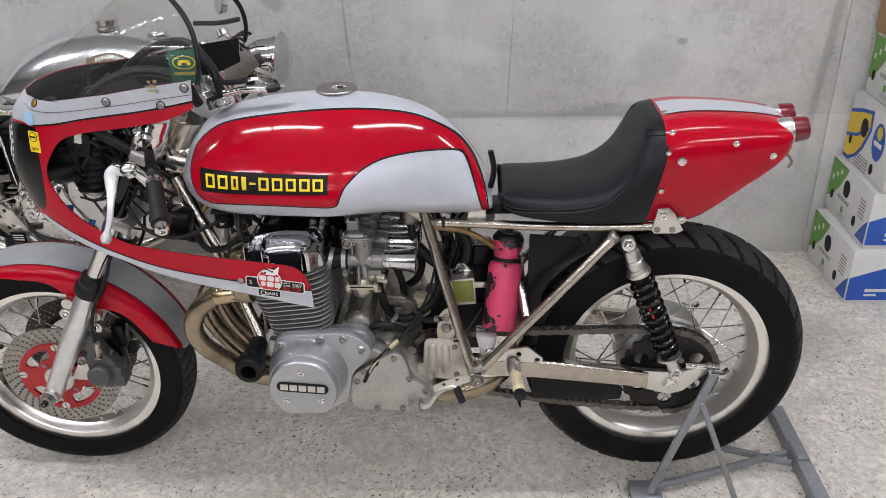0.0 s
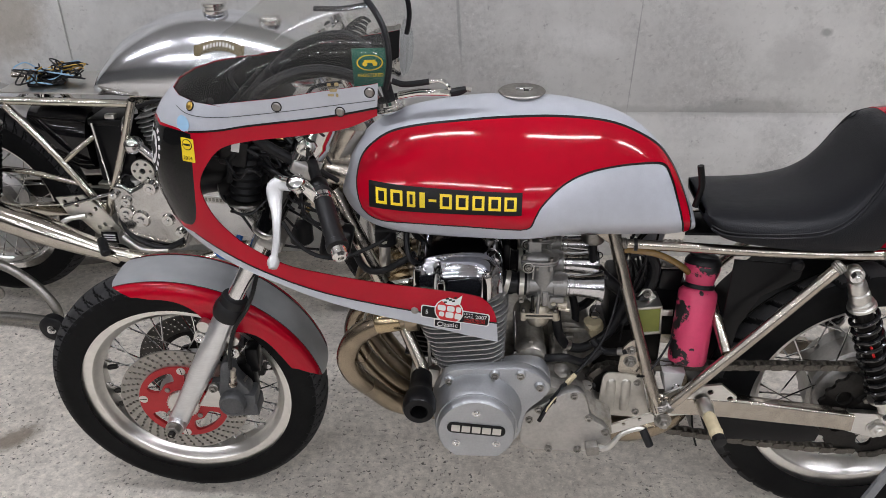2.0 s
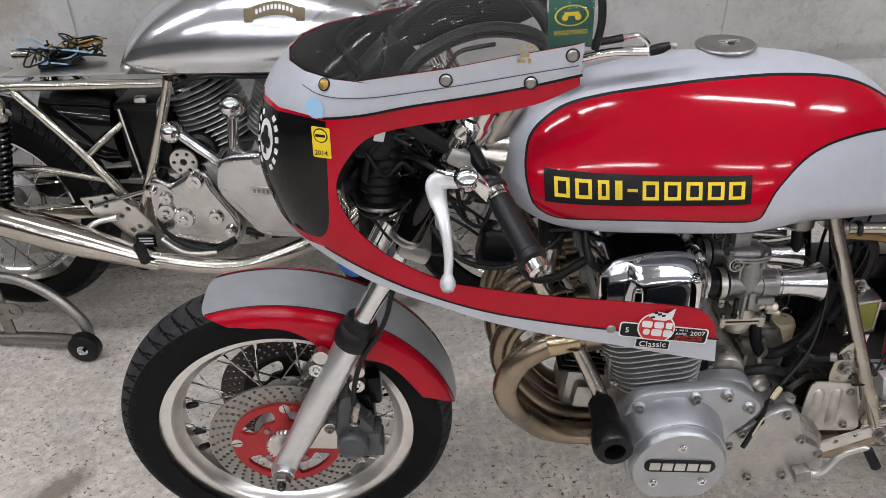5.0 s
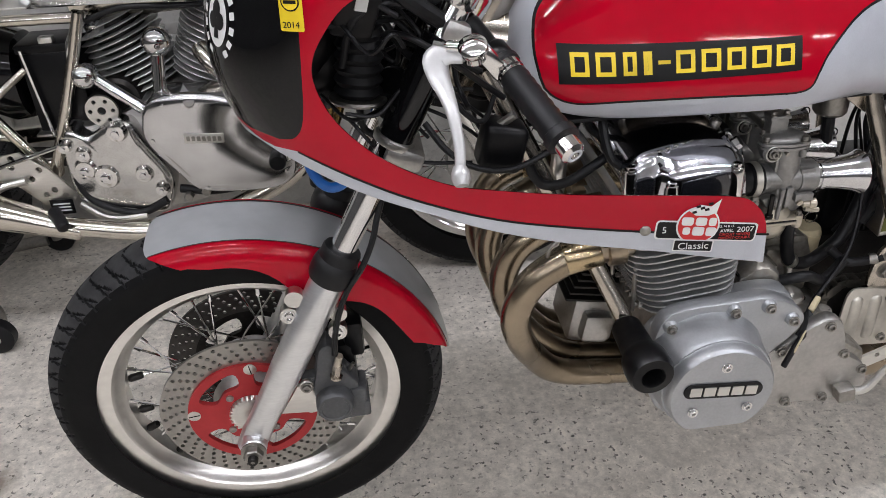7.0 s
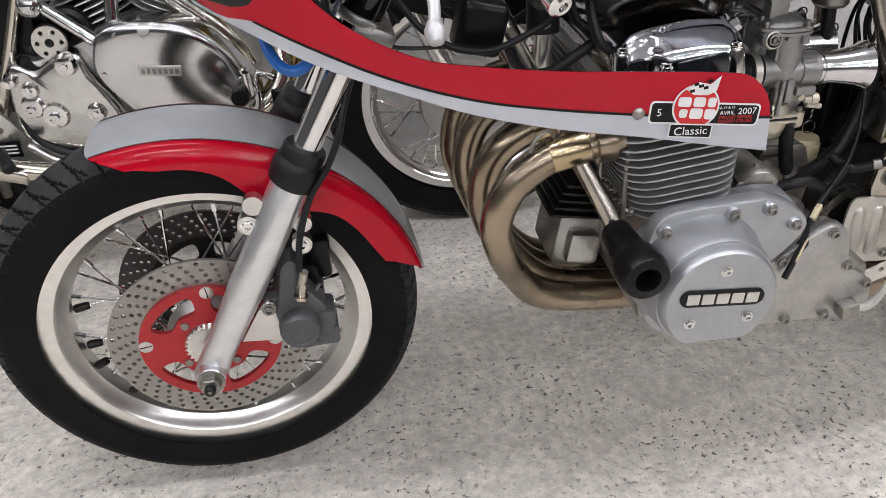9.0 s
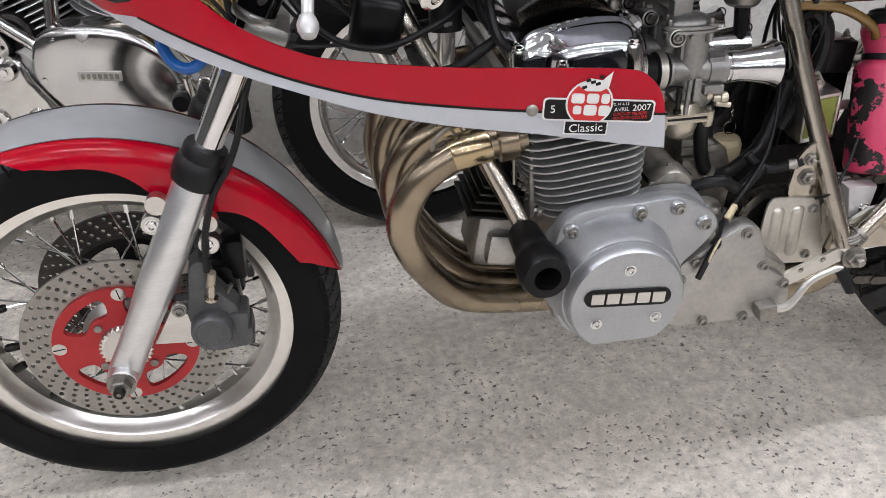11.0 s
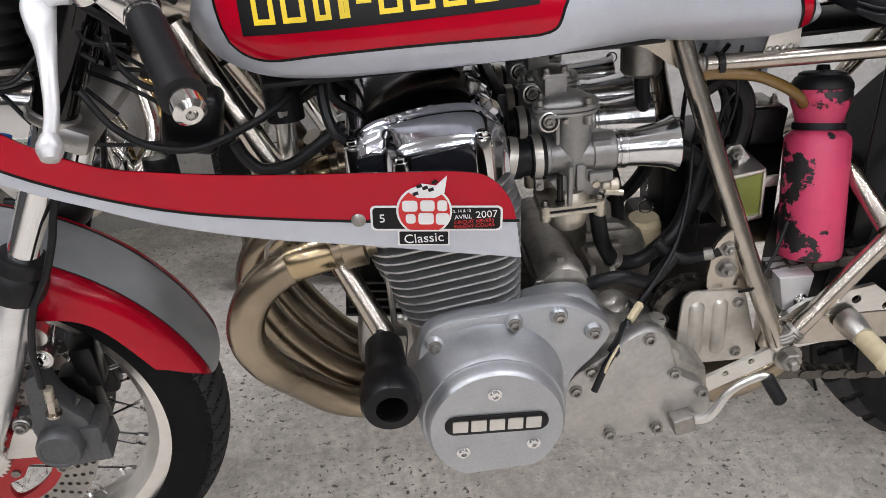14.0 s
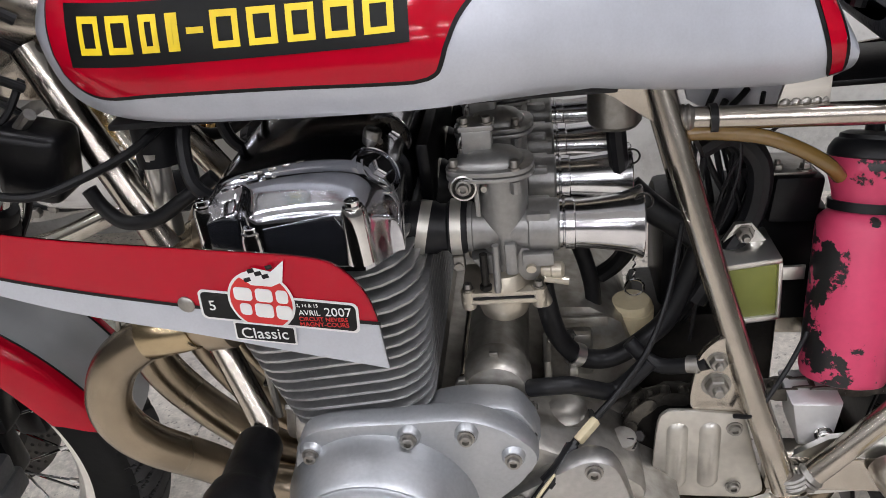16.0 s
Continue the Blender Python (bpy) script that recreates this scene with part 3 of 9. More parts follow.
def road_tread(A, q):
    """Long swept grooves that run out to the shoulders."""
    n = 18
    s = np.abs(q)
    ph = A / (2 * np.pi) * n + 0.55 * s**1.4 + 0.5 * (q > 0)
    d = np.abs((ph % 1) - 0.5)
    main = (d < 0.062) & (s > 0.10) & (s < 0.86)
    short = (np.abs(((ph + 0.5) % 1) - 0.5) < 0.05) & (s > 0.42) & (s < 0.9)
    return (main | short).astype(float)


def block_tread(A, q):
    """Fine diagonal diamond cuts of an older road tyre."""
    n = 60
    s = np.abs(q)
    f = (A / (2 * np.pi) * n + 0.9 * s) % 1
    across = (np.abs(f - 0.5) < 0.055) & (s > 0.12)
    tick = (np.abs(((A / (2 * np.pi) * n + 2.2 * s) % 1) - 0.2) < 0.055) & (s > 0.52) & (s < 0.80)
    return (across | tick).astype(float) * (s < 0.90)


def alloy_rim(r, width):
    """A shouldered rim about y: a wide flat flange and a deep well."""
    w = width / 2
    prof = [(r - 0.012, -w + 0.004), (r, -w + 0.001), (r + 0.001, -w + 0.004), (r - 0.006, -w + 0.012), (r - 0.020, -w * 0.45), (r - 0.020, w * 0.45), (r - 0.006, w - 0.012), (r + 0.001, w - 0.004), (r, w - 0.001), (r - 0.012, w - 0.004),
            (r - 0.030, w - 0.006), (r - 0.034, w - 0.010), (r - 0.036, w * 0.6), (r - 0.047, w * 0.35), (r - 0.049, 0), (r - 0.047, -w * 0.35), (r - 0.036, -w * 0.6), (r - 0.034, -w + 0.010), (r - 0.030, -w + 0.006)]
    return lathe(prof, 128, Matrix.Rotation(radians(-90), 4, "X"), closed=True)


def spoked_wheel(bike, name, place, R, width, rim_r, rim_w, hub_prof, spoke_in, hub_w, tread, label, material, weights=False):
    wheel = part(name, alloy_rim(rim_r, rim_w), material, bike, label)
    wheel.location = place
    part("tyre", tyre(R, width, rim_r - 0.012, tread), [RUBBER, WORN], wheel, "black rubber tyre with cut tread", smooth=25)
    part("hub", lathe(hub_prof, 48, Matrix.Rotation(radians(-90), 4, "X")), ALU, wheel)
    n = 36
    for i in range(n):
        side = 1 if i % 2 else -1
        a0 = 2 * math.pi * i / n
        a1 = a0 + (0.62 if (i // 2) % 2 else -0.62)
        p = Vector(((rim_r - 0.046) * math.cos(a0), side * 0.006, (rim_r - 0.046) * math.sin(a0)))
        q = Vector((spoke_in * math.cos(a1), side * hub_w, spoke_in * math.sin(a1)))
        bm = join(rod(q, p, 0.0017, 6), lathe([(0.0032, -0.016), (0.0032, 0), (0.0042, 0.003), (0.0042, 0.006)], 8, to(p - q, p)))
        part("spoke", bm, CHROME, wheel)
        if weights and i in (3, 17, 19, 20, 22):
            part("spoke_weight", lathe([(0.0050, -0.022), (0.0062, -0.019), (0.0066, -0.004), (0.0050, 0.0)], 10, to(p - q, p - (p - q).normalized() * 0.004)), DARKST, wheel)
    return wheel

# ---- the red and silver racing motorcycle ----
bike = empty("motorcycle", pose(0, 0, 0), "red and silver half-faired racing motorcycle on a rear paddock stand", "motorcycle", "motorcycles in the garage")
FA, RA = (-0.719, 0, 0.310), (0.716, 0, 0.362)
AXIS_Y = Matrix.Rotation(radians(90), 4, "X")  # lays z along -y
front_wheel = spoked_wheel(bike, "front_wheel", FA, 0.305, 0.100, 0.2425, 0.078, [(0.02, -0.06), (0.05, -0.055), (0.062, -0.04), (0.045, -0.03), (0.04, 0), (0.045, 0.03), (0.062, 0.04), (0.05, 0.055), (0.02, 0.06)], 0.058, 0.036, block_tread, "wire-spoked wheel with wide aluminium rim", RIM, True)
rear_wheel = spoked_wheel(bike, "rear_wheel", RA, 0.320, 0.138, 0.245, 0.105, [(0.02, -0.06), (0.085, -0.055), (0.098, -0.045), (0.100, 0.03), (0.098, 0.06), (0.02, 0.065)], 0.096, 0.04, road_tread, "wire-spoked wheel with wide aluminium rim", RIM)


def lerp(a, b, t):
    return a + (b - a) * t


def curve(pts, x):
    """A smooth height over x through sorted points."""
    if x <= pts[0][0]:
        return pts[0][1]
    for i in range(len(pts) - 1):
        if x <= pts[i + 1][0]:
            (x1, y1), (x2, y2) = pts[i], pts[i + 1]
            x0, y0 = pts[i - 1] if i else (2 * x1 - x2, 2 * y1 - y2)
            x3, y3 = pts[i + 2] if i + 2 < len(pts) else (2 * x2 - x1, 2 * y2 - y1)
            m1, m2, h = (y2 - y0) / (x2 - x0), (y3 - y1) / (x3 - x1), x2 - x1
            t = (x - x1) / h
            return (2 * t**3 - 3 * t * t + 1) * y1 + (t**3 - 2 * t * t + t) * h * m1 + (3 * t * t - 2 * t**3) * y2 + (t**3 - t * t) * h * m2
    return pts[-1][1]


# fuel tank: height, half width and lower edge along its length
TOP = [(-0.325, 0.84), (-0.31, 0.885), (-0.28, 0.925), (-0.24, 0.952), (-0.18, 0.973), (-0.08, 0.988), (0.03, 0.989), (0.12, 0.977), (0.19, 0.952), (0.25, 0.905), (0.29, 0.85), (0.322, 0.785)]
WID = [(-0.325, 0.055), (-0.31, 0.08), (-0.28, 0.106), (-0.22, 0.133), (-0.15, 0.150), (-0.05, 0.167), (0.0, 0.172), (0.05, 0.167), (0.1, 0.150), (0.15, 0.130), (0.2, 0.107), (0.25, 0.088), (0.30, 0.074), (0.322, 0.066)]
BOT = [(-0.325, 0.815), (-0.30, 0.795), (-0.26, 0.780), (-0.2, 0.776), (-0.1, 0.779), (0.0, 0.783), (0.07, 0.783), (0.11, 0.777), (0.15, 0.766), (0.2, 0.753), (0.25, 0.744), (0.3, 0.742), (0.322, 0.748)]
# how far the side tucks in under its widest line
TUCK = [(-0.325, 0.1), (0.0, 0.06), (0.05, 0.08), (0.1, 0.13), (0.15, 0.18), (0.2, 0.24), (0.25, 0.3), (0.322, 0.26)]


def tank_at(x, a, side=-1):
    """A place on the tank: a = 0 at its lower edge, 1 on the top's middle."""
    zt, w, zb = curve(TOP, x), curve(WID, x), curve(BOT, x)
    zm = min(zb + 0.035, lerp(zb, zt, 0.5))
    if a < 0.2:
        t = 1 - a / 0.2
        return Vector((x, side * w * (1 - curve(TUCK, x) * t * t), lerp(zm, zb, t)))
    f = (a - 0.2) / 0.8 * math.pi / 2
    return Vector((x, side * w * max(0, math.cos(f)) ** 1.25, zm + (zt - zm) * math.sin(f) ** 1.25))


def tank_a(x, z):
    zt, zb = curve(TOP, x), curve(BOT, x)
    zm = min(zb + 0.035, lerp(zb, zt, 0.5))
    if z <= zm:
        return 0.2 * max(0, (z - zb) / (zm - zb))
    return 0.2 + 0.8 * 2 / math.pi * math.asin(min(1, ((z - zm) / (zt - zm)) ** 0.8))


RED_LINE = [(-0.286, 0.828), (-0.290, 0.850), (-0.289, 0.872), (-0.282, 0.894), (-0.264, 0.914), (-0.233, 0.934), (-0.187, 0.948), (-0.117, 0.959), (-0.029, 0.967), (0.057, 0.967), (0.136, 0.956), (0.191, 0.937), (0.243, 0.904), (0.275, 0.866), (0.295, 0.826), (0.307, 0.789), (0.313, 0.752)]
RED_LINE2 = [(0.303, 0.750), (0.298, 0.774), (0.287, 0.812), (0.274, 0.851), (0.258, 0.875), (0.219, 0.886), (0.162, 0.892), (0.108, 0.890), (0.068, 0.877), (0.036, 0.851), (0.0235, 0.831), (0.0195, 0.821), (0.0155, 0.8128), (0.0095, 0.8093)]
RED_LINE3 = [(0.000, 0.8078), (-0.030, 0.8078), (-0.105, 0.807), (-0.195, 0.803), (-0.245, 0.798), (-0.268, 0.803), (-0.281, 0.814)]


def quad_body(fn, us, vs, close=True):
    """A clean quad skin over a grid of u, v."""
    verts = [fn(u, v) for u in us for v in vs]
    k = len(vs)
    faces = [(i * k + j, (i + 1) * k + j, (i + 1) * k + j + 1, i * k + j + 1) for i in range(len(us) - 1) for j in range(k - 1)]
    bm = bmesh.new()
    bm.from_mesh(mesh_of(verts, faces))
    if close:
        bmesh.ops.holes_fill(bm, edges=[e for e in bm.edges if e.is_boundary], sides=0)
    bmesh.ops.remove_doubles(bm, verts=bm.verts[:], dist=1e-5)
    bmesh.ops.recalc_face_normals(bm, faces=bm.faces)
    return bm


def tank_both(x, v):
    return tank_at(x, 1 - abs(v), -1 if v <= 0 else 1)


us = [-0.325 + 0.647 * i / 90 for i in range(91)]
vs = [-1 + i / 40 for i in range(81)]
tank = part("fuel_tank", quad_body(tank_both, us, vs), SILVER, bike, "silver tank with red panels and black lines", smooth=60)


def tank_skin(side, ring_pts, name, material, lift, label=""):
    """A coat of paint or film that follows the tank, a hair's breadth proud."""
    def fn(x, a):
        e = 1e-3
        p = tank_at(x, a / 3.2, side)
        n = (tank_at(x + e, a / 3.2, side) - tank_at(x - e, a / 3.2, side)).cross(tank_at(x, a / 3.2 + e, side) - tank_at(x, a / 3.2 - e, side)).normalized()
        if n.y * side < 0 and abs(n.y) > 0.05 or (abs(n.y) <= 0.05 and n.z < 0):
            n = -n
        return p + n * lift

    r = [(p[0], 3.2 * tank_a(*p)) for p in ring_pts]
    flip = (lambda x, a: fn(x, a)) if side < 0 else (lambda x, a: fn(-x, a))
    if side > 0:
        r = [(-u, v) for u, v in r]
    return part(name, surface(flip, r, (), 0.016, 0.0004), [material, material], tank, label)


for side in (-1, 1):
    outline = smoothline(RED_LINE, 5) + smoothline(RED_LINE2, 5) + smoothline(RED_LINE3, 5)
    grown = []
    k = len(outline)
    for i in range(k):
        d = np.array(outline[(i + 2) % k]) - np.array(outline[i - 2])
        n = np.array((-d[1], d[0])) / max(1e-6, np.hypot(*d))
        grown.append(np.array(outline[i]) + n * 0.0032)
    tank_skin(side, [tuple(p) for p in grown], "pinstripe", PLATEB, 0.0007)
    tank_skin(side, [tuple(p) for p in outline], "red_panel", RED, 0.0014, "glossy red painted panel")
# filler plate and lock on the tank's top
cap = part("filler_plate", lathe([(0.041, 0), (0.043, 0.003), (0.041, 0.005), (0.034, 0.0045), (0, 0.0045)], 40, Matrix.Translation((0.002, 0.015, 0.9885))), STEEL, tank, "flush round filler plate")
part("lock", join(block((0.03, 0.006, 0.005), Matrix.Translation((0.006, 0.015, 0.9955)), 0.001), lathe([(0.007, 0), (0.006, 0.005), (0, 0.005)], 12, Matrix.Translation((0.010, 0.015, 0.9925)))), CHROME, cap)

# name plate: black field and yellow blocks in place of lettering
PLATE = [(-0.268, 0.864), (0.002, 0.869), (0.001, 0.833), (-0.267, 0.820)]


def on_tank(u, v):
    """Across the name plate: u from 0 to 1 along it, v from 0 at its foot."""
    a, b = lerp(PLATE[3][0], PLATE[2][0], u), lerp(PLATE[0][0], PLATE[1][0], u)
    c, d = lerp(PLATE[3][1], PLATE[2][1], u), lerp(PLATE[0][1], PLATE[1][1], u)
    return lerp(a, b, v), lerp(c, d, v)


def plate_rect(u0, u1, v0, v1, n=6):
    ring = [(lerp(u0, u1, i / n), v0) for i in range(n)] + [(u1, lerp(v0, v1, i / 3)) for i in range(3)] + [(lerp(u1, u0, i / n), v1) for i in range(n)] + [(u0, lerp(v1, v0, i / 3)) for i in range(3)]
    return [on_tank(*p) for p in ring]


tank_skin(-1, plate_rect(0, 1, 0, 1, 16), "name_plate", PLATEB, 0.0021, "black name plate with yellow bars")
for u, w in ((0.05, 0.075), (0.152, 0.080), (0.262, 0.055), (0.345, 0.035), (0.478, 0.078), (0.582, 0.080), (0.688, 0.076), (0.79, 0.078), (0.89, 0.076)):
    for u0, u1, v0, v1 in ((u, u + 0.017, 0.20, 0.80), (u + w - 0.017, u + w, 0.20, 0.80), (u + 0.017, u + w - 0.017, 0.20, 0.31), (u + 0.017, u + w - 0.017, 0.69, 0.80)):
        if u1 > u0:
            tank_skin(-1, plate_rect(u0, u1, v0, v1, 3), "yellow_bar", YELLOW, 0.0027)
tank_skin(-1, plate_rect(0.405, 0.455, 0.46, 0.56, 3), "yellow_bar", YELLOW, 0.0027)

# breather cap and hose ahead of the filler
part("breather_cap", lathe([(0.028, 0), (0.03, 0.003)] + [(0.0275 + 0.0015 * (i % 2), 0.004 + 0.0022 * i) for i in range(6)] + [(0.026, 0.02), (0, 0.021)], 28, to((-0.25, 0, 1), (-0.232, -0.012, 0.966))), POLISH, tank, "knurled aluminium cap")

# ---- fairing ----
U1, LN = 0.24, 0.17
NOSE = [(0.55, -0.5), (0.64, -0.55), (0.72, -0.62), (0.76, -0.645), (0.80, -0.665), (0.86, -0.68), (0.92, -0.675), (0.98, -0.655), (1.03, -0.61), (1.08, -0.555), (1.13, -0.485), (1.18, -0.42), (1.217, -0.35)]


def fair_width(x, z):
    k = min(1, max(0, (z - 0.67) / 0.35))
    k = k * k * (3 - 2 * k)
    w = lerp(0.170 + 0.12 * (x + 0.55), 0.160 + 0.035 * (x + 0.55), k)
    if z > 1.05:
        w *= max(0.02, 1 - ((z - 1.05) / 0.17) ** 2.5) ** 0.5
    return w


def fair(u, z):
    """A place on the fairing's left half: u from its nose backwards, z its height."""
    xs = curve(NOSE, z) + LN
    if u < U1:
        f = u / U1 * math.pi / 2
        return Vector((xs - LN * math.cos(f), -fair_width(xs, z) * math.sin(max(f, -f)) ** 0.9 * (1 if f >= 0 else -1), z))
    x = xs + u - U1
    return Vector((x, -fair_width(x, z), z))


def fair_u(x, z):
    xs = curve(NOSE, z) + LN
    return U1 + x - xs if x >= xs else U1 * math.acos(max(-1, min(1, (xs - x) / LN))) * 2 / math.pi


def on_fair(pts):
    return [(fair_u(x, z), z) for x, z in pts]


WINDOW = [(-0.236, 1.010), (-0.289, 0.988), (-0.359, 0.975), (-0.451, 0.963), (-0.503, 0.949), (-0.534, 0.918), (-0.551, 0.885), (-0.548, 0.852), (-0.527, 0.813), (-0.480, 0.770), (-0.415, 0.738), (-0.35, 0.726), (-0.267, 0.717), (-0.163, 0.711), (-0.085, 0.706), (-0.058, 0.696), (-0.041, 0.668), (-0.036, 0.614)]
LOWER = [(-0.104, 0.625), (-0.177, 0.638), (-0.273, 0.653), (-0.36, 0.674), (-0.432, 0.700), (-0.52, 0.735), (-0.590, 0.768)]
REDLOW = [(-0.036, 0.654), (-0.124, 0.660), (-0.175, 0.664), (-0.27, 0.675), (-0.357, 0.690), (-0.44, 0.716), (-0.515, 0.750), (-0.580, 0.781)]
SILVERLOW = [(-0.560, 0.973), (-0.50, 0.981), (-0.447, 0.990), (-0.347, 1.003), (-0.287, 1.013), (-0.233, 1.024)]
window, lower = smoothline(WINDOW, 5), smoothline([WINDOW[-1]] + LOWER, 5)[1:]
redlow, silverlow = smoothline(REDLOW, 5), smoothline(SILVERLOW, 5)
UPPER = on_fair([(-0.232, 1.064), (-0.245, 1.061), (-0.321, 1.050), (-0.397, 1.037), (-0.509, 1.022)])
out = on_fair(window) + on_fair(lower) + [(0.12, 0.773), (0.06, 0.783), (0.0, 0.788), (0.0, 0.82), (0.0, 0.86), (0.0, 0.92), (0.0, 0.975), (0.0, 1.022), (0.05, 1.022), (0.10, 1.022), (0.15, 1.021), (0.2, 1.020)] + UPPER[::-1]
black = on_fair(smoothline([(-0.556, 0.970), (-0.559, 0.93), (-0.562, 0.886), (-0.568, 0.825), (-0.580, 0.800), (-0.600, 0.794)], 5)) + [(0.06, 0.800), (0.0, 0.805), (0.0, 0.83), (0.0, 0.86), (0.0, 0.92), (0.0, 0.968), (0.05, 0.968), (0.10, 0.969)]
band = on_fair(silverlow) + UPPER + [(0.2, 1.020), (0.15, 1.021), (0.10, 1.022), (0.05, 1.022), (0.0, 1.022), (0.0, 0.975), (0.05, 0.975), (0.10, 0.974)]
keel = on_fair(redlow) + [(0.12, 0.781), (0.06, 0.790), (0.0, 0.795), (0.0, 0.788), (0.06, 0.783), (0.12, 0.773)] + on_fair(lower)[::-1] + on_fair([WINDOW[-1]])


def inset(ring_, d=2e-4):
    """Keeps a zone's ring just inside the outline."""
    c = np.mean(np.array(ring_), 0)
    return [(p[0] + (c[0] - p[0]) * d, p[1] + (c[1] - p[1]) * d) for p in ring_]


def mirror(fn):
    return lambda u, v: Vector(fn(-u, v)) * Vector((1, -1, 1))


fairing = part("fairing", surface(fair, out, (), 0.013, 0.0035, [inset(black), inset(band), inset(keel)]), [RED, BLACKP, SILVER, SILVER, PLATEB], bike, "red, silver and black glass-fibre half fairing")
flip = lambda ring_: [(-u, v) for u, v in ring_]  # noqa: E731
part("fairing_half", surface(mirror(fair), flip(out), (), 0.02, 0.0035, [flip(inset(black)), flip(inset(band)), flip(inset(keel))]), [RED, BLACKP, SILVER, SILVER, PLATEB], fairing)


def fair_line(pts, width, name="pinstripe", material=PLATEB, both=True):
    line = [fair(fair_u(x, z), z) for x, z in pts]
    nor = [normal_of(fair, fair_u(x, z), z) for x, z in pts]
    part(name, ribbon(line, nor, width), material, fairing)


fair_line(silverlow, 0.0035)
fair_line(redlow, 0.003)
fair_line([tuple(p) for p in smoothline([(-0.585, 1.008), (-0.555, 1.001), (-0.50, 1.0025), (-0.40, 1.0135), (-0.30, 1.0275), (-0.238, 1.036)], 8)], 0.0013, "screen_edge", GREYP)
# clear screen over the nose
SCR = [(-0.220, 1.055), (-0.213, 1.09), (-0.216, 1.13), (-0.230, 1.16), (-0.256, 1.186), (-0.295, 1.206), (-0.325, 1.2155)]


rear_edge = smoothline(SCR, 6)
sc = on_fair(rear_edge) + [(lerp(fair_u(*SCR[-1]), 0, i / 12), 1.2155 + 0.001 * i / 12) for i in range(1, 13)] + [(0.0, 1.20), (0, 1.15), (0, 1.10), (0, 1.06), (0.0, 1.024), (0.05, 1.024), (0.10, 1.024), (0.15, 1.023), (0.2, 1.022)] + [(u, v + 0.002) for u, v in UPPER[::-1]]
for s, fn in ((1, fair), (-1, mirror(fair))):
    scr = part("windscreen", surface(fn, sc if s > 0 else flip(sc), (), 0.02, 0.0025), [SCREEN, SCREEN], fairing, "clear scratched acrylic bubble screen")
    scr.visible_shadow = False
rim_line = [fair(*p) for p in on_fair(rear_edge)]
for s in (1, -1):
    part("edge_trim", tube([Vector((p.x, s * p.y, p.z)) for p in rim_line[::3]], 0.005, 8), BLACKR, fairing, "black rubber edge trim")
for x, z, m in ((-0.400, 1.023, STEEL), (-0.246, 1.049, STEEL), (-0.296, 1.016, STEEL), (-0.554, 1.014, BRASS)):
    u = fair_u(x, z)
    n = normal_of(fair, u, z)
    p = fair(u, z)
    part("washer", lathe([(0.0088, 0), (0.0088, 0.0012), (0.0068, 0.0016), (0, 0.0016)], 16, to(n, p)), BLACKR, fairing)
    part("screw", lathe([(0.0072, 0), (0.0072, 0.0015), (0.0055, 0.0036), (0, 0.0046)], 16, to(n, p)), m, fairing)
u = fair_u(-0.183, 0.666)
part("screw", lathe([(0.0068, 0), (0.0068, 0.001), (0.0048, 0.0025), (0, 0.003)], 16, to(normal_of(fair, u, 0.666), fair(u, 0.666))), STEEL, fairing)


def fair_film(ring_pts, name, material, lift=0.0008, label="", step=0.01, parent=None):
    """A sticker that follows the fairing."""
    def fn(a, b):
        return fair(a, b) + normal_of(fair, a, b) * lift
    return part(name, surface(fn, on_fair(ring_pts), (), step, 0.0003), [material, material], parent or fairing, label)


def placed(ring_, cx, cz, turn=0.0, s=1.0):
    c, d = math.cos(radians(turn)) * s, math.sin(radians(turn)) * s
    return [(cx + c * x - d * y, cz + d * x + c * y) for x, y in ring_]


fair_film(placed(rounded(0.0245, 0.041, 0.002), -0.5645, 0.9415, -2), "yellow_sticker", YELLOW, 0.0008, "small yellow year sticker")
fair_film(ring_of(-0.5645, 0.951, 0.0095), "sticker_ring", PLATEB, 0.0012)
fair_film(ring_of(-0.5645, 0.951, 0.0080), "sticker_face", YELLOW, 0.0016)
fair_film(placed(rounded(0.013, 0.0035, 0.0005), -0.5645, 0.951), "sticker_bar", PLATEB, 0.002)
fair_film(ring_of(-0.569, 0.985, 0.0125), "round_sticker", BLUEV, 0.0012, "pale blue round sticker")
# event sticker: outlined shapes in its colours
TS = -4.5
fair_film(placed(rounded(0.121, 0.026, 0.005), -0.1115, 0.6625, TS), "event_sticker", WHITE, 0.0008, "white-edged event sticker")
fair_film(placed(rounded(0.117, 0.022, 0.004), -0.1115, 0.6625, TS), "sticker_field", PLATEB, 0.0011)
fair_film(ring_of(-0.122, 0.671, 0.0255, 32), "sticker_disc_edge", WHITE, 0.0014)
fair_film(ring_of(-0.122, 0.671, 0.0235, 32), "sticker_disc", REDV, 0.0017)
fair_film(placed(rounded(0.048, 0.0165, 0.001), -0.125, 0.6435, TS), "sticker_base_edge", WHITE, 0.002)
fair_film(placed(rounded(0.045, 0.0135, 0.001), -0.125, 0.6435, TS), "sticker_base", PLATEB, 0.0023)
fair_film([(-0.135, 0.692), (-0.122, 0.699), (-0.109, 0.696), (-0.098, 0.705), (-0.102, 0.688), (-0.111, 0.684), (-0.126, 0.685)], "sticker_flag", WHITE, 0.002)
for i in range(9):
    fx, fz = -0.128 + 0.0062 * (i % 3) * 1.15, 0.6895 + 0.0036 * (i // 3) + 0.0015 * (i % 3)
    if i % 2 == 0:
        fair_film(placed(rounded(0.0052, 0.0032, 0.0002), fx + 0.002 * (i // 3), fz, 15), "flag_check", PLATEB, 0.0024)
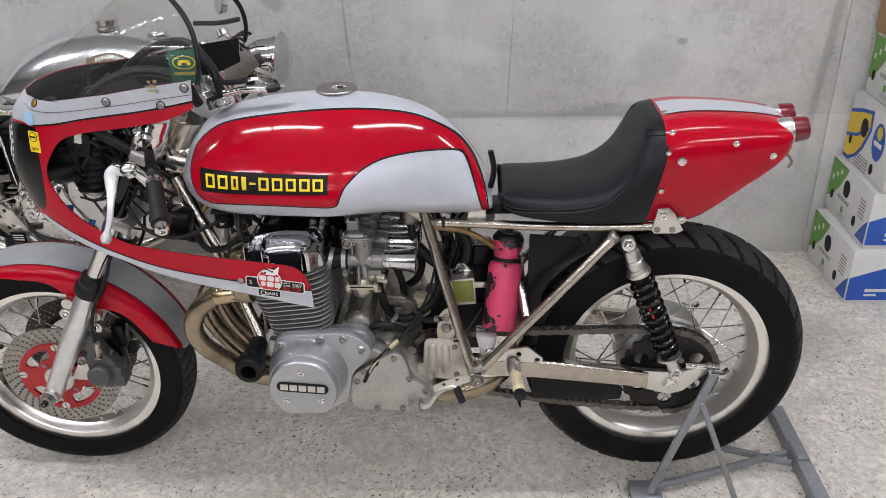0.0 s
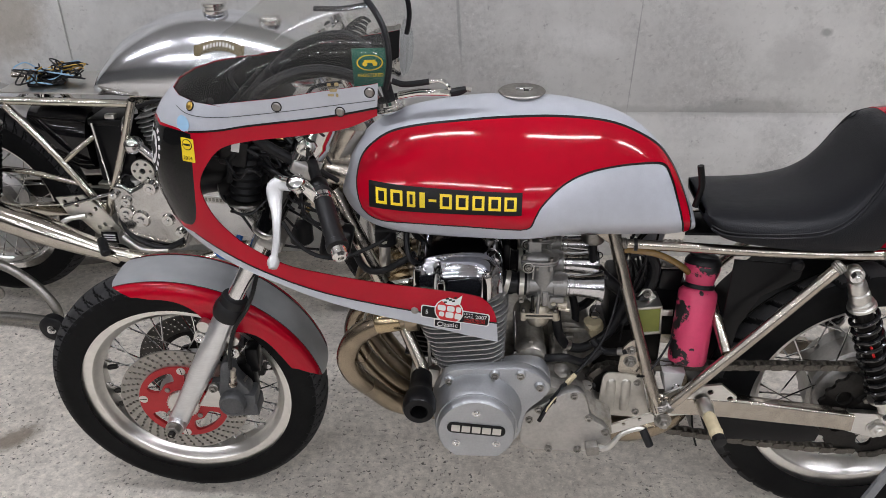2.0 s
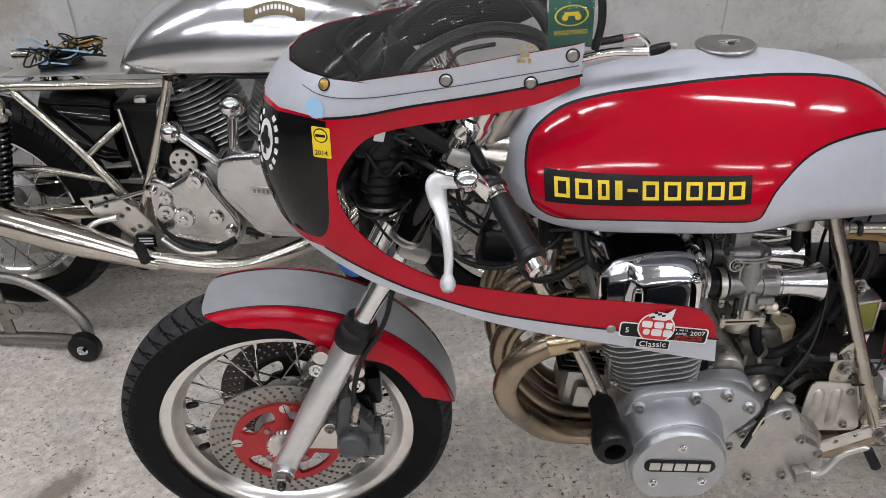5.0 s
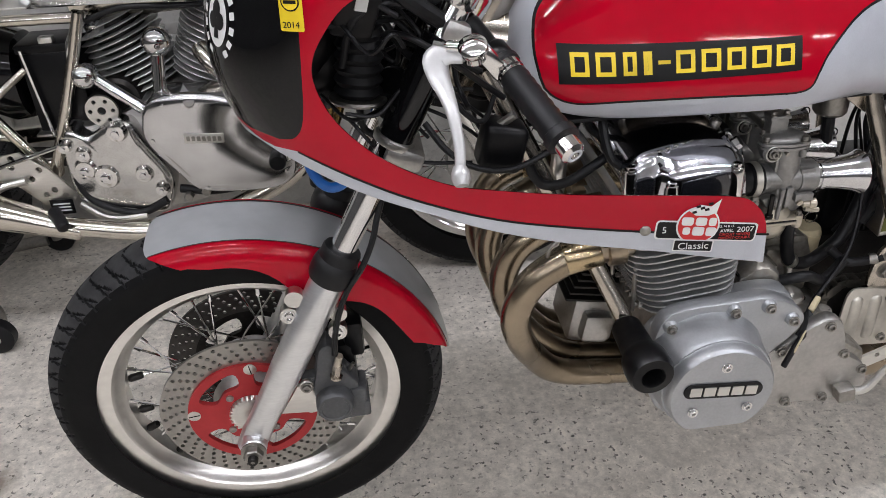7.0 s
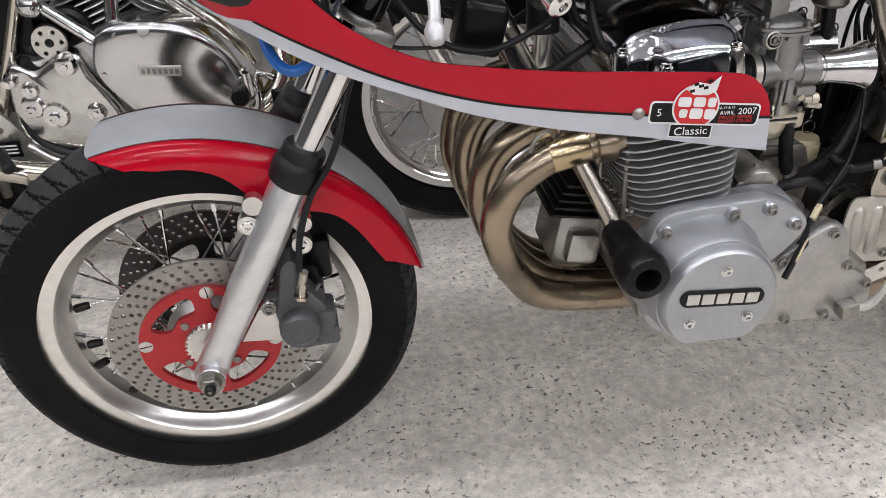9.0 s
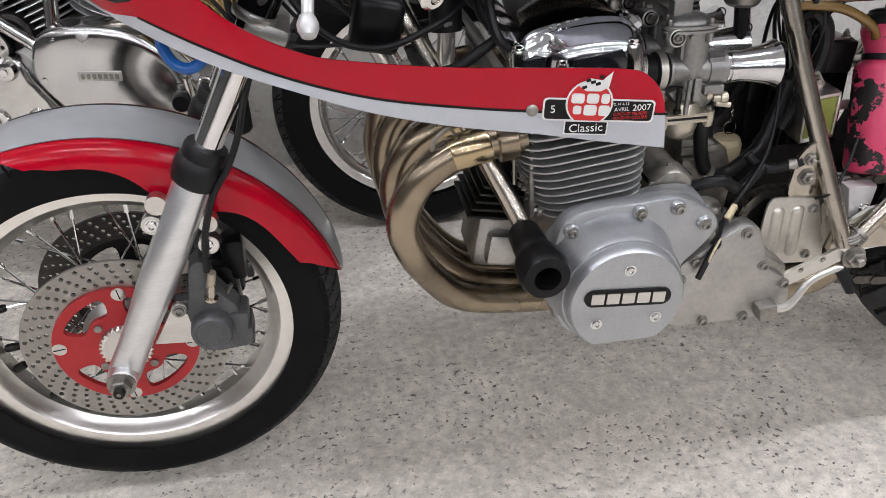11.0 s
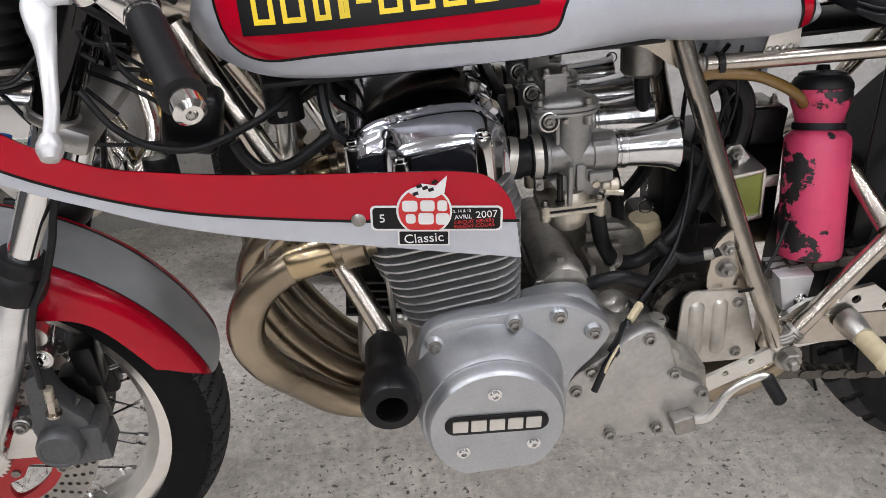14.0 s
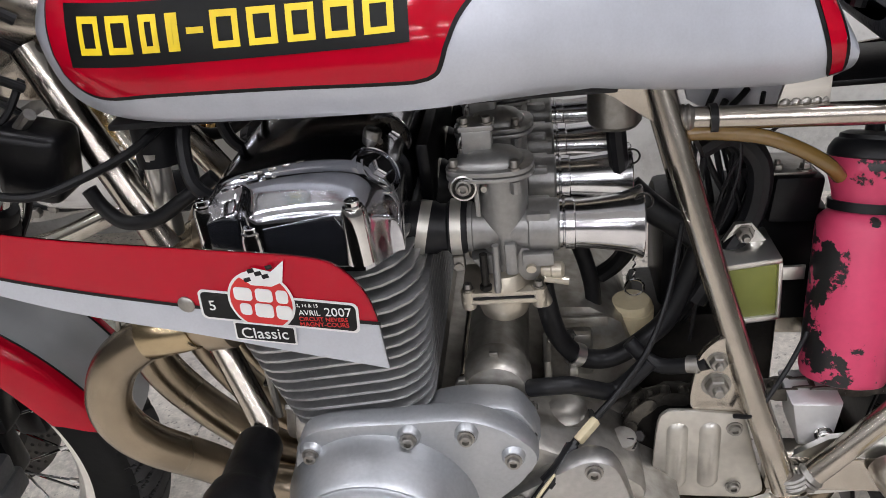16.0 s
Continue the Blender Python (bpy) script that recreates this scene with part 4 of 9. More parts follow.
for cx, cz, w, h in ((-0.1345, 0.6775, 0.014, 0.011), (-0.1185, 0.6765, 0.013, 0.011), (-0.105, 0.6755, 0.009, 0.011), (-0.135, 0.6645, 0.009, 0.010), (-0.121, 0.6635, 0.014, 0.012), (-0.106, 0.662, 0.012, 0.012)):
    fair_film(placed(rounded(w, h, 0.003), cx, cz, TS), "white_bar", WHITE, 0.0021)


def writing(text, size, m, material, parent, name="lettering", depth=0.0002):
    """Built-in font as a thin mesh."""
    cu = bpy.data.curves.new(name, "FONT")
    cu.body, cu.size, cu.extrude, cu.align_x, cu.align_y, cu.resolution_u = text, size, depth, "CENTER", "CENTER", 3
    tmp = new(name, cu)
    me = bpy.data.meshes.new_from_object(tmp.evaluated_get(bpy.context.evaluated_depsgraph_get()))
    bpy.data.objects.remove(tmp)
    me.transform(m)
    me.materials.clear()
    return part(name, me, material, parent, smooth=False)


def on_fair_at(x, z, lift):
    """An upright writing frame on the fairing's skin."""
    u = fair_u(x, z)
    n = normal_of(fair, u, z)
    e = (Vector((0, 0, 1)) - n * n.z).normalized()
    r = e.cross(n).normalized()
    m = Matrix((r, e, n)).transposed().to_4x4()
    m.translation = fair(u, z) + n * lift
    return m


writing("2014", 0.0095, on_fair_at(-0.566, 0.9275, 0.0012), PLATEB, fairing)
writing("AVRIL", 0.0062, on_fair_at(-0.0870, 0.6625, 0.0022), WHITE, fairing)
writing("2007", 0.0102, on_fair_at(-0.0655, 0.6635, 0.0022), WHITE, fairing)
writing("12, 14 & 15", 0.0040, on_fair_at(-0.0885, 0.6688, 0.0022), WHITE, fairing)
writing("CIRCUIT NEVERS", 0.0049, on_fair_at(-0.0775, 0.6572, 0.0022), REDV, fairing)
writing("MAGNY-COURS", 0.0052, on_fair_at(-0.0775, 0.6526, 0.0022), REDV, fairing)
writing("Classic", 0.0135, on_fair_at(-0.125, 0.6435, 0.0032), WHITE, fairing)
writing("5", 0.012, on_fair_at(-0.161, 0.6665, 0.0022), WHITE, fairing)
# round white emblem on the black nose
fn = lambda a, b: fair(a, b) + normal_of(fair, a, b) * 0.0008  # noqa: E731
part("emblem", surface(fn, ring_of(0.082, 0.922, 0.0195, 32, 0.030), (), 0.01, 0.0002), [WHITE, WHITE], fairing, "white oval emblem with a black leaf")
for k in range(16):
    a = 2 * math.pi * (k + 0.5) / 16
    if abs(math.sin(a)) < 0.96:
        bx, bz = 0.082 + 0.0285 * math.cos(a), 0.922 + 0.042 * math.sin(a)
        part("emblem_bar", surface(fn, placed(rounded(0.0075, 0.0085, 0.001, 2), bx, bz, math.degrees(a)), (), 0.006, 0.0002), [WHITE, WHITE], fairing)
fn = lambda a, b: fair(a, b) + normal_of(fair, a, b) * 0.0014  # noqa: E731
for cx, cz, r in ((0.082, 0.934, 0.0075), (0.0745, 0.921, 0.0075), (0.0895, 0.921, 0.0075)):
    part("emblem_leaf", surface(fn, ring_of(cx, cz, r, 16, r * 1.25), (), 0.01, 0.0002), [PLATEB, PLATEB], fairing)
part("emblem_leaf", surface(fn, [(0.080, 0.924), (0.084, 0.924), (0.087, 0.902), (0.077, 0.902)], (), 0.01, 0.0002), [PLATEB, PLATEB], fairing)
# registration card behind the screen
card = part("registration_card", block((0.056, 0.0015, 0.064), pose(-0.246, -0.147, 1.082, 4, 0, 6), 0.0003), GREEN, fairing, "green card with yellow emblem and lettering")
mc = pose(-0.246, -0.1485, 1.082, 94, 0, 6)
ring_b = loft([[mc @ Vector((0.021 * k * math.cos(a * math.pi / 16), 0.009 + 0.013 * k * math.sin(a * math.pi / 16), 0.0006)) for a in range(32)] for k in (1, 0.9)], caps=False)
part("card_emblem", ring_b, YELLOW, card, smooth=False)
part("card_emblem", join(lathe([(0.004, 0), (0.004, 0.0004), (0, 0.0004)], 12, mc @ Matrix.Translation((-0.008, 0.007, 0.0004))), lathe([(0.004, 0), (0.004, 0.0004), (0, 0.0004)], 12, mc @ Matrix.Translation((0.008, 0.007, 0.0004))), block((0.018, 0.005, 0.0005), mc @ Matrix.Translation((0, 0.011, 0.0005)), 0)), YELLOW, card)
writing("REGISTERED", 0.0076, mc @ Matrix.Translation((0, -0.012, 0.0008)), YELLOW, card)

# ---- seat and tail ----
def body(rings, material, name, parent, label="", smooth=50):
    return part(name, loft(rings), material, parent, label, smooth=smooth)


def arch(x, w, zb, zt, p=2.6, n=28, edge=0.02):
    """A cross-section in y, z: flat foot, round shoulders."""
    out = []
    for i in range(n + 1):
        a = math.pi * i / n
        c, s = math.cos(a), math.sin(a)
        out.append((x, -w * math.copysign(abs(c) ** (2 / p), c), zb + edge + (zt - zb - edge) * abs(s) ** (2 / p)))
    return out + [(x, w * 0.93, zb), (x, 0, zb), (x, -w * 0.93, zb)]


SEAT_TOP = [(0.334, 0.784), (0.342, 0.797), (0.36, 0.801), (0.421, 0.801), (0.47, 0.804), (0.52, 0.812), (0.55, 0.824), (0.576, 0.846), (0.594, 0.876), (0.605, 0.908), (0.615, 0.931), (0.630, 0.942), (0.665, 0.950)]
SEAT_W = [(0.332, 0.07), (0.345, 0.092), (0.37, 0.106), (0.43, 0.118), (0.5, 0.128), (0.58, 0.136), (0.665, 0.136)]
SEAT_B = [(0.332, 0.782), (0.345, 0.768), (0.37, 0.755), (0.43, 0.747), (0.52, 0.744), (0.6, 0.748), (0.665, 0.75)]
rings = []
for i in range(48):
    x = 0.334 + 0.316 * i / 47
    rings.append(arch(x, curve(SEAT_W, x), curve(SEAT_B, x), curve(SEAT_TOP, x), 3.0 + 0.8 * max(0, min(1, (i - 20) / 14))))
# the padded back leans with the tail's front edge
for r in rings:
    for j, (x, y, z) in enumerate(r):
        k = min(1, max(0, (x - 0.5) / 0.15))
        r[j] = (x - 0.035 * k * max(0, 0.90 - z) / 0.15 + 0.01 * k, y, z)
seat = body(rings, LEATHER, "seat", bike, "black stitched leathercloth racing seat")
# stitched seam that runs along the pad and up the hump
for s in (-1, 1):
    for off in (0.0, 0.007):
        seam = []
        for x, z in smoothline([(0.345, 0.778), (0.37, 0.772), (0.43, 0.774), (0.50, 0.781), (0.545, 0.794), (0.580, 0.824), (0.602, 0.868), (0.611, 0.912), (0.618, 0.929), (0.645, 0.934)], 6):
            zt, zb, w = curve(SEAT_TOP, x), curve(SEAT_B, x), curve(SEAT_W, x)
            p = 3.0 + 0.8 * max(0, min(1, ((x - 0.334) / 0.316 * 47 - 20) / 14))
            k = min(0.995, max(0, (z - off - zb - 0.02) / (zt - zb - 0.02)))
            xx = x - 0.035 * min(1, max(0, (x - 0.5) / 0.15)) * max(0, 0.90 - z) / 0.15 + 0.01 * min(1, max(0, (x - 0.5) / 0.15))
            seam.append((xx, s * w * (1 - k**p) ** (1 / p), z - off))
        part("piping" if off else "seam", tube(seam, 0.0024 if off else 0.0016, 6, smooth=False), LEATHER, seat)
TAIL_TOP = [(0.645, 0.947), (0.70, 0.953), (0.78, 0.951), (0.85, 0.944), (0.90, 0.934), (0.915, 0.927)]
TAIL_W = [(0.645, 0.134), (0.70, 0.128), (0.78, 0.115), (0.85, 0.100), (0.895, 0.090), (0.908, 0.080)]
TAIL_B = [(0.645, 0.747), (0.70, 0.744), (0.718, 0.747), (0.748, 0.759), (0.804, 0.797), (0.854, 0.831), (0.892, 0.862), (0.908, 0.882)]


def tail_ring(x):
    zt, w, zb = curve(TAIL_TOP, x), curve(TAIL_W, x), curve(TAIL_B, x)
    r = arch(x, w, zb, zt, 4.2, 36, 0.008)
    k = min(1, max(0, (0.72 - x) / 0.075))
    return [(q[0] - 0.035 * k * max(0, 0.90 - q[2]) / 0.15 + 0.01 * k, q[1] * (1 - 0.10 * max(0, (0.9 - q[2]) / 0.16)), q[2]) for q in r]


tail = body([tail_ring(0.645 + 0.263 * i / 40) for i in range(41)], RED, "tail_unit", bike, "red racing tail with a silver stripe")
# silver stripe and its black edges over the tail's top
for lo_y, hi_y, m, lift in ((-0.050, 0.040, PLATEB, 0.0008), (-0.047, 0.037, SILVER, 0.0014)):
    verts, faces = [], []
    for i in range(31):
        x = 0.648 + 0.25 * i / 30
        zt, w = curve(TAIL_TOP, x), curve(TAIL_W, x)
        taper = 1 - 0.35 * i / 30
        for j in range(9):
            y = lerp(lo_y, hi_y, j / 8) * taper
            c = min(1, abs(y) / w)
            verts.append((x + 0.01 * min(1, max(0, (0.72 - x) / 0.075)), y, curve(TAIL_B, x) + 0.008 + (zt - curve(TAIL_B, x) - 0.008) * (1 - c**4.2) ** (1 / 4.2) + lift))
    faces = [(i * 9 + j, (i + 1) * 9 + j, (i + 1) * 9 + j + 1, i * 9 + j + 1) for i in range(30) for j in range(8)]
    part("stripe", mesh_of(verts, faces), m, tail, smooth=60)
for x, z, y, r in ((0.660, 0.940, -0.132, 0.004), (0.657, 0.900, -0.1345, 0.004), (0.640, 0.825, -0.128, 0.004), (0.652, 0.818, -0.127, 0.004), (0.686, 0.880, -0.127, 0.0065), (0.789, 0.910, -0.1125, 0.005), (0.868, 0.878, -0.094, 0.006), (0.700, 0.752, -0.119, 0.0065), (0.654, 0.962, -0.075, 0.004)):
    bolt(tail, (x, y, z), (0, -1, 0.1), r, 0.005, CHROME, "screw")
for s in (-1, 1):
    lampb = part("tail_lamp", lathe([(0.022, -0.03), (0.025, -0.008), (0.0262, 0.006), (0.0262, 0.0195), (0.0255, 0.0215)], 24, to((1, 0, 0.14), (0.889, s * 0.042 - 0.012, 0.913))), SATIN, tail, "round chrome tail lamp with red lens")
    part("lens", lathe([(0.0245, 0.0205), (0.0258, 0.023), (0.0245, 0.047), (0.0225, 0.051), (0, 0.053)], 24, to((1, 0, 0.14), (0.889, s * 0.042 - 0.012, 0.913))), REDLENS, lampb, "red lens")
part("tail_hook", tube([(0.885, -0.06, 0.885), (0.905, -0.065, 0.87), (0.918, -0.065, 0.852), (0.912, -0.065, 0.84)], 0.003, 8), STEEL, tail)

# ---- frame ----
def frame_tube(pts, r, name="frame_tube", m=NICKEL):
    return part(name, tube(pts, r, 16), m, bike)


for s in (-1, 1):
    frame_tube([(0.176, s * 0.055, 0.752), (0.180, s * 0.057, 0.738), (0.225, s * 0.100, 0.577), (0.268, s * 0.139, 0.436), (0.280, s * 0.149, 0.398)], 0.0118)
    frame_tube([(0.19, s * 0.057, 0.720), (0.29, s * 0.060, 0.717), (0.42, s * 0.084, 0.722), (0.56, s * 0.112, 0.733), (0.66, s * 0.120, 0.738)], 0.0096, "seat_rail")
    frame_tube([(0.291, s * 0.147, 0.398), (0.43, s * 0.139, 0.558), (0.572, s * 0.128, 0.722)], 0.0108)
    frame_tube([(0.396, s * 0.137, 0.532), (0.390, s * 0.105, 0.553), (0.384, s * 0.06, 0.580), (0.382, 0.0, 0.600)], 0.0105)
    part("gusset", slab([(0.118, 0.752), (0.180, 0.752), (0.176, 0.716), (0.166, 0.722), (0.140, 0.742)], s * 0.052 - 0.002, s * 0.052 + 0.002, 0.0008), NICKEL, bike)
    # welds
    for p, d, r in (((0.196, s * 0.057, 0.720), (1, 0, -0.03), 0.0108), ((0.286, s * 0.148, 0.408), (0.3, s * 0.26, -0.95), 0.0128), ((0.299, s * 0.1465, 0.408), (0.65, 0, 0.76), 0.0118), ((0.566, s * 0.128, 0.716), (0.62, 0, 0.78), 0.0118)):
        part("weld", lathe([(r, -0.006)] + [(r + 0.0013 * (i % 2), -0.006 + 0.002 * i) for i in range(7)] + [(r - 0.002, 0.009)], 16, to(d, p)), STEEL, bike)
    part("weld_bead", tube([(0.270 + 0.004 * k, s * 0.058, 0.7265 + 0.0014 * (k % 2)) for k in range(10)], [0.0022 + 0.0012 * (k % 2) for k in range(10)], 8), STEEL, bike)
    part("seat_tab", slab([(0.268, 0.726), (0.308, 0.726), (0.308, 0.752), (0.296, 0.756), (0.276, 0.756)], s * 0.056 - 0.002, s * 0.056 + 0.002, 0.0006), SATIN, bike)
part("pale_panel", slab([(0.205, 0.745), (0.318, 0.752), (0.330, 0.690), (0.322, 0.664), (0.262, 0.668), (0.215, 0.700)], 0.036, 0.042, 0.003), SILVER, bike, "pale grey plastic panel under the seat nose")
frame_tube([(-0.36, 0, 0.845), (-0.1, 0, 0.80), (0.2, 0, 0.775)], 0.05, "backbone_tube")
part("headstock", lathe([(0.034, -0.09), (0.036, -0.085), (0.036, 0.085), (0.034, 0.09)], 24, to((-0.47, 0, -0.88), (-0.355, 0, 0.86))), NICKEL, bike)
for s in (-1, 1):
    frame_tube([(-0.345, s * 0.046, 0.822), (-0.290, s * 0.067, 0.708), (-0.258, s * 0.080, 0.640)], 0.0148, "front_tube")
    frame_tube([(-0.242, s * 0.095, 0.632), (-0.220, s * 0.118, 0.580), (-0.182, s * 0.152, 0.502), (-0.179, s * 0.160, 0.490)], 0.0122, "engine_mount_tube")
frame_tube([(-0.25, -0.068, 0.73), (-0.255, -0.068, 0.65)], 0.011, "stub_tube", SATIN)
frame_tube([(-0.25, -0.05, 0.80), (-0.25, -0.06, 0.715)], 0.02, "rubber_boot", BLACKR)
# front tie tubes to the crash bobbins and the bobbins
for s in (-1, 1):
    part("crash_bobbin", lathe([(0.018, -0.085), (0.0205, -0.08), (0.022, -0.045), (0.0225, -0.03), (0.0275, -0.022), (0.0305, -0.010), (0.0305, 0.010), (0.027, 0.018), (0.016, 0.020), (0.0135, 0.016), (0.0135, -0.02), (0, -0.02)], 32, to((0.03, s, -0.03), (-0.177, s * 0.254, 0.486))), BLACKPL, bike, "black plastic crash bobbin")

# ---- front end ----
FORK = Vector((0.1595, 0, 0.300)).normalized()
for s in (-1, 1):
    base = Vector((-0.712, s * 0.094, 0.300))
    leg = part("fork_lower", lathe([(0.012, -0.026), (0.020, -0.022), (0.022, 0.0), (0.021, 0.04), (0.0225, 0.10), (0.0245, 0.14), (0.0245, 0.300), (0.022, 0.306), (0, 0.306)], 28, to(FORK, base)), FORKM, bike, "satin aluminium fork leg")
    part("dust_seal", lathe([(0.0245, 0.300), (0.0290, 0.303), (0.0312, 0.312), (0.0312, 0.326), (0.0290, 0.334), (0.0268, 0.337), (0.0268, 0.350), (0.0250, 0.354), (0.0185, 0.355)], 28, to(FORK, base)), BLACKR, leg, "black rubber dust seal")
    part("stanchion", lathe([(0.0175, 0.30), (0.0175, 0.70), (0.015, 0.71)], 24, to(FORK, base)), CHROME, leg)
    part("upper_sleeve", lathe([(0.0205, 0.522), (0.0225, 0.524), (0.0225, 0.660), (0.0205, 0.662)], 24, to(FORK, base)), BLACKP, leg, "glossy black fork sleeve")
    part("sleeve_ring", lathe([(0.018, 0.514), (0.0255, 0.516), (0.0262, 0.520), (0.0255, 0.525), (0.0225, 0.527)], 28, to(FORK, base)), SATIN, leg)
    part("axle_clamp", lathe([(0.0155, 0.032), (0.0185, 0.029), (0.0205, -0.012), (0.018, -0.016)], 24, to((0, s, 0), base)), FORKM, leg)
    part("axle_end", lathe([(0.0075, 0.03), (0.0075, 0.054), (0.0062, 0.056), (0.0030, 0.056), (0.0025, 0.053), (0, 0.053)], 16, to((0, s, 0), base)), DARKST, leg)
    hexnut(leg, base + Vector((0, s * 0.034, 0)), (0, s, 0), 0.0145, 0.013, STEEL, "axle_nut")
    lug = base + FORK * 0.235
    part("mudguard_bracket", join(block((0.05, 0.012, 0.016), Matrix.Translation(lug + Vector((0.0, 0, 0.0))) @ Matrix.Rotation(radians(-20), 4, "Y"), 0.004), lathe([(0.013, -0.008), (0.013, 0.008)], 16, to((0, s, 0), lug + Vector((-0.028, 0, 0.010)))), lathe([(0.013, -0.008), (0.013, 0.008)], 16, to((0, s, 0), lug + Vector((-0.018, 0, 0.036)))), lathe([(0.013, -0.008), (0.013, 0.008)], 16, to((0, s, 0), lug + Vector((0.034, 0, -0.026)))), lathe([(0.012, -0.008), (0.012, 0.008)], 16, to((0, s, 0), lug + Vector((0.038, 0, 0.004))))), SATIN, leg)
    for dx, dz in ((-0.028, 0.010), (0.034, -0.026)):
        bolt(leg, lug + Vector((dx, s * 0.008, dz)), (0, s, 0), 0.007, 0.005, CHROME)
for k in (0.50, 0.665):
    c = Vector((-0.712, 0, 0.300)) + FORK * k
    yoke = block((0.05, 0.235, 0.028), Matrix.Translation(c + Vector((0.02, 0, 0))) @ Matrix.Rotation(radians(26), 4, "Y"), 0.008)
    part("yoke", yoke, ALU, bike, "cast aluminium fork yoke")
# brake discs
steered = [front_wheel]
def disc_plate(side):
    holes = []
    for k in range(40):
        for j in range(4):
            a = 2 * math.pi * (k + 0.27 * j) / 40
            r = 0.105 + 0.0092 * j
            holes.append(ring_of(r * math.cos(a), r * math.sin(a), 0.0034, 8))
    return slab(ring_of(0, 0, 0.139, 96), side * 0.062 - 0.0025, side * 0.062 + 0.0025, 0, [ring_of(0, 0, 0.096, 72)] + holes)


for s in (-1, 1):
    part("brake_disc", disc_plate(s), DISC if s < 0 else FARDISC, front_wheel, "drilled steel brake disc", smooth=30)
    cut = [smoothline([(0.058 * math.cos(b + a), 0.058 * math.sin(b + a)) for a in (-0.44, 0, 0.44)] + [(0.084 * math.cos(b + a), 0.084 * math.sin(b + a)) for a in (0.46, 0, -0.46)], 4, True) for b in [radians(-52), radians(-128), radians(52), radians(128)]]
    part("disc_carrier", slab(ring_of(0, 0, 0.0975, 72), s * 0.066 - 0.004, s * 0.066 + 0.004, 0, [ring_of(0, 0, 0.036, 32)] + cut), DISCRED if s < 0 else DARKST, front_wheel, "red anodised disc carrier" if s < 0 else "dark disc carrier", smooth=30)
    for i in range(4):
        a = radians(-6 + 90 * i)
        rivet = part("rivet", lathe([(0.0098, -0.001), (0.0098, 0.0006), (0.0092, 0.0010), (0, 0.0010)], 20, to((0, s, 0), (0.0885 * math.cos(a), s * 0.070, 0.0885 * math.sin(a)))), SATIN, front_wheel)
        part("rivet_slot", block((0.017, 0.0008, 0.0014), Matrix.Translation((0.0885 * math.cos(a), s * 0.0712, 0.0885 * math.sin(a))) @ Matrix.Rotation(a, 4, "Y"), 0), DARKST, rivet)
        b = a + radians(45)
        part("carrier_bolt", lathe([(0.0058, 0.0), (0.0058, 0.003), (0.0040, 0.0036), (0, 0.002)], 14, to((0, s, 0), (0.047 * math.cos(b), s * 0.070, 0.047 * math.sin(b)))), STEEL, front_wheel)
    ribs = [((0.036 if k % 4 < 2 else 0.0315) * math.cos(2 * math.pi * k / 112), (0.036 if k % 4 < 2 else 0.0315) * math.sin(2 * math.pi * k / 112)) for k in range(112)]
    part("ribbed_ring", slab(ribs, s * 0.074 - 0.004, s * 0.074 + 0.004, 0, [ring_of(0, 0, 0.022, 32)]), SATIN, front_wheel, smooth=20)
    part("speedo_drive", lathe([(0.036, 0.05), (0.036, 0.066)] + [(0.034 - 0.002 * (i % 2), 0.067 + 0.0015 * i) for i in range(8)] + [(0.018, 0.08), (0, 0.08)], 36, Matrix.Rotation(radians(-90 * s), 4, "X")), SATIN, front_wheel)
    # calipers behind the legs
    def across(a, b):
        return min(s * a, s * b), max(s * a, s * b)

    arm = [(-0.612, 0.410), (-0.603, 0.455), (-0.584, 0.462), (-0.577, 0.424), (-0.562, 0.398), (-0.552, 0.380), (-0.553, 0.322), (-0.574, 0.314), (-0.602, 0.316), (-0.613, 0.345), (-0.619, 0.380)]
    body_c = join(slab([tuple(q) for q in smoothline(arm, 3, True)], *across(0.064, 0.100), 0.005), slab([(-0.616, 0.375), (-0.600, 0.36), (-0.600, 0.405), (-0.632, 0.402), (-0.635, 0.388)], *across(0.074, 0.094), 0.003), block((0.026, 0.046, 0.058), Matrix.Translation((-0.556, s * 0.082, 0.348)) @ Matrix.Rotation(radians(6), 4, "Y"), 0.006, 2), block((0.012, 0.050, 0.030), Matrix.Translation((-0.545, s * 0.080, 0.335)), 0.004, 2))
    caliper = part("brake_caliper", body_c, GREYP, bike, "dark grey brake caliper")
    steered.append(caliper)
    part("piston_housing", lathe([(0.0285, 0), (0.0275, 0.016), (0.0255, 0.021), (0.0245, 0.0225), (0.0205, 0.0225), (0.0195, 0.0212), (0, 0.0212)], 32, to((0, s, 0), (-0.590, s * 0.098, 0.359))), GREYP, caliper)
    part("inner_half", join(block((0.030, 0.036, 0.064), Matrix.Translation((-0.552, s * 0.034, 0.425)), 0.007, 2), block((0.040, 0.034, 0.10), Matrix.Translation((-0.572, s * 0.036, 0.37)), 0.008, 2)), BLACKPL, caliper)
    part("bleed_nipple", rod((-0.566, s * 0.085, 0.398), (-0.556, s * 0.088, 0.415), 0.003, 8), STEEL, caliper)
    hexnut(caliper, Vector((-0.583, s * 0.104, 0.408)), (0.2, 0.1 * s, 1), 0.0072, 0.026, NICKEL, "banjo")
    part("hose_ferrule", rod((-0.580, s * 0.106, 0.428), (-0.574, s * 0.110, 0.452), 0.0056, 12), BOWLM, caliper)
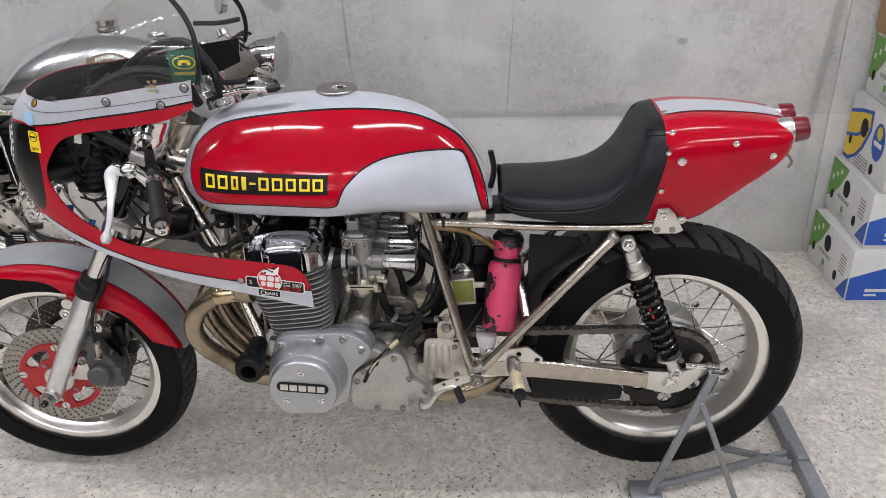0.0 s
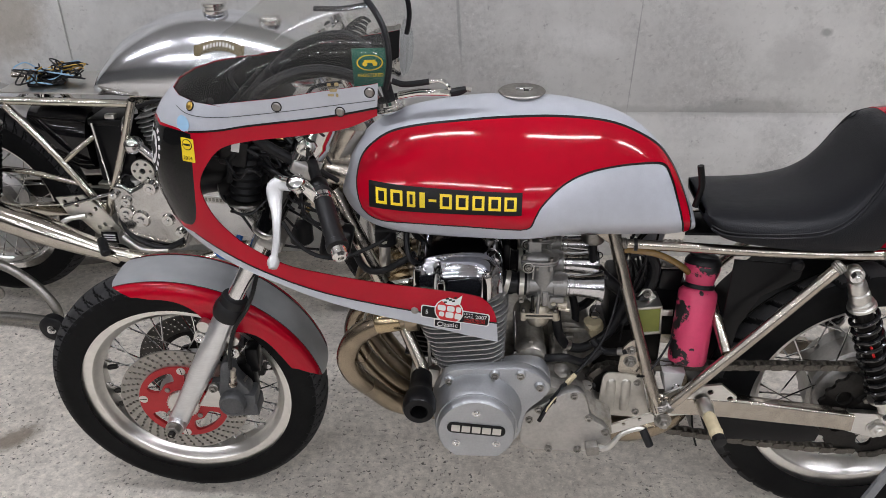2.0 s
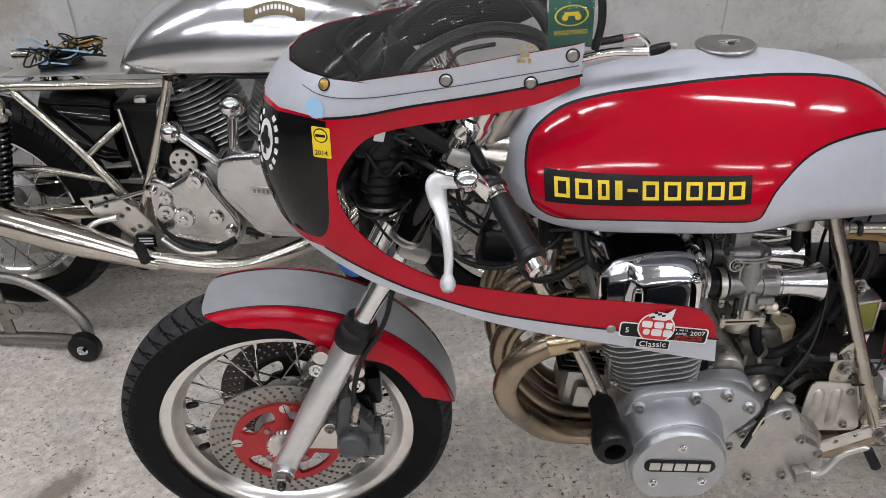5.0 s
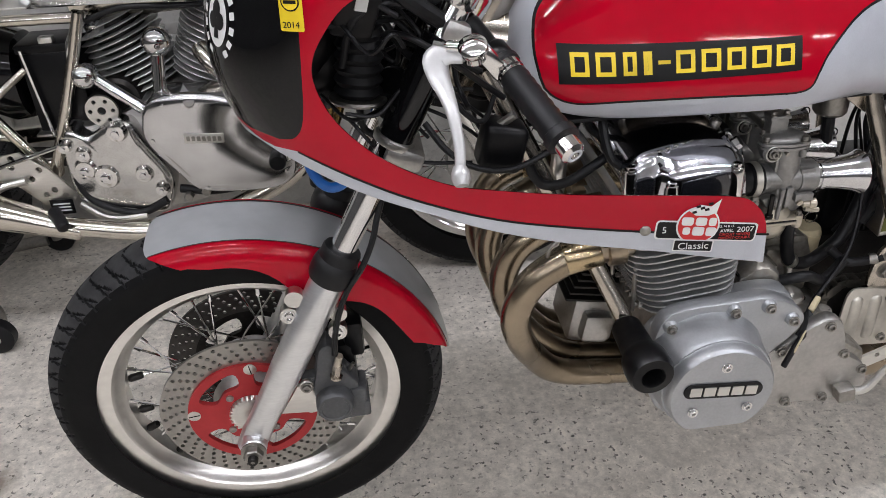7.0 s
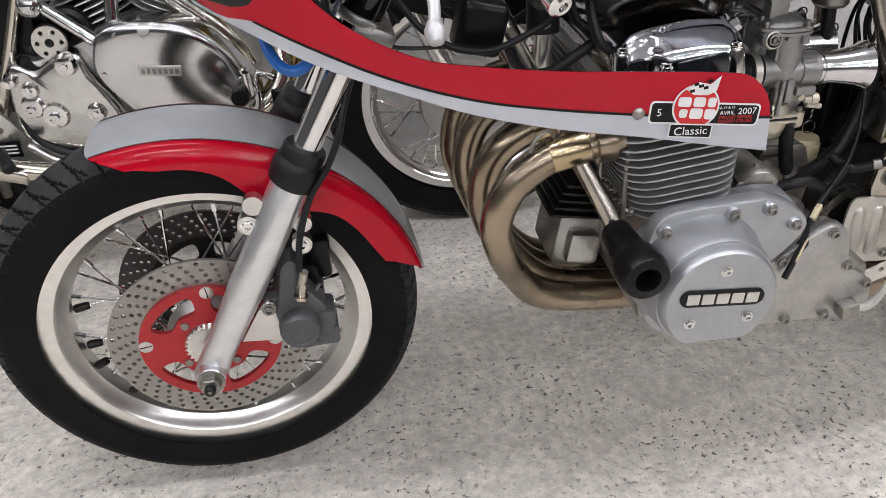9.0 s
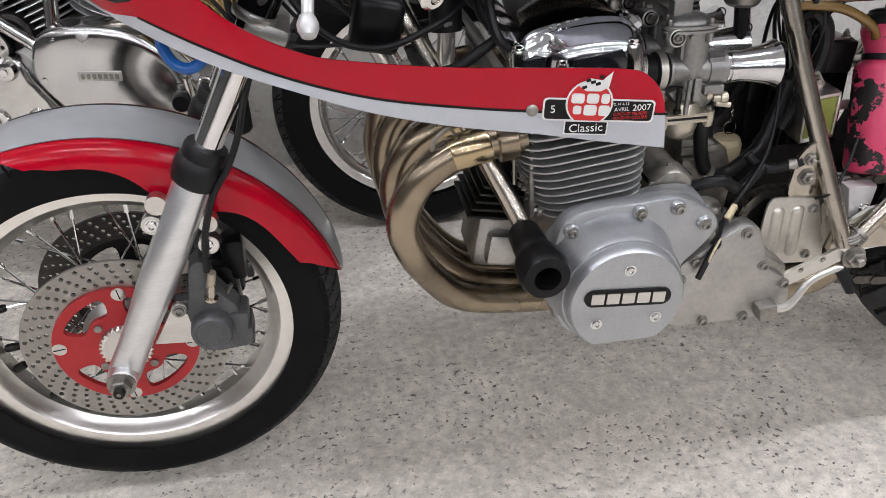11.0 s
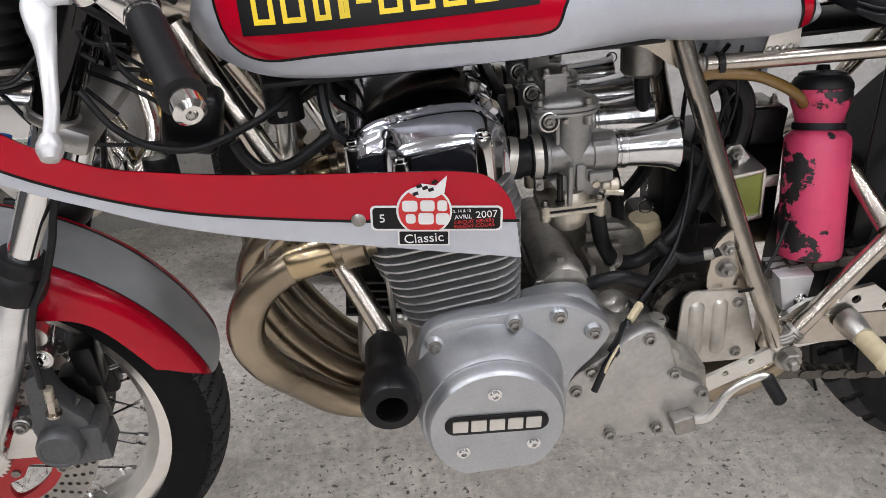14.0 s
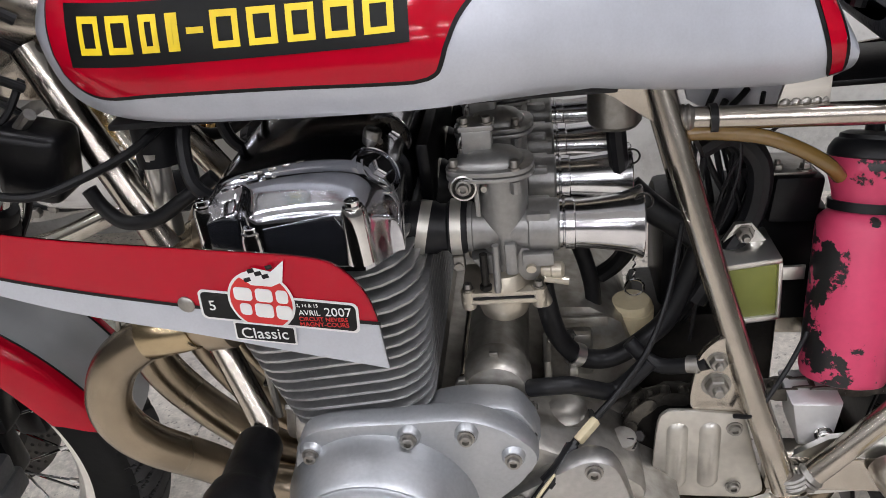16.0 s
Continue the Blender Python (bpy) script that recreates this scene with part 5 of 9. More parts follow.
    for bx, bz in ((-0.627, 0.393), (-0.601, 0.320)):
        part("bolt_boss", lathe([(0.0105, 0), (0.0105, 0.006), (0.009, 0.008), (0, 0.008)], 18, to((0, s, 0), (bx, s * 0.094, bz))), SATIN, caliper)
        bolt(caliper, Vector((bx, s * 0.102, bz)), (0, s, 0), 0.0068, 0.006, STEEL)
    steered.append(part("caliper_bracket", slab([(-0.672, 0.331), (-0.609, 0.324), (-0.607, 0.335), (-0.623, 0.386), (-0.642, 0.382)], s * 0.083 - 0.004, s * 0.083 + 0.004, 0.0015), SATIN, bike))
    part("brake_hose", tube([(-0.576, s * 0.109, 0.448), (-0.568, s * 0.113, 0.50), (-0.549, s * 0.115, 0.554), (-0.524, s * 0.115, 0.592), (-0.506, s * 0.11, 0.63), (-0.495, s * 0.10, 0.665), (-0.46, s * 0.075, 0.75), (-0.43, s * 0.05, 0.80)], 0.0042, 8), BLACKR, bike)

# front mudguard: a rounded shell with deeper skirts at the legs
def guard_at(u, v):
    """u: the angle round the wheel, v from -1 to 1 across."""
    b = abs(v)
    y = 0.071 * math.sin(min(b, 1) * math.pi / 2) ** 0.85
    r = 0.320 - 0.014 * b**2.2 - 0.07 * max(0, b - 0.62) ** 1.1
    return Vector((FA[0] + r * math.cos(u), -math.copysign(y, v), FA[2] + r * math.sin(u)))


def guard_uv(u, v):
    return guard_at(-u / 0.35, -v / 0.1)


g0, g1 = radians(107.3), radians(11.3)


def skirt(a):
    """How far the side comes down at an angle."""
    k = math.exp(-(((math.degrees(a) - 62) / 13) ** 2))
    return 0.93 + 0.42 * k + 0.12 * math.exp(-(((math.degrees(a) - 30) / 16) ** 2))


n = 44
front = [(-0.35 * (g0 - 0.15 * abs(lerp(-1, 1, i / 14)) ** 3), 0.1 * lerp(-0.86, 0.86, i / 14)) for i in range(15)]
g2, g3 = g0 - 0.15, g1 + 0.19
side_a = [(-0.35 * lerp(g2, g3, i / n), 0.1 * skirt(lerp(g2, g3, i / n)) * min(1, 0.90 + 0.3 * i / n * 4)) for i in range(1, n)]
back = [(-0.35 * (g1 + 0.19 * lerp(1, -1, i / 14) ** 2), 0.1 * lerp(0.92, -0.92, i / 14)) for i in range(15)]
side_b = [(u, -v) for u, v in side_a[::-1]]


def band(a):
    """Half the silver band's width at an angle: a little narrower to the rear."""
    return lerp(0.37, 0.46, min(1, max(0, (math.degrees(a) - 15) / 60)))


stripe = [(-0.35 * lerp(g0 + 0.03, g1 - 0.03, i / n), 0.1 * band(lerp(g0 + 0.03, g1 - 0.03, i / n))) for i in range(n + 1)] + [(-0.35 * lerp(g1 - 0.03, g0 + 0.03, i / n), -0.1 * band(lerp(g1 - 0.03, g0 + 0.03, i / n))) for i in range(n + 1)]
guard = part("front_mudguard", surface(guard_uv, front + side_a + back + side_b, (), 0.012, 0.003, [stripe]), [RED, GUARDSIL, PLATEB], bike, "red mudguard with a wide silver centre band")
for v in (1, -1):
    angs = [lerp(g0 - 0.028, g1 + 0.06, i / 50) for i in range(51)]
    part("pinstripe", ribbon([guard_at(a, v * band(a)) for a in angs], [normal_of(guard_uv, -0.35 * a, 0.1 * v * band(a)) for a in angs], 0.003), PLATEB, guard)

# the front wheel stands a little turned and leaning
steered.append(guard)
STEER = Matrix.Translation(FA) @ Matrix.Rotation(radians(2), 4, "Z") @ Matrix.Rotation(radians(3.1), 4, "X") @ Matrix.Translation([-c for c in FA])
for ob in steered:
    ob.matrix_basis = Matrix.Translation((0, 0.021 if ob == front_wheel else 0.003, 0)) @ STEER @ ob.matrix_basis

# clip-on bars with grips and levers
for s in (-1, 1):
    a, b = Vector((-0.368, s * 0.098, 0.897)), Vector((-0.299, s * 0.264, 0.816))
    d = (b - a).normalized()
    bar = part("handlebar", rod(a, b, 0.0105, 16), BLACKPL, bike, "clip-on handlebar")
    L_ = (b - a).length
    gp = [(0.0165, L_ - 0.128), (0.0185, L_ - 0.126), (0.0185, L_ - 0.12), (0.0155, L_ - 0.117)]
    gp += [(0.0155 + 0.0012 * (i % 2), L_ - 0.114 + 0.006 * i) for i in range(16)] + [(0.0165, L_ - 0.014), (0.019, L_ - 0.012), (0.019, L_ - 0.002), (0.012, L_)]
    part("grip", lathe(gp, 24, to(d, a)), BLACKR, bar, "black ribbed rubber grip")
    part("bar_end", lathe([(0.012, L_), (0.0135, L_ + 0.002), (0.0135, L_ + 0.016), (0.009, L_ + 0.02), (0.005, L_ + 0.02), (0.004, L_ + 0.014), (0, L_ + 0.014)], 20, to(d, a)), POLISH, bar)
    part("clamp", lathe([(0.0145, -0.012), (0.0165, -0.009), (0.0165, 0.009), (0.0145, 0.012)], 24, to(d, lerp(a, b, 0.30))), BLACKPL, bar)
    pv = Vector((-0.378, s * 0.176, 0.890))
    part("lever_perch", join(lathe([(0.0165, -0.011), (0.0165, 0.011)], 20, to(d, lerp(a, b, 0.42))), block((0.020, 0.014, 0.046), Matrix.Translation(lerp(lerp(a, b, 0.42), pv, 0.5)) @ Matrix.Rotation(radians(-40), 4, "Y"), 0.005), lathe([(0.010, -0.012), (0.0135, -0.008), (0.0135, 0.004), (0.009, 0.006)], 20, to((-0.2, s * 0.5, 0.85), pv))), POLISH, bar)
    part("pivot_cap", lathe([(0.0150, 0.002), (0.0165, 0.005), (0.0160, 0.010), (0.0120, 0.0145), (0.0060, 0.0165), (0, 0.017)], 28, to((-0.2, s * 0.5, 0.85), pv)), CHROME, bar, "domed chrome pivot cap")
    part("cable_adjuster", join(rod(pv + Vector((-0.026, s * -0.012, 0.004)), pv + Vector((-0.010, s * -0.004, 0.004)), 0.0070, 14), rod(pv + Vector((-0.040, s * -0.020, 0.006)), pv + Vector((-0.026, s * -0.012, 0.004)), 0.0042, 10)), CHROME, bar)
    blade_ = [(-0.388, 0.172, 0.884, 0.0085, 0.004), (-0.405, 0.166, 0.886, 0.0125, 0.0045), (-0.418, 0.168, 0.881, 0.0150, 0.005), (-0.417, 0.182, 0.866, 0.0125, 0.0055), (-0.412, 0.200, 0.854, 0.0095, 0.0055), (-0.408, 0.222, 0.838, 0.0072, 0.0055), (-0.406, 0.245, 0.814, 0.0062, 0.0052), (-0.408, 0.262, 0.796, 0.0058, 0.0052)]
    rings_ = []
    sm = smoothline(blade_, 5)
    for k, q in enumerate(sm):
        nx = sm[min(k + 1, len(sm) - 1)] - sm[max(k - 1, 0)]
        t_ = Vector((nx[0], s * nx[1], nx[2])).normalized()
        w_ = t_.cross(Vector((0.15, s * 0.75, 0.65))).normalized()
        n_ = t_.cross(w_)
        rings_.append([Vector((q[0], s * q[1], q[2])) + w_ * float(q[3]) * math.cos(2 * math.pi * m_ / 16) + n_ * float(q[4]) * math.sin(2 * math.pi * m_ / 16) for m_ in range(16)])
    part("lever", join(loft(rings_), lathe([(0, -0.014), (0.007, -0.011), (0.0102, -0.003), (0.0102, 0.003), (0.007, 0.010), (0, 0.012)], 18, to((0, s, -1), (-0.4085, s * 0.267, 0.790)))), LEVERM, bar, "bare aluminium lever with ball end")
    part("cable", tube([(-0.430, s * 0.11, 0.785), (-0.405, s * 0.125, 0.752), (-0.372, s * 0.132, 0.730), (-0.330, s * 0.130, 0.722), (-0.287, s * 0.120, 0.732), (-0.247, s * 0.10, 0.746), (-0.22, s * 0.06, 0.765)], 0.004, 8), BLACKR, bar)
for dx, dz, w, h in ((-0.006, 0.006, 0.006, 0.005), (0.006, 0.007, 0.007, 0.005), (0.0, -0.003, 0.012, 0.005), (-0.004, -0.011, 0.010, 0.004), (0.006, -0.011, 0.004, 0.006)):
    fair_film(placed(rounded(w, h, 0.0015), -0.304 + dx, 1.0555 + dz), "gold_flake", GOLDF, 0.003, "worn gold transfer flake on the screen")

# ---- engine ----
def ring_slab(outline, y0, y1, bev=0.003):
    return slab(outline, y0, y1, bev)


def smooth_ring(pts, n=5):
    return [tuple(p) for p in smoothline(pts, n, True)]


part("crankcase", join(ring_slab([(-0.135, 0.345), (-0.10, 0.325), (0.02, 0.325), (0.17, 0.325), (0.195, 0.35), (0.190, 0.385), (0.16, 0.405), (0.125, 0.425), (0.06, 0.448), (0.03, 0.470), (-0.025, 0.480), (-0.03, 0.505), (-0.13, 0.505), (-0.145, 0.46), (-0.148, 0.40)], -0.165, 0.19, 0.008),
             ring_slab([(0.075, 0.42), (0.16, 0.41), (0.165, 0.46), (0.150, 0.505), (0.12, 0.525), (0.078, 0.528)], -0.035, 0.15, 0.008)), OLDALU, bike, "dull cast aluminium engine casing")
# generator casing, its round cap and the gearbox cover
CASE = [(-0.136, 0.506), (-0.106, 0.521), (-0.042, 0.524), (0.009, 0.525), (0.046, 0.508), (0.066, 0.482), (0.050, 0.452), (0.022, 0.420), (0.009, 0.362), (-0.02, 0.335), (-0.077, 0.325), (-0.131, 0.350), (-0.146, 0.412), (-0.148, 0.46)]
gen = part("generator_case", ring_slab(smooth_ring(CASE, 4), -0.192, -0.165, 0.006), ALUP, bike, "silver painted generator casing")
GC = (-0.073, 0.428)
gprof = [(0.088, 0.155), (0.086, 0.19), (0.0815, 0.205), (0.078, 0.234), (0.0755, 0.240), (0.0735, 0.240), (0.0725, 0.243), (0.0725, 0.253), (0.069, 0.258), (0.0, 0.259)]
part("generator_cover", loft([[(GC[0] + r * math.cos(2 * math.pi * i / 72), -y, GC[1] + max(r * math.sin(2 * math.pi * i / 72), -0.0865 + 0.5 * max(0, y - 0.2))) for i in range(72)] for r, y in gprof[:-1]]), ALUP, gen, "round silver painted cover")
# flattened foot of the cover and its badge
for a in (90, 215, 325):
    p = (GC[0] + 0.0455 * math.cos(radians(a)), -0.2585, GC[1] + 0.0455 * math.sin(radians(a)))
    bolt(gen, p, (0, -1, 0), 0.0055, 0.004, CHROME)
badge = part("maker_badge", slab(placed(rounded(0.108, 0.0235, 0.0115, 8), GC[0], GC[1] + 0.008, -5), -0.2605, -0.257, 0.0006), PLATEB, gen, "black oval maker's badge with pale bars")
for i in range(5):
    part("badge_bar", slab(placed(rounded(0.0158, 0.0145, 0.001, 2), *placed([(-0.038 + 0.019 * i, 0)], GC[0], GC[1] + 0.008, -5)[0], -5), -0.2615, -0.2604, 0), SATIN, badge, smooth=False)
for x, z in ((-0.126, 0.497), (-0.04, 0.512), (0.008, 0.513), (0.045, 0.487)):
    part("screw_boss", lathe([(0.011, 0), (0.0095, 0.012), (0.008, 0.014), (0, 0.014)], 16, to((0, -1, 0), (x, -0.184, z))), ALUP, gen)
    bolt(gen, (x, -0.198, z), (0, -1, 0), 0.0055, 0.006, STEEL)
GEAR = [(0.020, 0.412), (0.064, 0.444), (0.095, 0.464), (0.113, 0.469), (0.130, 0.460), (0.140, 0.435), (0.150, 0.402), (0.178, 0.380), (0.190, 0.352), (0.184, 0.328), (0.155, 0.319), (0.068, 0.319), (0.022, 0.324), (0.010, 0.36)]
gearc = part("gearbox_cover", ring_slab(smooth_ring(GEAR, 4), -0.184, -0.160, 0.006), ALU, bike, "brushed cast gearbox cover")
for x, z in ((0.111, 0.458), (0.142, 0.405), (0.176, 0.372), (0.068, 0.326), (0.125, 0.326), (0.028, 0.398), (0.045, 0.424), (0.168, 0.33)):
    bolt(gearc, (x, -0.184, z), (0, -1, 0), 0.006, 0.006, STEEL)
gearbox = part("gearbox_top", ring_slab(smooth_ring([(0.046, 0.42), (0.050, 0.462), (0.064, 0.468), (0.090, 0.456), (0.118, 0.446), (0.142, 0.430), (0.158, 0.412), (0.150, 0.385), (0.12, 0.37), (0.07, 0.37)], 3), -0.165, -0.075, 0.008), OLDALU, bike, "grimy cast gearbox housing")
part("housing_boss", lathe([(0.020, 0), (0.018, 0.010), (0.012, 0.014), (0, 0.014)], 18, to((0, -0.3, 1), (0.092, -0.105, 0.452))), OLDALU, gearbox)
part("housing_boss", lathe([(0.013, 0), (0.012, 0.010), (0, 0.011)], 14, to((0, -0.2, 1), (0.142, -0.115, 0.424))), OLDALU, gearbox)
part("breather_wall", block((0.044, 0.016, 0.050), Matrix.Translation((0.098, -0.042, 0.478)), 0.004), OLDALU, gearbox)
part("breather_lip", block((0.060, 0.006, 0.012), Matrix.Translation((0.106, -0.040, 0.512)), 0.002), OLDALU, gearbox)
part("casting_web", block((0.008, 0.05, 0.05), Matrix.Translation((0.076, -0.055, 0.470)), 0.003), OLDALU, gearbox)
for x, y, z in ((0.059, -0.160, 0.478), (0.148, -0.118, 0.426), (0.158, -0.100, 0.418), (0.112, -0.100, 0.446), (0.098, -0.055, 0.506)):
    hexnut(bike, (x, y, z), (0, -0.7, 0.7), 0.006, 0.007, DARKST, "case_bolt", stud=False)
# starter motor lying behind the cylinders
part("starter_motor", lathe([(0.012, -0.160), (0.028, -0.158), (0.0318, -0.152), (0.0322, -0.126), (0.0312, -0.124), (0.0300, -0.122), (0.0300, 0.02), (0.026, 0.03)], 32, Matrix.Translation((0.029, 0.032, 0.498)) @ Matrix.Rotation(radians(-90), 4, "X")), OLDALU, bike, "grimy starter motor")
part("starter_screw", block((0.008, 0.004, 0.007), pose(0.029, -0.112, 0.5305), 0.001), STEEL, bike)
for z in (0.486, 0.51):
    bolt(bike, (0.060, -0.118, z - 0.012), (1, -0.3, 0.2), 0.004, 0.005, STEEL, "starter_bolt")
part("starter_rod", rod((0.000, -0.118, 0.512), (0.000, 0.02, 0.512), 0.003, 8), CHROME, bike)
hexnut(bike, (0.000, -0.124, 0.512), (0, -1, 0), 0.006, 0.006, STEEL, stud=False)
part("starter_nose", ring_slab(smooth_ring([(-0.035, 0.49), (-0.020, 0.512), (0.03, 0.515), (0.056, 0.503), (0.064, 0.465), (0.0, 0.46)], 3), -0.165, -0.13, 0.006), ALUP, bike)

# cylinder block: fins one by one
def fin(x0, x1, y0, y1, z, t, r, name="fin"):
    ring_ = [(cx + (x0 + x1) / 2, cy + (y0 + y1) / 2) for cx, cy in rounded(x1 - x0, y1 - y0, r, 4)]
    lean = 0.11  # the cylinders lean forward
    bm = loft([[(x, y, z - t + lean * (x + 0.06)) for x, y in ring_], [(x, y, z - t * 0.2 + lean * (x + 0.06)) for x, y in ring_], [((x - (x0 + x1) / 2) * 0.985 + (x0 + x1) / 2, (y - (y0 + y1) / 2) * 0.99 + (y0 + y1) / 2, z + lean * (x + 0.06)) for x, y in ring_]])
    return bm


# near-black cores put the shade of the fin gaps into the colour
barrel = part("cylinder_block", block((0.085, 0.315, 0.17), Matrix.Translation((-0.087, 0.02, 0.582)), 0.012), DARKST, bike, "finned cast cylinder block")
for i in range(10):
    z = 0.512 + 0.0108 * i
    part("fin", fin(-0.153 - 0.0036 * i, -0.022 + 0.0005 * i, -0.172, 0.215, z, 0.0027, 0.036), FINM, barrel)
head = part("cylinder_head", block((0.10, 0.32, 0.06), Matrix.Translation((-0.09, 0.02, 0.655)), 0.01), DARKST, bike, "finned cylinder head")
for i in range(6):
    z = 0.621 + 0.0108 * i
    part("fin", fin(-0.190 + 0.001 * i, -0.016 - 0.003 * i, -0.172 + 0.002 * i, 0.212, z, 0.0027, 0.042), FINM, head)
for y in (-0.15, -0.06, 0.03):
    part("stud", rod((-0.165, y, 0.50), (-0.165, y, 0.62), 0.0035, 8), STEEL, barrel)
# polished cam cover with raised ends
CAM = [(-0.188, 0.672), (-0.190, 0.690), (-0.189, 0.708), (-0.178, 0.726), (-0.160, 0.738), (-0.110, 0.746), (-0.068, 0.746), (-0.048, 0.738), (-0.032, 0.718), (-0.028, 0.695), (-0.030, 0.672)]
CAM_Y = [(-0.1760, 0.090), (-0.1758, 0.060), (-0.1756, 0.043), (-0.1745, 0.0325), (-0.172, 0.0295), (-0.167, 0.0265), (-0.160, 0.0225), (-0.152, 0.0170), (-0.1465, 0.0145), (-0.1440, 0.0138), (-0.1405, 0.0135), (-0.1385, 0.0122), (-0.1365, 0.0100), (-0.132, 0.0085), (-0.122, 0.0075), (-0.10, 0.0065), (-0.062, 0.0058), (-0.02, 0.0055), (0.06, 0.0055), (0.12, 0.006), (0.19, 0.009), (0.205, 0.03)]


def ease(v):
    v = min(1, max(0, v))
    return v * v * (3 - 2 * v)


def cam_point(x, z, y, drop):
    """A point of the cover: recessed front pocket, rounded rear corner, sloping near end."""
    y2 = y + 0.019 * ease((-0.134 - x) / 0.020) * min(1, max(0, (-0.14 - y) / 0.025))
    y2 += 0.028 * ease((x + 0.056) / 0.026) * min(1, max(0, (-0.135 - y) / 0.04))
    return (x, y2, max(z - drop, min(z, 0.664)))


cam_cover = part("cam_cover", loft([[cam_point(x, z, y, d) for x, z in smoothline(CAM, 10)] for y, d in CAM_Y]), COVERM, bike, "polished cam cover", smooth=42)
# black panels paint the dark reflection onto the cover's polished end faces
part("end_panel", slab([(-0.129, 0.668), (-0.056, 0.668), (-0.060, 0.690), (-0.071, 0.7125), (-0.098, 0.709), (-0.127, 0.7045)], -0.1772, -0.170, 0.002), PANELM, cam_cover)
part("end_panel", slab([(-0.180, 0.668), (-0.152, 0.668), (-0.153, 0.704), (-0.164, 0.706), (-0.178, 0.702)], -0.1585, -0.152, 0.002), PANELM, cam_cover)
part("head_shoulder", block((0.158, 0.345, 0.030), Matrix.Translation((-0.113, 0.022, 0.668)), 0.012, 3), ALUP, bike, "smooth cast shoulder of the cylinder head")
# thin black panel that covers the head's rear face
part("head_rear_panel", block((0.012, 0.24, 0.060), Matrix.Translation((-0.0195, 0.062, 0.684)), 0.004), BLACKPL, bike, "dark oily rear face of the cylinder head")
for x, y, z, r in ((-0.138, -0.172, 0.699, 0.0085), (-0.0575, -0.1705, 0.7155, 0.0100), (-0.182, -0.146, 0.712, 0.009)):
    part("screw_post", join(lathe([(r * 1.15, -0.045), (r, -0.004), (r * 0.85, 0.0), (0, 0.0)], 18, Matrix.Translation((x, y, z))), block((r * 1.6, r * 2, 0.04), Matrix.Translation((x, y + r, z - 0.024)), 0.002)), POLISH, cam_cover)
    bolt(cam_cover, (x, y, z), (0, 0, 1), 0.0058, 0.006, CHROME)
for i in range(6):
    k = i / 5
    x = -0.145 + 0.054 * k
    part("raised_bar", block((0.0068, 0.0032, 0.0030), pose(x, -0.141 + 0.012 * k, 0.7345 + 0.0035 * k - 0.006 * (k - 0.6) ** 2, 0, -3, 12), 0.0008), POLISH, cam_cover)
for y, yp in ((-0.127, -0.116), (-0.052, -0.020), (0.040, 0.062), (0.115, 0.150)):
    m = to((0.68, -0.33, 0.66), (-0.0445, y, 0.7235))
    part("rocker_boss", lathe([(0.024, -0.030), (0.0235, -0.006), (0.0215, 0.0005), (0.0200, 0.0018), (0.0188, 0.0005), (0.0180, -0.004), (0, -0.004)], 32, m), COVERM, cam_cover)
    part("tappet_cap", lathe([(0.0182, -0.003), (0.0165, -0.003), (0.0160, 0.0012), (0.0145, 0.0026), (0, 0.0026)], 32, m), COVERM, cam_cover)
    part("cap_groove", lathe([(0.0188, -0.0012), (0.0164, -0.0012), (0.0164, -0.0024), (0.0188, -0.0024)], 32, m, closed=True), BLACKR, cam_cover)
    part("cap_hexagon", lathe([(0.0085, 0.002), (0.0085, 0.0085), (0.0074, 0.010), (0, 0.010)], 6, m), COVERM, cam_cover)
    part("plug_cap", tube([(-0.18, yp, 0.70), (-0.20, yp, 0.72), (-0.205, yp * 0.8, 0.76), (-0.19, yp * 0.5, 0.79)], 0.006, 8), BLACKR, bike)

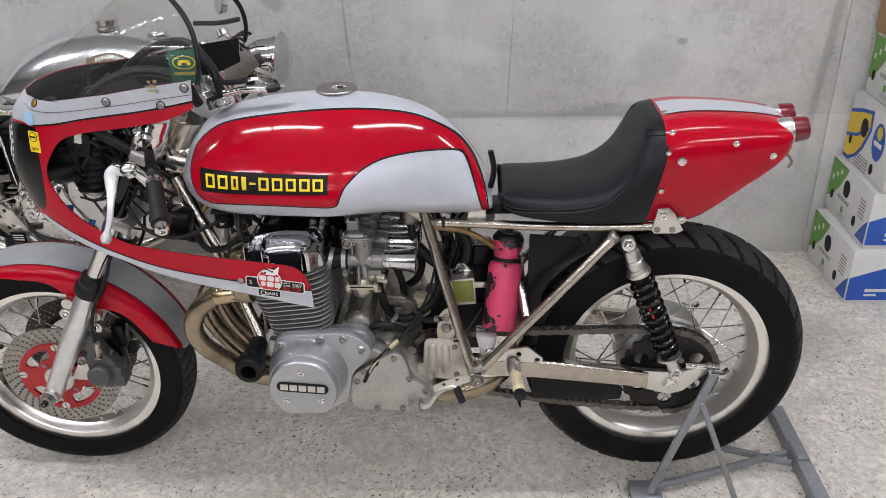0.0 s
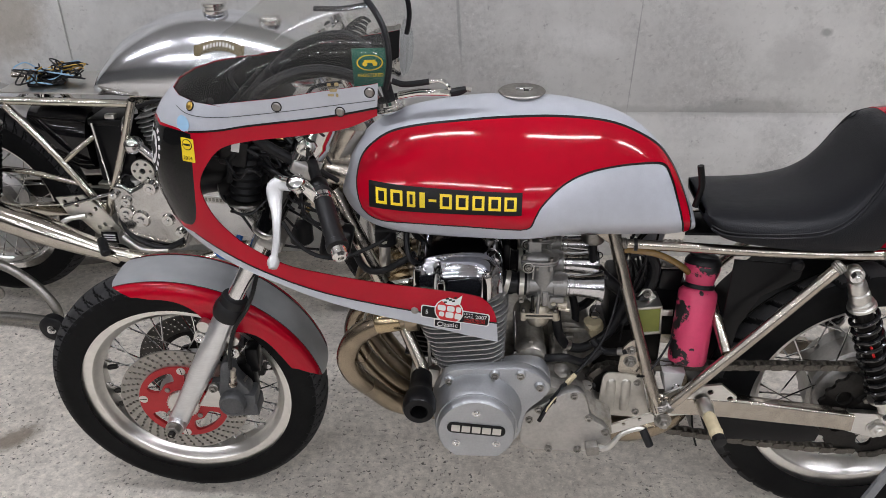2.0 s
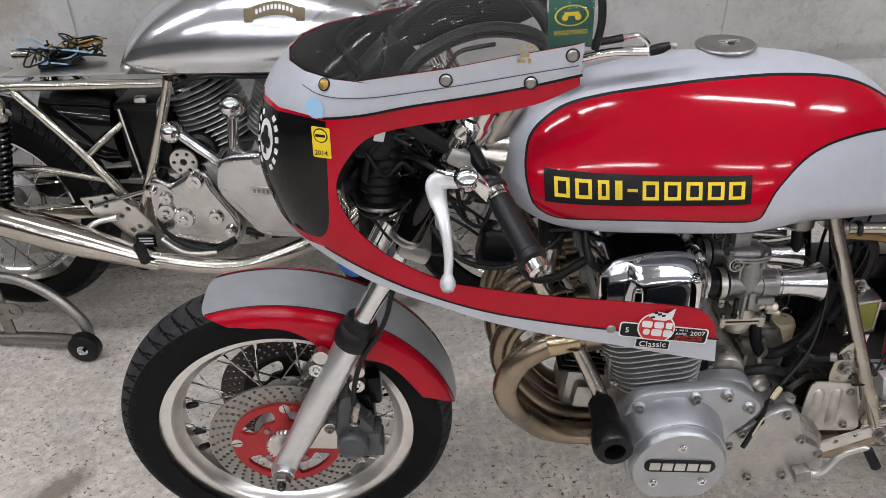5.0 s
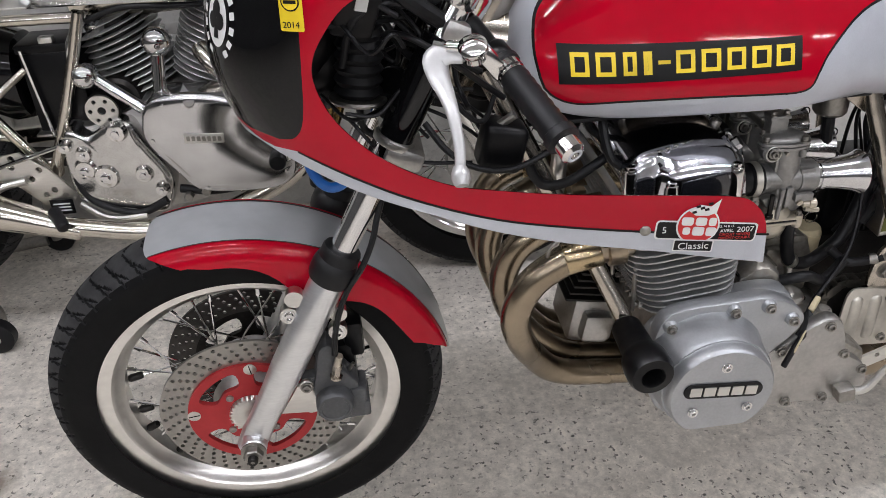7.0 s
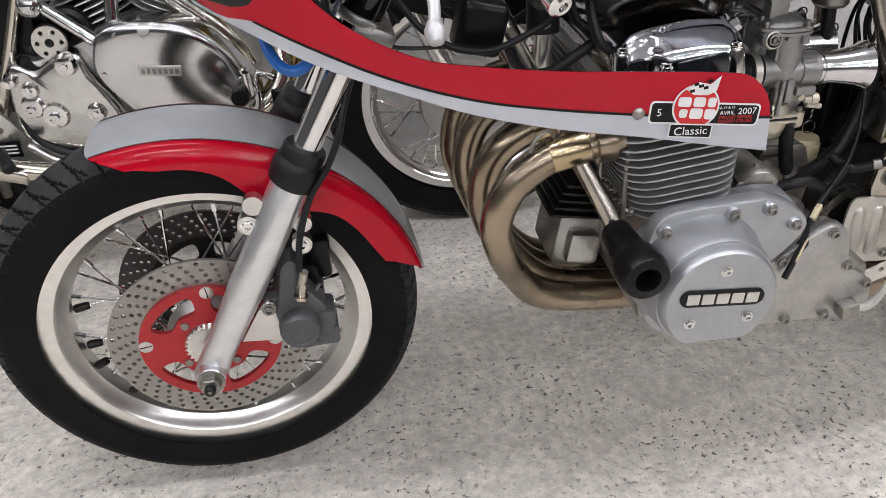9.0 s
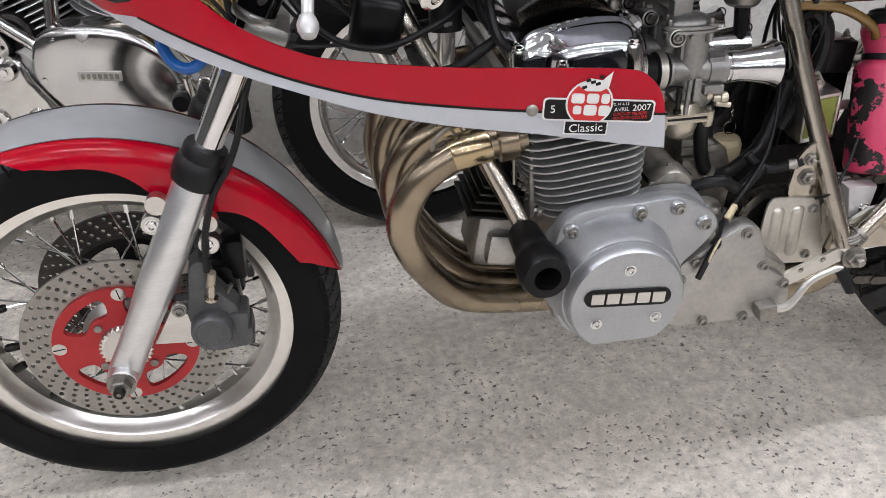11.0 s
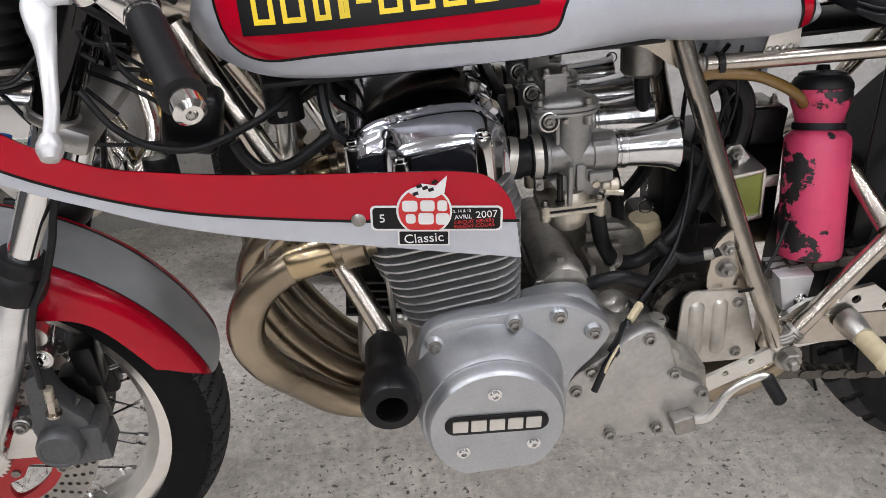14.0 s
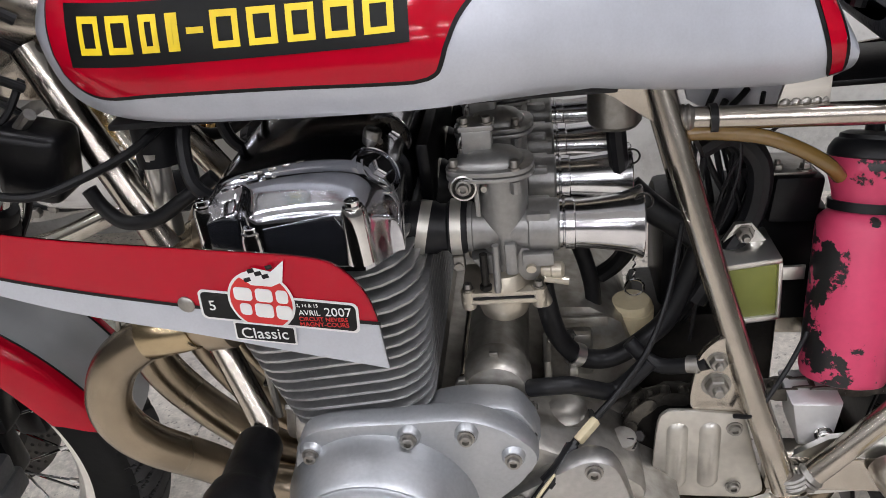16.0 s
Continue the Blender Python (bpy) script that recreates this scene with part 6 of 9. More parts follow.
# carburettors with velocity stacks
for i, y in enumerate((-0.093, -0.006, 0.072, 0.155)):
    c = Vector((0.048, y, 0.651))

    def at(dx, dy, dz):
        return c + Vector((dx, dy, dz))

    AX = (1, 0, -0.03)
    carb = part("carburettor", join(
        lathe([(0.010, -0.040), (0.0145, -0.034), (0.0195, -0.014), (0.0205, 0.012), (0.0210, 0.044), (0.0225, 0.048), (0.0225, 0.052)], 32, Matrix.Translation(c)),
        lathe([(0.0190, -0.040), (0.0200, -0.034), (0.0200, -0.031), (0.0212, -0.0305), (0.0212, -0.027), (0.0200, -0.026), (0.0190, -0.012), (0.0200, 0.012), (0.0205, 0.019), (0.0222, 0.020), (0.0222, 0.043), (0.0205, 0.045)], 32, to(AX, c)),
        slab([(c.x - 0.030, c.z - 0.024), (c.x - 0.014, c.z - 0.046), (c.x + 0.022, c.z - 0.048), (c.x + 0.034, c.z - 0.034), (c.x + 0.036, c.z - 0.018), (c.x + 0.010, c.z - 0.012)], y - 0.015, y + 0.015, 0.004),
        block((0.020, 0.014, 0.020), Matrix.Translation(at(-0.022, -0.004, 0.044)), 0.004),
        block((0.010, 0.010, 0.030), Matrix.Translation(at(0.004, -0.019, -0.020)), 0.002)), CARB, bike, "grey cast carburettor")
    part("lever_boss", lathe([(0.0115, -0.004), (0.0125, 0.0), (0.0125, 0.010), (0.010, 0.013)], 18, to((0, -1, 0.1), at(-0.029, -0.008, 0.046))), CARB, carb)
    part("air_jet_block", block((0.026, 0.010, 0.012), Matrix.Translation(at(0.026, -0.019, -0.022)), 0.002), CARB, carb)
    part("fuel_inlet", lathe([(0.0050, 0), (0.0060, 0.002), (0.0060, 0.008), (0.0072, 0.009), (0.0072, 0.017), (0.0045, 0.019)], 14, to((1, -0.1, 0), at(0.028, -0.018, -0.034))), BOWLM, carb)
    wing = [tuple(p) for p in smoothline([(-0.043, -0.010), (-0.036, 0.008), (-0.004, 0.0235), (0.020, 0.018), (0.0275, 0.0), (0.020, -0.020), (-0.004, -0.0255), (-0.034, -0.020)], 4, True)]
    for k, (z0, z1) in enumerate(((0.0505, 0.0545), (0.0555, 0.0600))):
        lid = part("carburettor_lid", slab(wing, 0, z1 - z0, 0.001), CARB, carb)
        lid.matrix_basis = Matrix.Translation(at(0, 0, z0)) @ Matrix.Rotation(radians(90), 4, "X") @ Matrix.Scale(-1, 4, (0, 0, 1))
    part("carburettor_cap", join(
        loft([[(c.x - 0.006 + (px + 0.004) * k, y + py * k, c.z + 0.060 + h) for px, py in wing] for k, h in ((0.80, 0.0), (0.78, 0.003), (0.62, 0.0075), (0.36, 0.0105), (0.10, 0.0115))]),
        block((0.024, 0.020, 0.022), Matrix.Translation(at(-0.017, 0.006, 0.076)), 0.002), block((0.028, 0.022, 0.005), Matrix.Translation(at(-0.017, 0.006, 0.089)), 0.0015)), CARB, carb)
    for dx, dy in ((-0.036, -0.012), (0.012, -0.0205), (-0.030, 0.010)):
        bolt(carb, at(dx, dy, 0.060), (0, 0, 1), 0.0036, 0.008, STEEL, socket=False)
        part("bolt_foot", rod(at(dx, dy, 0.0505), at(dx, dy, 0.040), 0.0046, 10), CARB, carb)
    for dx in (-0.026, -0.008):
        bolt(carb, at(dx, 0.000, 0.0915), (0, 0, 1), 0.0036, 0.006, STEEL, socket=False)
    bolt(carb, at(-0.029, -0.022, 0.0475), (0, -1, 0.1), 0.0048, 0.007, STEEL)
    part("lever_spring", lathe([(0.0098, 0.0), (0.0106, 0.0012), (0.0106, 0.0028), (0.0092, 0.0032), (0.0084, 0.0020), (0.0084, 0.0)], 28, to((0, -1, 0.1), at(-0.029, -0.0205, 0.0473)), closed=True), SATIN, carb)
    part("shaft_face", lathe([(0.0086, 0.0), (0.0086, 0.0008), (0, 0.0008)], 20, to((0, -1, 0.1), at(-0.029, -0.0205, 0.0473))), DARKST, carb)
    part("stop_screw", rod(at(-0.0125, -0.0225, 0.0480), at(-0.0125, -0.0285, 0.0480), 0.0026, 10), STEEL, carb)
    part("body_rib", block((0.004, 0.006, 0.030), Matrix.Translation(at(-0.0195, -0.0165, 0.034)), 0.001), CARB, carb)
    part("bell_flange", block((0.020, 0.036, 0.028), Matrix.Translation(at(0.028, 0.0, 0.004)), 0.002), CARB, carb)
    bowl = part("float_bowl", join(block((0.070, 0.050, 0.0055), Matrix.Translation(at(-0.005, 0, -0.0605)), 0.002),
                                   lathe([(0.0245, -0.062), (0.0240, -0.072), (0.0205, -0.083), (0.012, -0.0895), (0, -0.091)], 32, Matrix.Translation(at(-0.006, 0, 0)))), BOWLM, carb, "brassy float bowl")
    part("bowl_top", join(block((0.070, 0.050, 0.005), Matrix.Translation(at(-0.005, 0, -0.0530)), 0.002),
                          lathe([(0.0225, 0.0), (0.0220, 0.004), (0.0175, 0.0125), (0.008, 0.0165), (0, 0.017)], 28, Matrix.Translation(at(-0.004, -0.004, -0.0515)))), BOWLM, carb, "brassy bowl top flange")
    part("bowl_gasket", block((0.068, 0.0485, 0.0022), Matrix.Translation(at(-0.005, 0, -0.0567)), 0.0004), BLACKR, bowl)
    for dx in (-0.035, 0.025):
        bolt(bowl, at(dx, -0.019, -0.0500), (0, 0, 1), 0.0036, 0.006, STEEL)
        part("screw_lug", lathe([(0.0058, -0.068), (0.0066, -0.064), (0.0066, -0.050)], 14, Matrix.Translation(at(dx, -0.019, 0))), BOWLM, bowl)
    part("jet_post", join(rod(at(-0.019, -0.022, -0.049), at(-0.019, -0.022, -0.014), 0.0034, 10), lathe([(0.0052, 0), (0.0052, 0.004), (0.0034, 0.005)], 10, Matrix.Translation(at(-0.019, -0.022, -0.048)))), DARKST, carb)
    part("jet_post", rod(at(-0.009, -0.024, -0.050), at(-0.008, -0.026, -0.004), 0.0032, 12), CARB, carb)
    part("air_screw", join(rod(at(0.020, -0.026, -0.029), at(0.020, -0.018, -0.027), 0.0042, 12), rod(at(0.030, -0.022, -0.040), at(0.050, -0.022, -0.044), 0.0036, 10)), BOWLM, carb)
    part("fuel_spigot", tube([at(0.022, -0.012, -0.050), at(0.026, -0.014, -0.058), at(0.030, -0.010, -0.072)], 0.0062, 12), BOWLM, carb)
    part("intake_trumpet", lathe([(0.0185, 0.043), (0.0205, 0.0445), (0.0205, 0.047), (0.0192, 0.048), (0.0192, 0.0485), (0.0213, 0.0495), (0.0213, 0.0565), (0.0200, 0.0575), (0.0200, 0.059), (0.0218, 0.078), (0.0246, 0.096), (0.0275, 0.105), (0.0298, 0.1090), (0.0305, 0.1108), (0.0298, 0.1118), (0.0280, 0.1105), (0.0255, 0.105), (0.0225, 0.092), (0.0188, 0.062), (0.017, 0.03), (0, 0.03)], 56, to(AX, c)), TRUMP, carb, "polished aluminium intake trumpet")
    part("intake_rubber", lathe([(0.0205, -0.086), (0.0225, -0.080), (0.0225, -0.058), (0.0200, -0.054), (0.0200, -0.048), (0.0228, -0.046), (0.0228, -0.034), (0.0205, -0.030)], 28, to(AX, c)), BLACKR, carb, "black rubber intake stub")
    for d, r, tilt in ((-0.040, 0.0230, 0.03), (-0.069, 0.0228, 0.24)):
        part("hose_clamp", lathe([(r, -0.0045), (r + 0.0012, -0.0045), (r + 0.0012, 0.0045), (r, 0.0045)], 32, to((1, 0, -tilt), c + Vector(AX).normalized() * d), closed=True), GUARDM, carb)
    part("clamp_screw", join(block((0.010, 0.010, 0.014), Matrix.Translation(at(-0.040, -0.014, -0.0245)), 0.002), rod(at(-0.040, -0.022, -0.026), at(-0.040, -0.008, -0.026), 0.0036, 10)), STEEL, carb)
    part("tickler_ring", tube([at(0.112 + 0.007 * math.cos(k * 0.7), -0.010, 0.020 + 0.007 * math.sin(k * 0.7)) for k in range(9)], 0.0010, 6, 3, True), DARKST, carb)
part("throttle_rail", rod((0.026, -0.10, 0.716), (0.026, 0.16, 0.716), 0.005, 10), STEEL, bike)
part("fuel_bowl", lathe([(0.02, -0.03), (0.023, -0.026), (0.023, 0.012), (0.019, 0.016), (0, 0.016)], 24, Matrix.Translation((0.145, -0.02, 0.735))), STEEL, bike)
part("fuel_hose", tube([(0.145, -0.02, 0.71), (0.15, -0.02, 0.66), (0.165, -0.01, 0.60), (0.15, 0.02, 0.54), (0.11, 0.04, 0.50)], 0.009, 10), BLACKR, bike)

# exhaust headers
PORTS = (-0.142, -0.055, 0.05, 0.135)
for i, y in enumerate(PORTS):
    dx, dz = -0.004 * i, -0.008 * i
    ye = (-0.05, -0.005, 0.04, 0.085)[i]
    path = [(-0.175, y, 0.608), (-0.225, y - 0.006, 0.602), (-0.262 + dx, y - 0.008, 0.593), (-0.305 + dx, y - 0.006, 0.560), (-0.326 + dx, -0.146, 0.510), (-0.316, -0.130, 0.455), (-0.287, -0.090, 0.388), (-0.250, -0.066, 0.336), (-0.19, -0.055, 0.312), (-0.06, -0.05, 0.300), (0.10, -0.04, 0.302)]
    if i:
        path[4:] = [(-0.322 + dx, y * 0.95, 0.505 + dz), (-0.300, lerp(y, ye, 0.5), 0.42 + dz), (-0.235, lerp(y, ye, 0.8), 0.340 + dz), (-0.16, ye, 0.302), (-0.06, ye, 0.296), (0.10, ye * 0.8, 0.305)]
    pipe = part("exhaust_header", tube(path, 0.0205, 24, 7), EXHAUST, bike, "heat-tinted bare steel exhaust pipe")
    part("flange_collar", lathe([(0.0205, -0.012), (0.027, -0.010), (0.027, 0.012), (0.0205, 0.014)], 24, to((-1, 0, -0.12), (-0.195, y - 0.003, 0.606))), EXHAUST, pipe)
    part("joint_sleeve", lathe([(0.0208, -0.024), (0.0222, -0.022), (0.0222, 0.022), (0.0208, 0.024)], 24, to((-0.95, 0, -0.22), (-0.240, y - 0.007, 0.599))), GOLDST, pipe)
part("spring_hook", tube([(-0.258, -0.15, 0.619), (-0.266, -0.152, 0.628), (-0.281, -0.152, 0.617), (-0.286, -0.152, 0.602)], 0.0025, 6), STEEL, bike)
part("collector", tube([(0.06, -0.02, 0.305), (0.16, -0.07, 0.305), (0.24, -0.10, 0.315), (0.31, -0.09, 0.335), (0.36, -0.03, 0.345), (0.42, 0.08, 0.35)], [0.045, 0.036, 0.03, 0.028, 0.028, 0.028], 20), EXHAUST, bike)

# oil cooler in front, coils, wires and hoses
filt = part("oil_filter_housing", join(block((0.075, 0.10, 0.085), Matrix.Translation((-0.178, 0.02, 0.392)) @ Matrix.Rotation(radians(10), 4, "Y"), 0.010), block((0.045, 0.03, 0.05), Matrix.Translation((-0.178, -0.035, 0.388)) @ Matrix.Rotation(radians(10), 4, "Y"), 0.008)), ALU, bike, "cast oil filter housing")
for i in range(5):
    part("cooling_rib", block((0.092 - 0.006 * i, 0.115, 0.0045), Matrix.Translation((-0.181 + 0.003 * i, 0.02, 0.436 + 0.0115 * i)) @ Matrix.Rotation(radians(10), 4, "Y"), 0.0015), DARKST, filt)
part("rib_core", block((0.06, 0.09, 0.06), Matrix.Translation((-0.168, 0.02, 0.455)), 0.006), DARKST, filt)
for i in range(7):
    part("stud_nut", lathe([(0.007, 0), (0.007, 0.007), (0.004, 0.008), (0.004, 0.014), (0, 0.014)], 6, to((-1, 0, 0.2), (-0.148, -0.14 + 0.018 * i, 0.50 + 0.004 * (i % 2)))), STEEL, filt)
for s in (-1, 1):
    coil = part("ignition_coil", block((0.056, 0.048, 0.062), pose(-0.335, s * 0.098, 0.742, 0, 14, 0), 0.010, 3), BLACKPL, bike, "black ignition coil")
    part("coil_bolt", rod((-0.340, s * 0.105, 0.770), (-0.320, s * 0.110, 0.785), 0.0055, 10), STEEL, coil)
    part("hose", tube([(-0.300, s * 0.10, 0.712), (-0.293, s * 0.10, 0.694), (-0.278, s * 0.10, 0.679), (-0.250, s * 0.10, 0.680), (-0.218, s * 0.10, 0.698), (-0.190, s * 0.095, 0.714)], 0.0066, 12), BLACKR, bike, "black rubber hose")

# ---- behind the engine ----
SPL = [tuple(p) for p in smoothline([(0.172, 0.452), (0.178, 0.464), (0.190, 0.467), (0.235, 0.462), (0.248, 0.456), (0.258, 0.420), (0.270, 0.372), (0.266, 0.360), (0.250, 0.357), (0.190, 0.361), (0.174, 0.366), (0.169, 0.378), (0.169, 0.41)], 3, True)]
guardp = part("sprocket_guard", slab(SPL, -0.121, -0.116, 0.0015), GUARDM, bike, "pressed bare metal sprocket guard")
for x in (0.190, 0.219):
    part("pressed_rib", loft([[(x + px * k, -0.1205 - h, 0.412 + pz * (1 - (1 - k) * 0.25)) for px, pz in rounded(0.020, 0.082, 0.010, 6)] for k, h in ((1.0, 0.0), (0.86, 0.0020), (0.6, 0.0038), (0.25, 0.0046))]), GUARDM, guardp)
for x, z in ((0.240, 0.445), (0.243, 0.372)):
    bolt(guardp, (x, -0.121, z), (0, -1, 0), 0.0055, 0.005, STEEL)
lugp = part("frame_lug", slab(smooth_ring([(0.205, 0.462), (0.203, 0.505), (0.210, 0.530), (0.230, 0.545), (0.245, 0.52), (0.262, 0.46)], 4), -0.118, -0.110, 0.002), NICKEL, bike)
hexnut(lugp, (0.222, -0.118, 0.494), (0, -1, 0), 0.010, 0.009, STEEL)
hexnut(lugp, (0.222, -0.118, 0.520), (0, -1, 0), 0.0075, 0.007, STEEL)
hexnut(bike, (0.289, -0.162, 0.385), (0, -1, 0), 0.013, 0.012, STEEL, "pivot_nut")
PEGP = [(0.27, 0.370), (0.285, 0.42), (0.318, 0.442), (0.40, 0.453), (0.432, 0.425), (0.430, 0.395), (0.41, 0.388), (0.35, 0.378)]
part("footrest_plate", slab(PEGP, -0.134, -0.128, 0.0015, [ring_of(x, z, 0.006, 12) for x, z in ((0.33, 0.425), (0.42, 0.42), (0.415, 0.40), (0.38, 0.435))]), SATIN, bike, "aluminium footrest plate", smooth=30)
fr = part("footrest", lathe([(0.012, 0), (0.012, 0.022), (0.009, 0.026), (0.010, 0.03), (0.0125, 0.034), (0.0125, 0.07), (0.0135, 0.072), (0.0125, 0.075), (0.0125, 0.085)], 20, to((0.12, -1, -0.12), (0.368, -0.142, 0.412))), CREAM, bike, "cream rubber footrest")
part("peg_end", lathe([(0.0125, 0.085), (0.012, 0.098), (0, 0.099)], 20, to((0.12, -1, -0.12), (0.368, -0.142, 0.412))), BLACKR, fr)
part("peg_boss", lathe([(0.016, -0.004), (0.016, 0.012), (0.013, 0.03)], 20, to((0.12, -1, -0.12), (0.368, -0.142, 0.412))), SATIN, fr)
gl = part("gear_lever", tube([(0.152, -0.185, 0.338), (0.18, -0.197, 0.343), (0.205, -0.197, 0.378), (0.235, -0.20, 0.396), (0.248, -0.202, 0.393)], [0.007, 0.006, 0.005, 0.005, 0.005], 10), SATIN, bike)
part("lever_rubber", rod((0.243, -0.20, 0.396), (0.258, -0.215, 0.366), 0.008, 12, bev=0.002), BLACKR, gl)
part("lever_clamp", block((0.026, 0.022, 0.024), pose(0.152, -0.193, 0.338, 0, -10, 0), 0.004), STEEL, gl)
part("shift_linkage", slab([(0.17, 0.36), (0.265, 0.40), (0.285, 0.385), (0.19, 0.345)], -0.160, -0.155, 0.001, [ring_of(0.215, 0.372, 0.004, 10), ring_of(0.245, 0.385, 0.004, 10)]), SATIN, bike)
# drive chain, sprockets
def chain_run(pts, parent):
    line = [Vector(p) for p in pts]
    for a, b in zip(line, line[1:]):
        d = (b - a).normalized()
        m = Matrix.Translation((a + b) / 2) @ Vector(d).to_track_quat("X", "Z").to_matrix().to_4x4()
        ring_ = [(x, z) for x, z in rounded((b - a).length + 0.010, 0.0135, 0.0067, 3)]
        k = line.index(a) % 2
        bm = join(*[slab(ring_, s * (0.0085 if k else 0.0062) - 0.001, s * (0.0085 if k else 0.0062) + 0.001, 0) for s in (-1, 1)], lathe([(0.005, -0.0075), (0.005, 0.0075)], 8, Matrix.Translation((-(b - a).length / 2, 0, 0)) @ AXIS_Y))
        bm.transform(m)
        part("chain_link", bm, CHAINM, parent)


CY, P = -0.092, 0.0159
top = [(x, CY, 0.462 + 0.012 * math.sin((x - 0.2) * 3)) for x in np.arange(0.20, 0.70, P)]
arc = [(RA[0] + 0.108 * math.cos(a), CY, RA[2] + 0.108 * math.sin(a)) for a in np.arange(radians(88), radians(-92), -P / 0.108)]
low = [(x, CY, 0.262 + 0.33 * max(0, (0.70 - x)) ** 1.6 * 0.6) for x in np.arange(0.70, 0.20, -P)]
front_arc = [(0.19 + 0.042 * math.cos(a), CY, 0.418 + 0.046 * math.sin(a)) for a in np.arange(radians(265), radians(85), -P / 0.044)]
part("chain_tensioner", block((0.02, 0.02, 0.03), Matrix.Translation((0.33, CY, 0.33)), 0.004), BLACKPL, bike)
chain_run(top + arc, bike)
chain_run(low[:-1] + front_arc + [top[0]], bike)
teeth = []
for i in range(96):
    a = 2 * math.pi * i / 96
    teeth.append(((0.104 + 0.0055 * (i % 4 in (0, 1))) * math.cos(a), (0.104 + 0.0055 * (i % 4 in (0, 1))) * math.sin(a)))
part("rear_sprocket", slab(teeth, CY - 0.004, CY + 0.004, 0, [ring_of(0.070 * math.cos(a), 0.070 * math.sin(a), 0.0165, 16) for a in [radians(30 + 60 * i) for i in range(6)]] + [ring_of(0, 0, 0.03, 24)]), DARKST, rear_wheel, "oily dark steel sprocket", smooth=30)
part("sprocket_carrier", lathe([(0.02, 0.11), (0.048, 0.108), (0.052, 0.10), (0.055, 0.06), (0.05, 0.055)], 32, AXIS_Y), DARKST, rear_wheel)
for i in range(6):
    a = radians(60 * i)
    hexnut(rear_wheel, (0.046 * math.cos(a), CY - 0.012, 0.046 * math.sin(a)), (0, -1, 0), 0.007, 0.007, STEEL, stud=False)
part("drum_rim", lathe([(0.100, -0.03), (0.106, -0.02), (0.106, 0.03), (0.10, 0.035), (0.08, 0.036)], 48, AXIS_Y), ALU, rear_wheel)
front_sp = [((0.038 + 0.005 * (i % 4 in (0, 1))) * math.cos(2 * math.pi * i / 60) + 0.19, (0.038 + 0.005 * (i % 4 in (0, 1))) * math.sin(2 * math.pi * i / 60) + 0.418) for i in range(60)]
part("front_sprocket", slab(front_sp, CY - 0.004, CY + 0.004, 0), DARKST, bike)
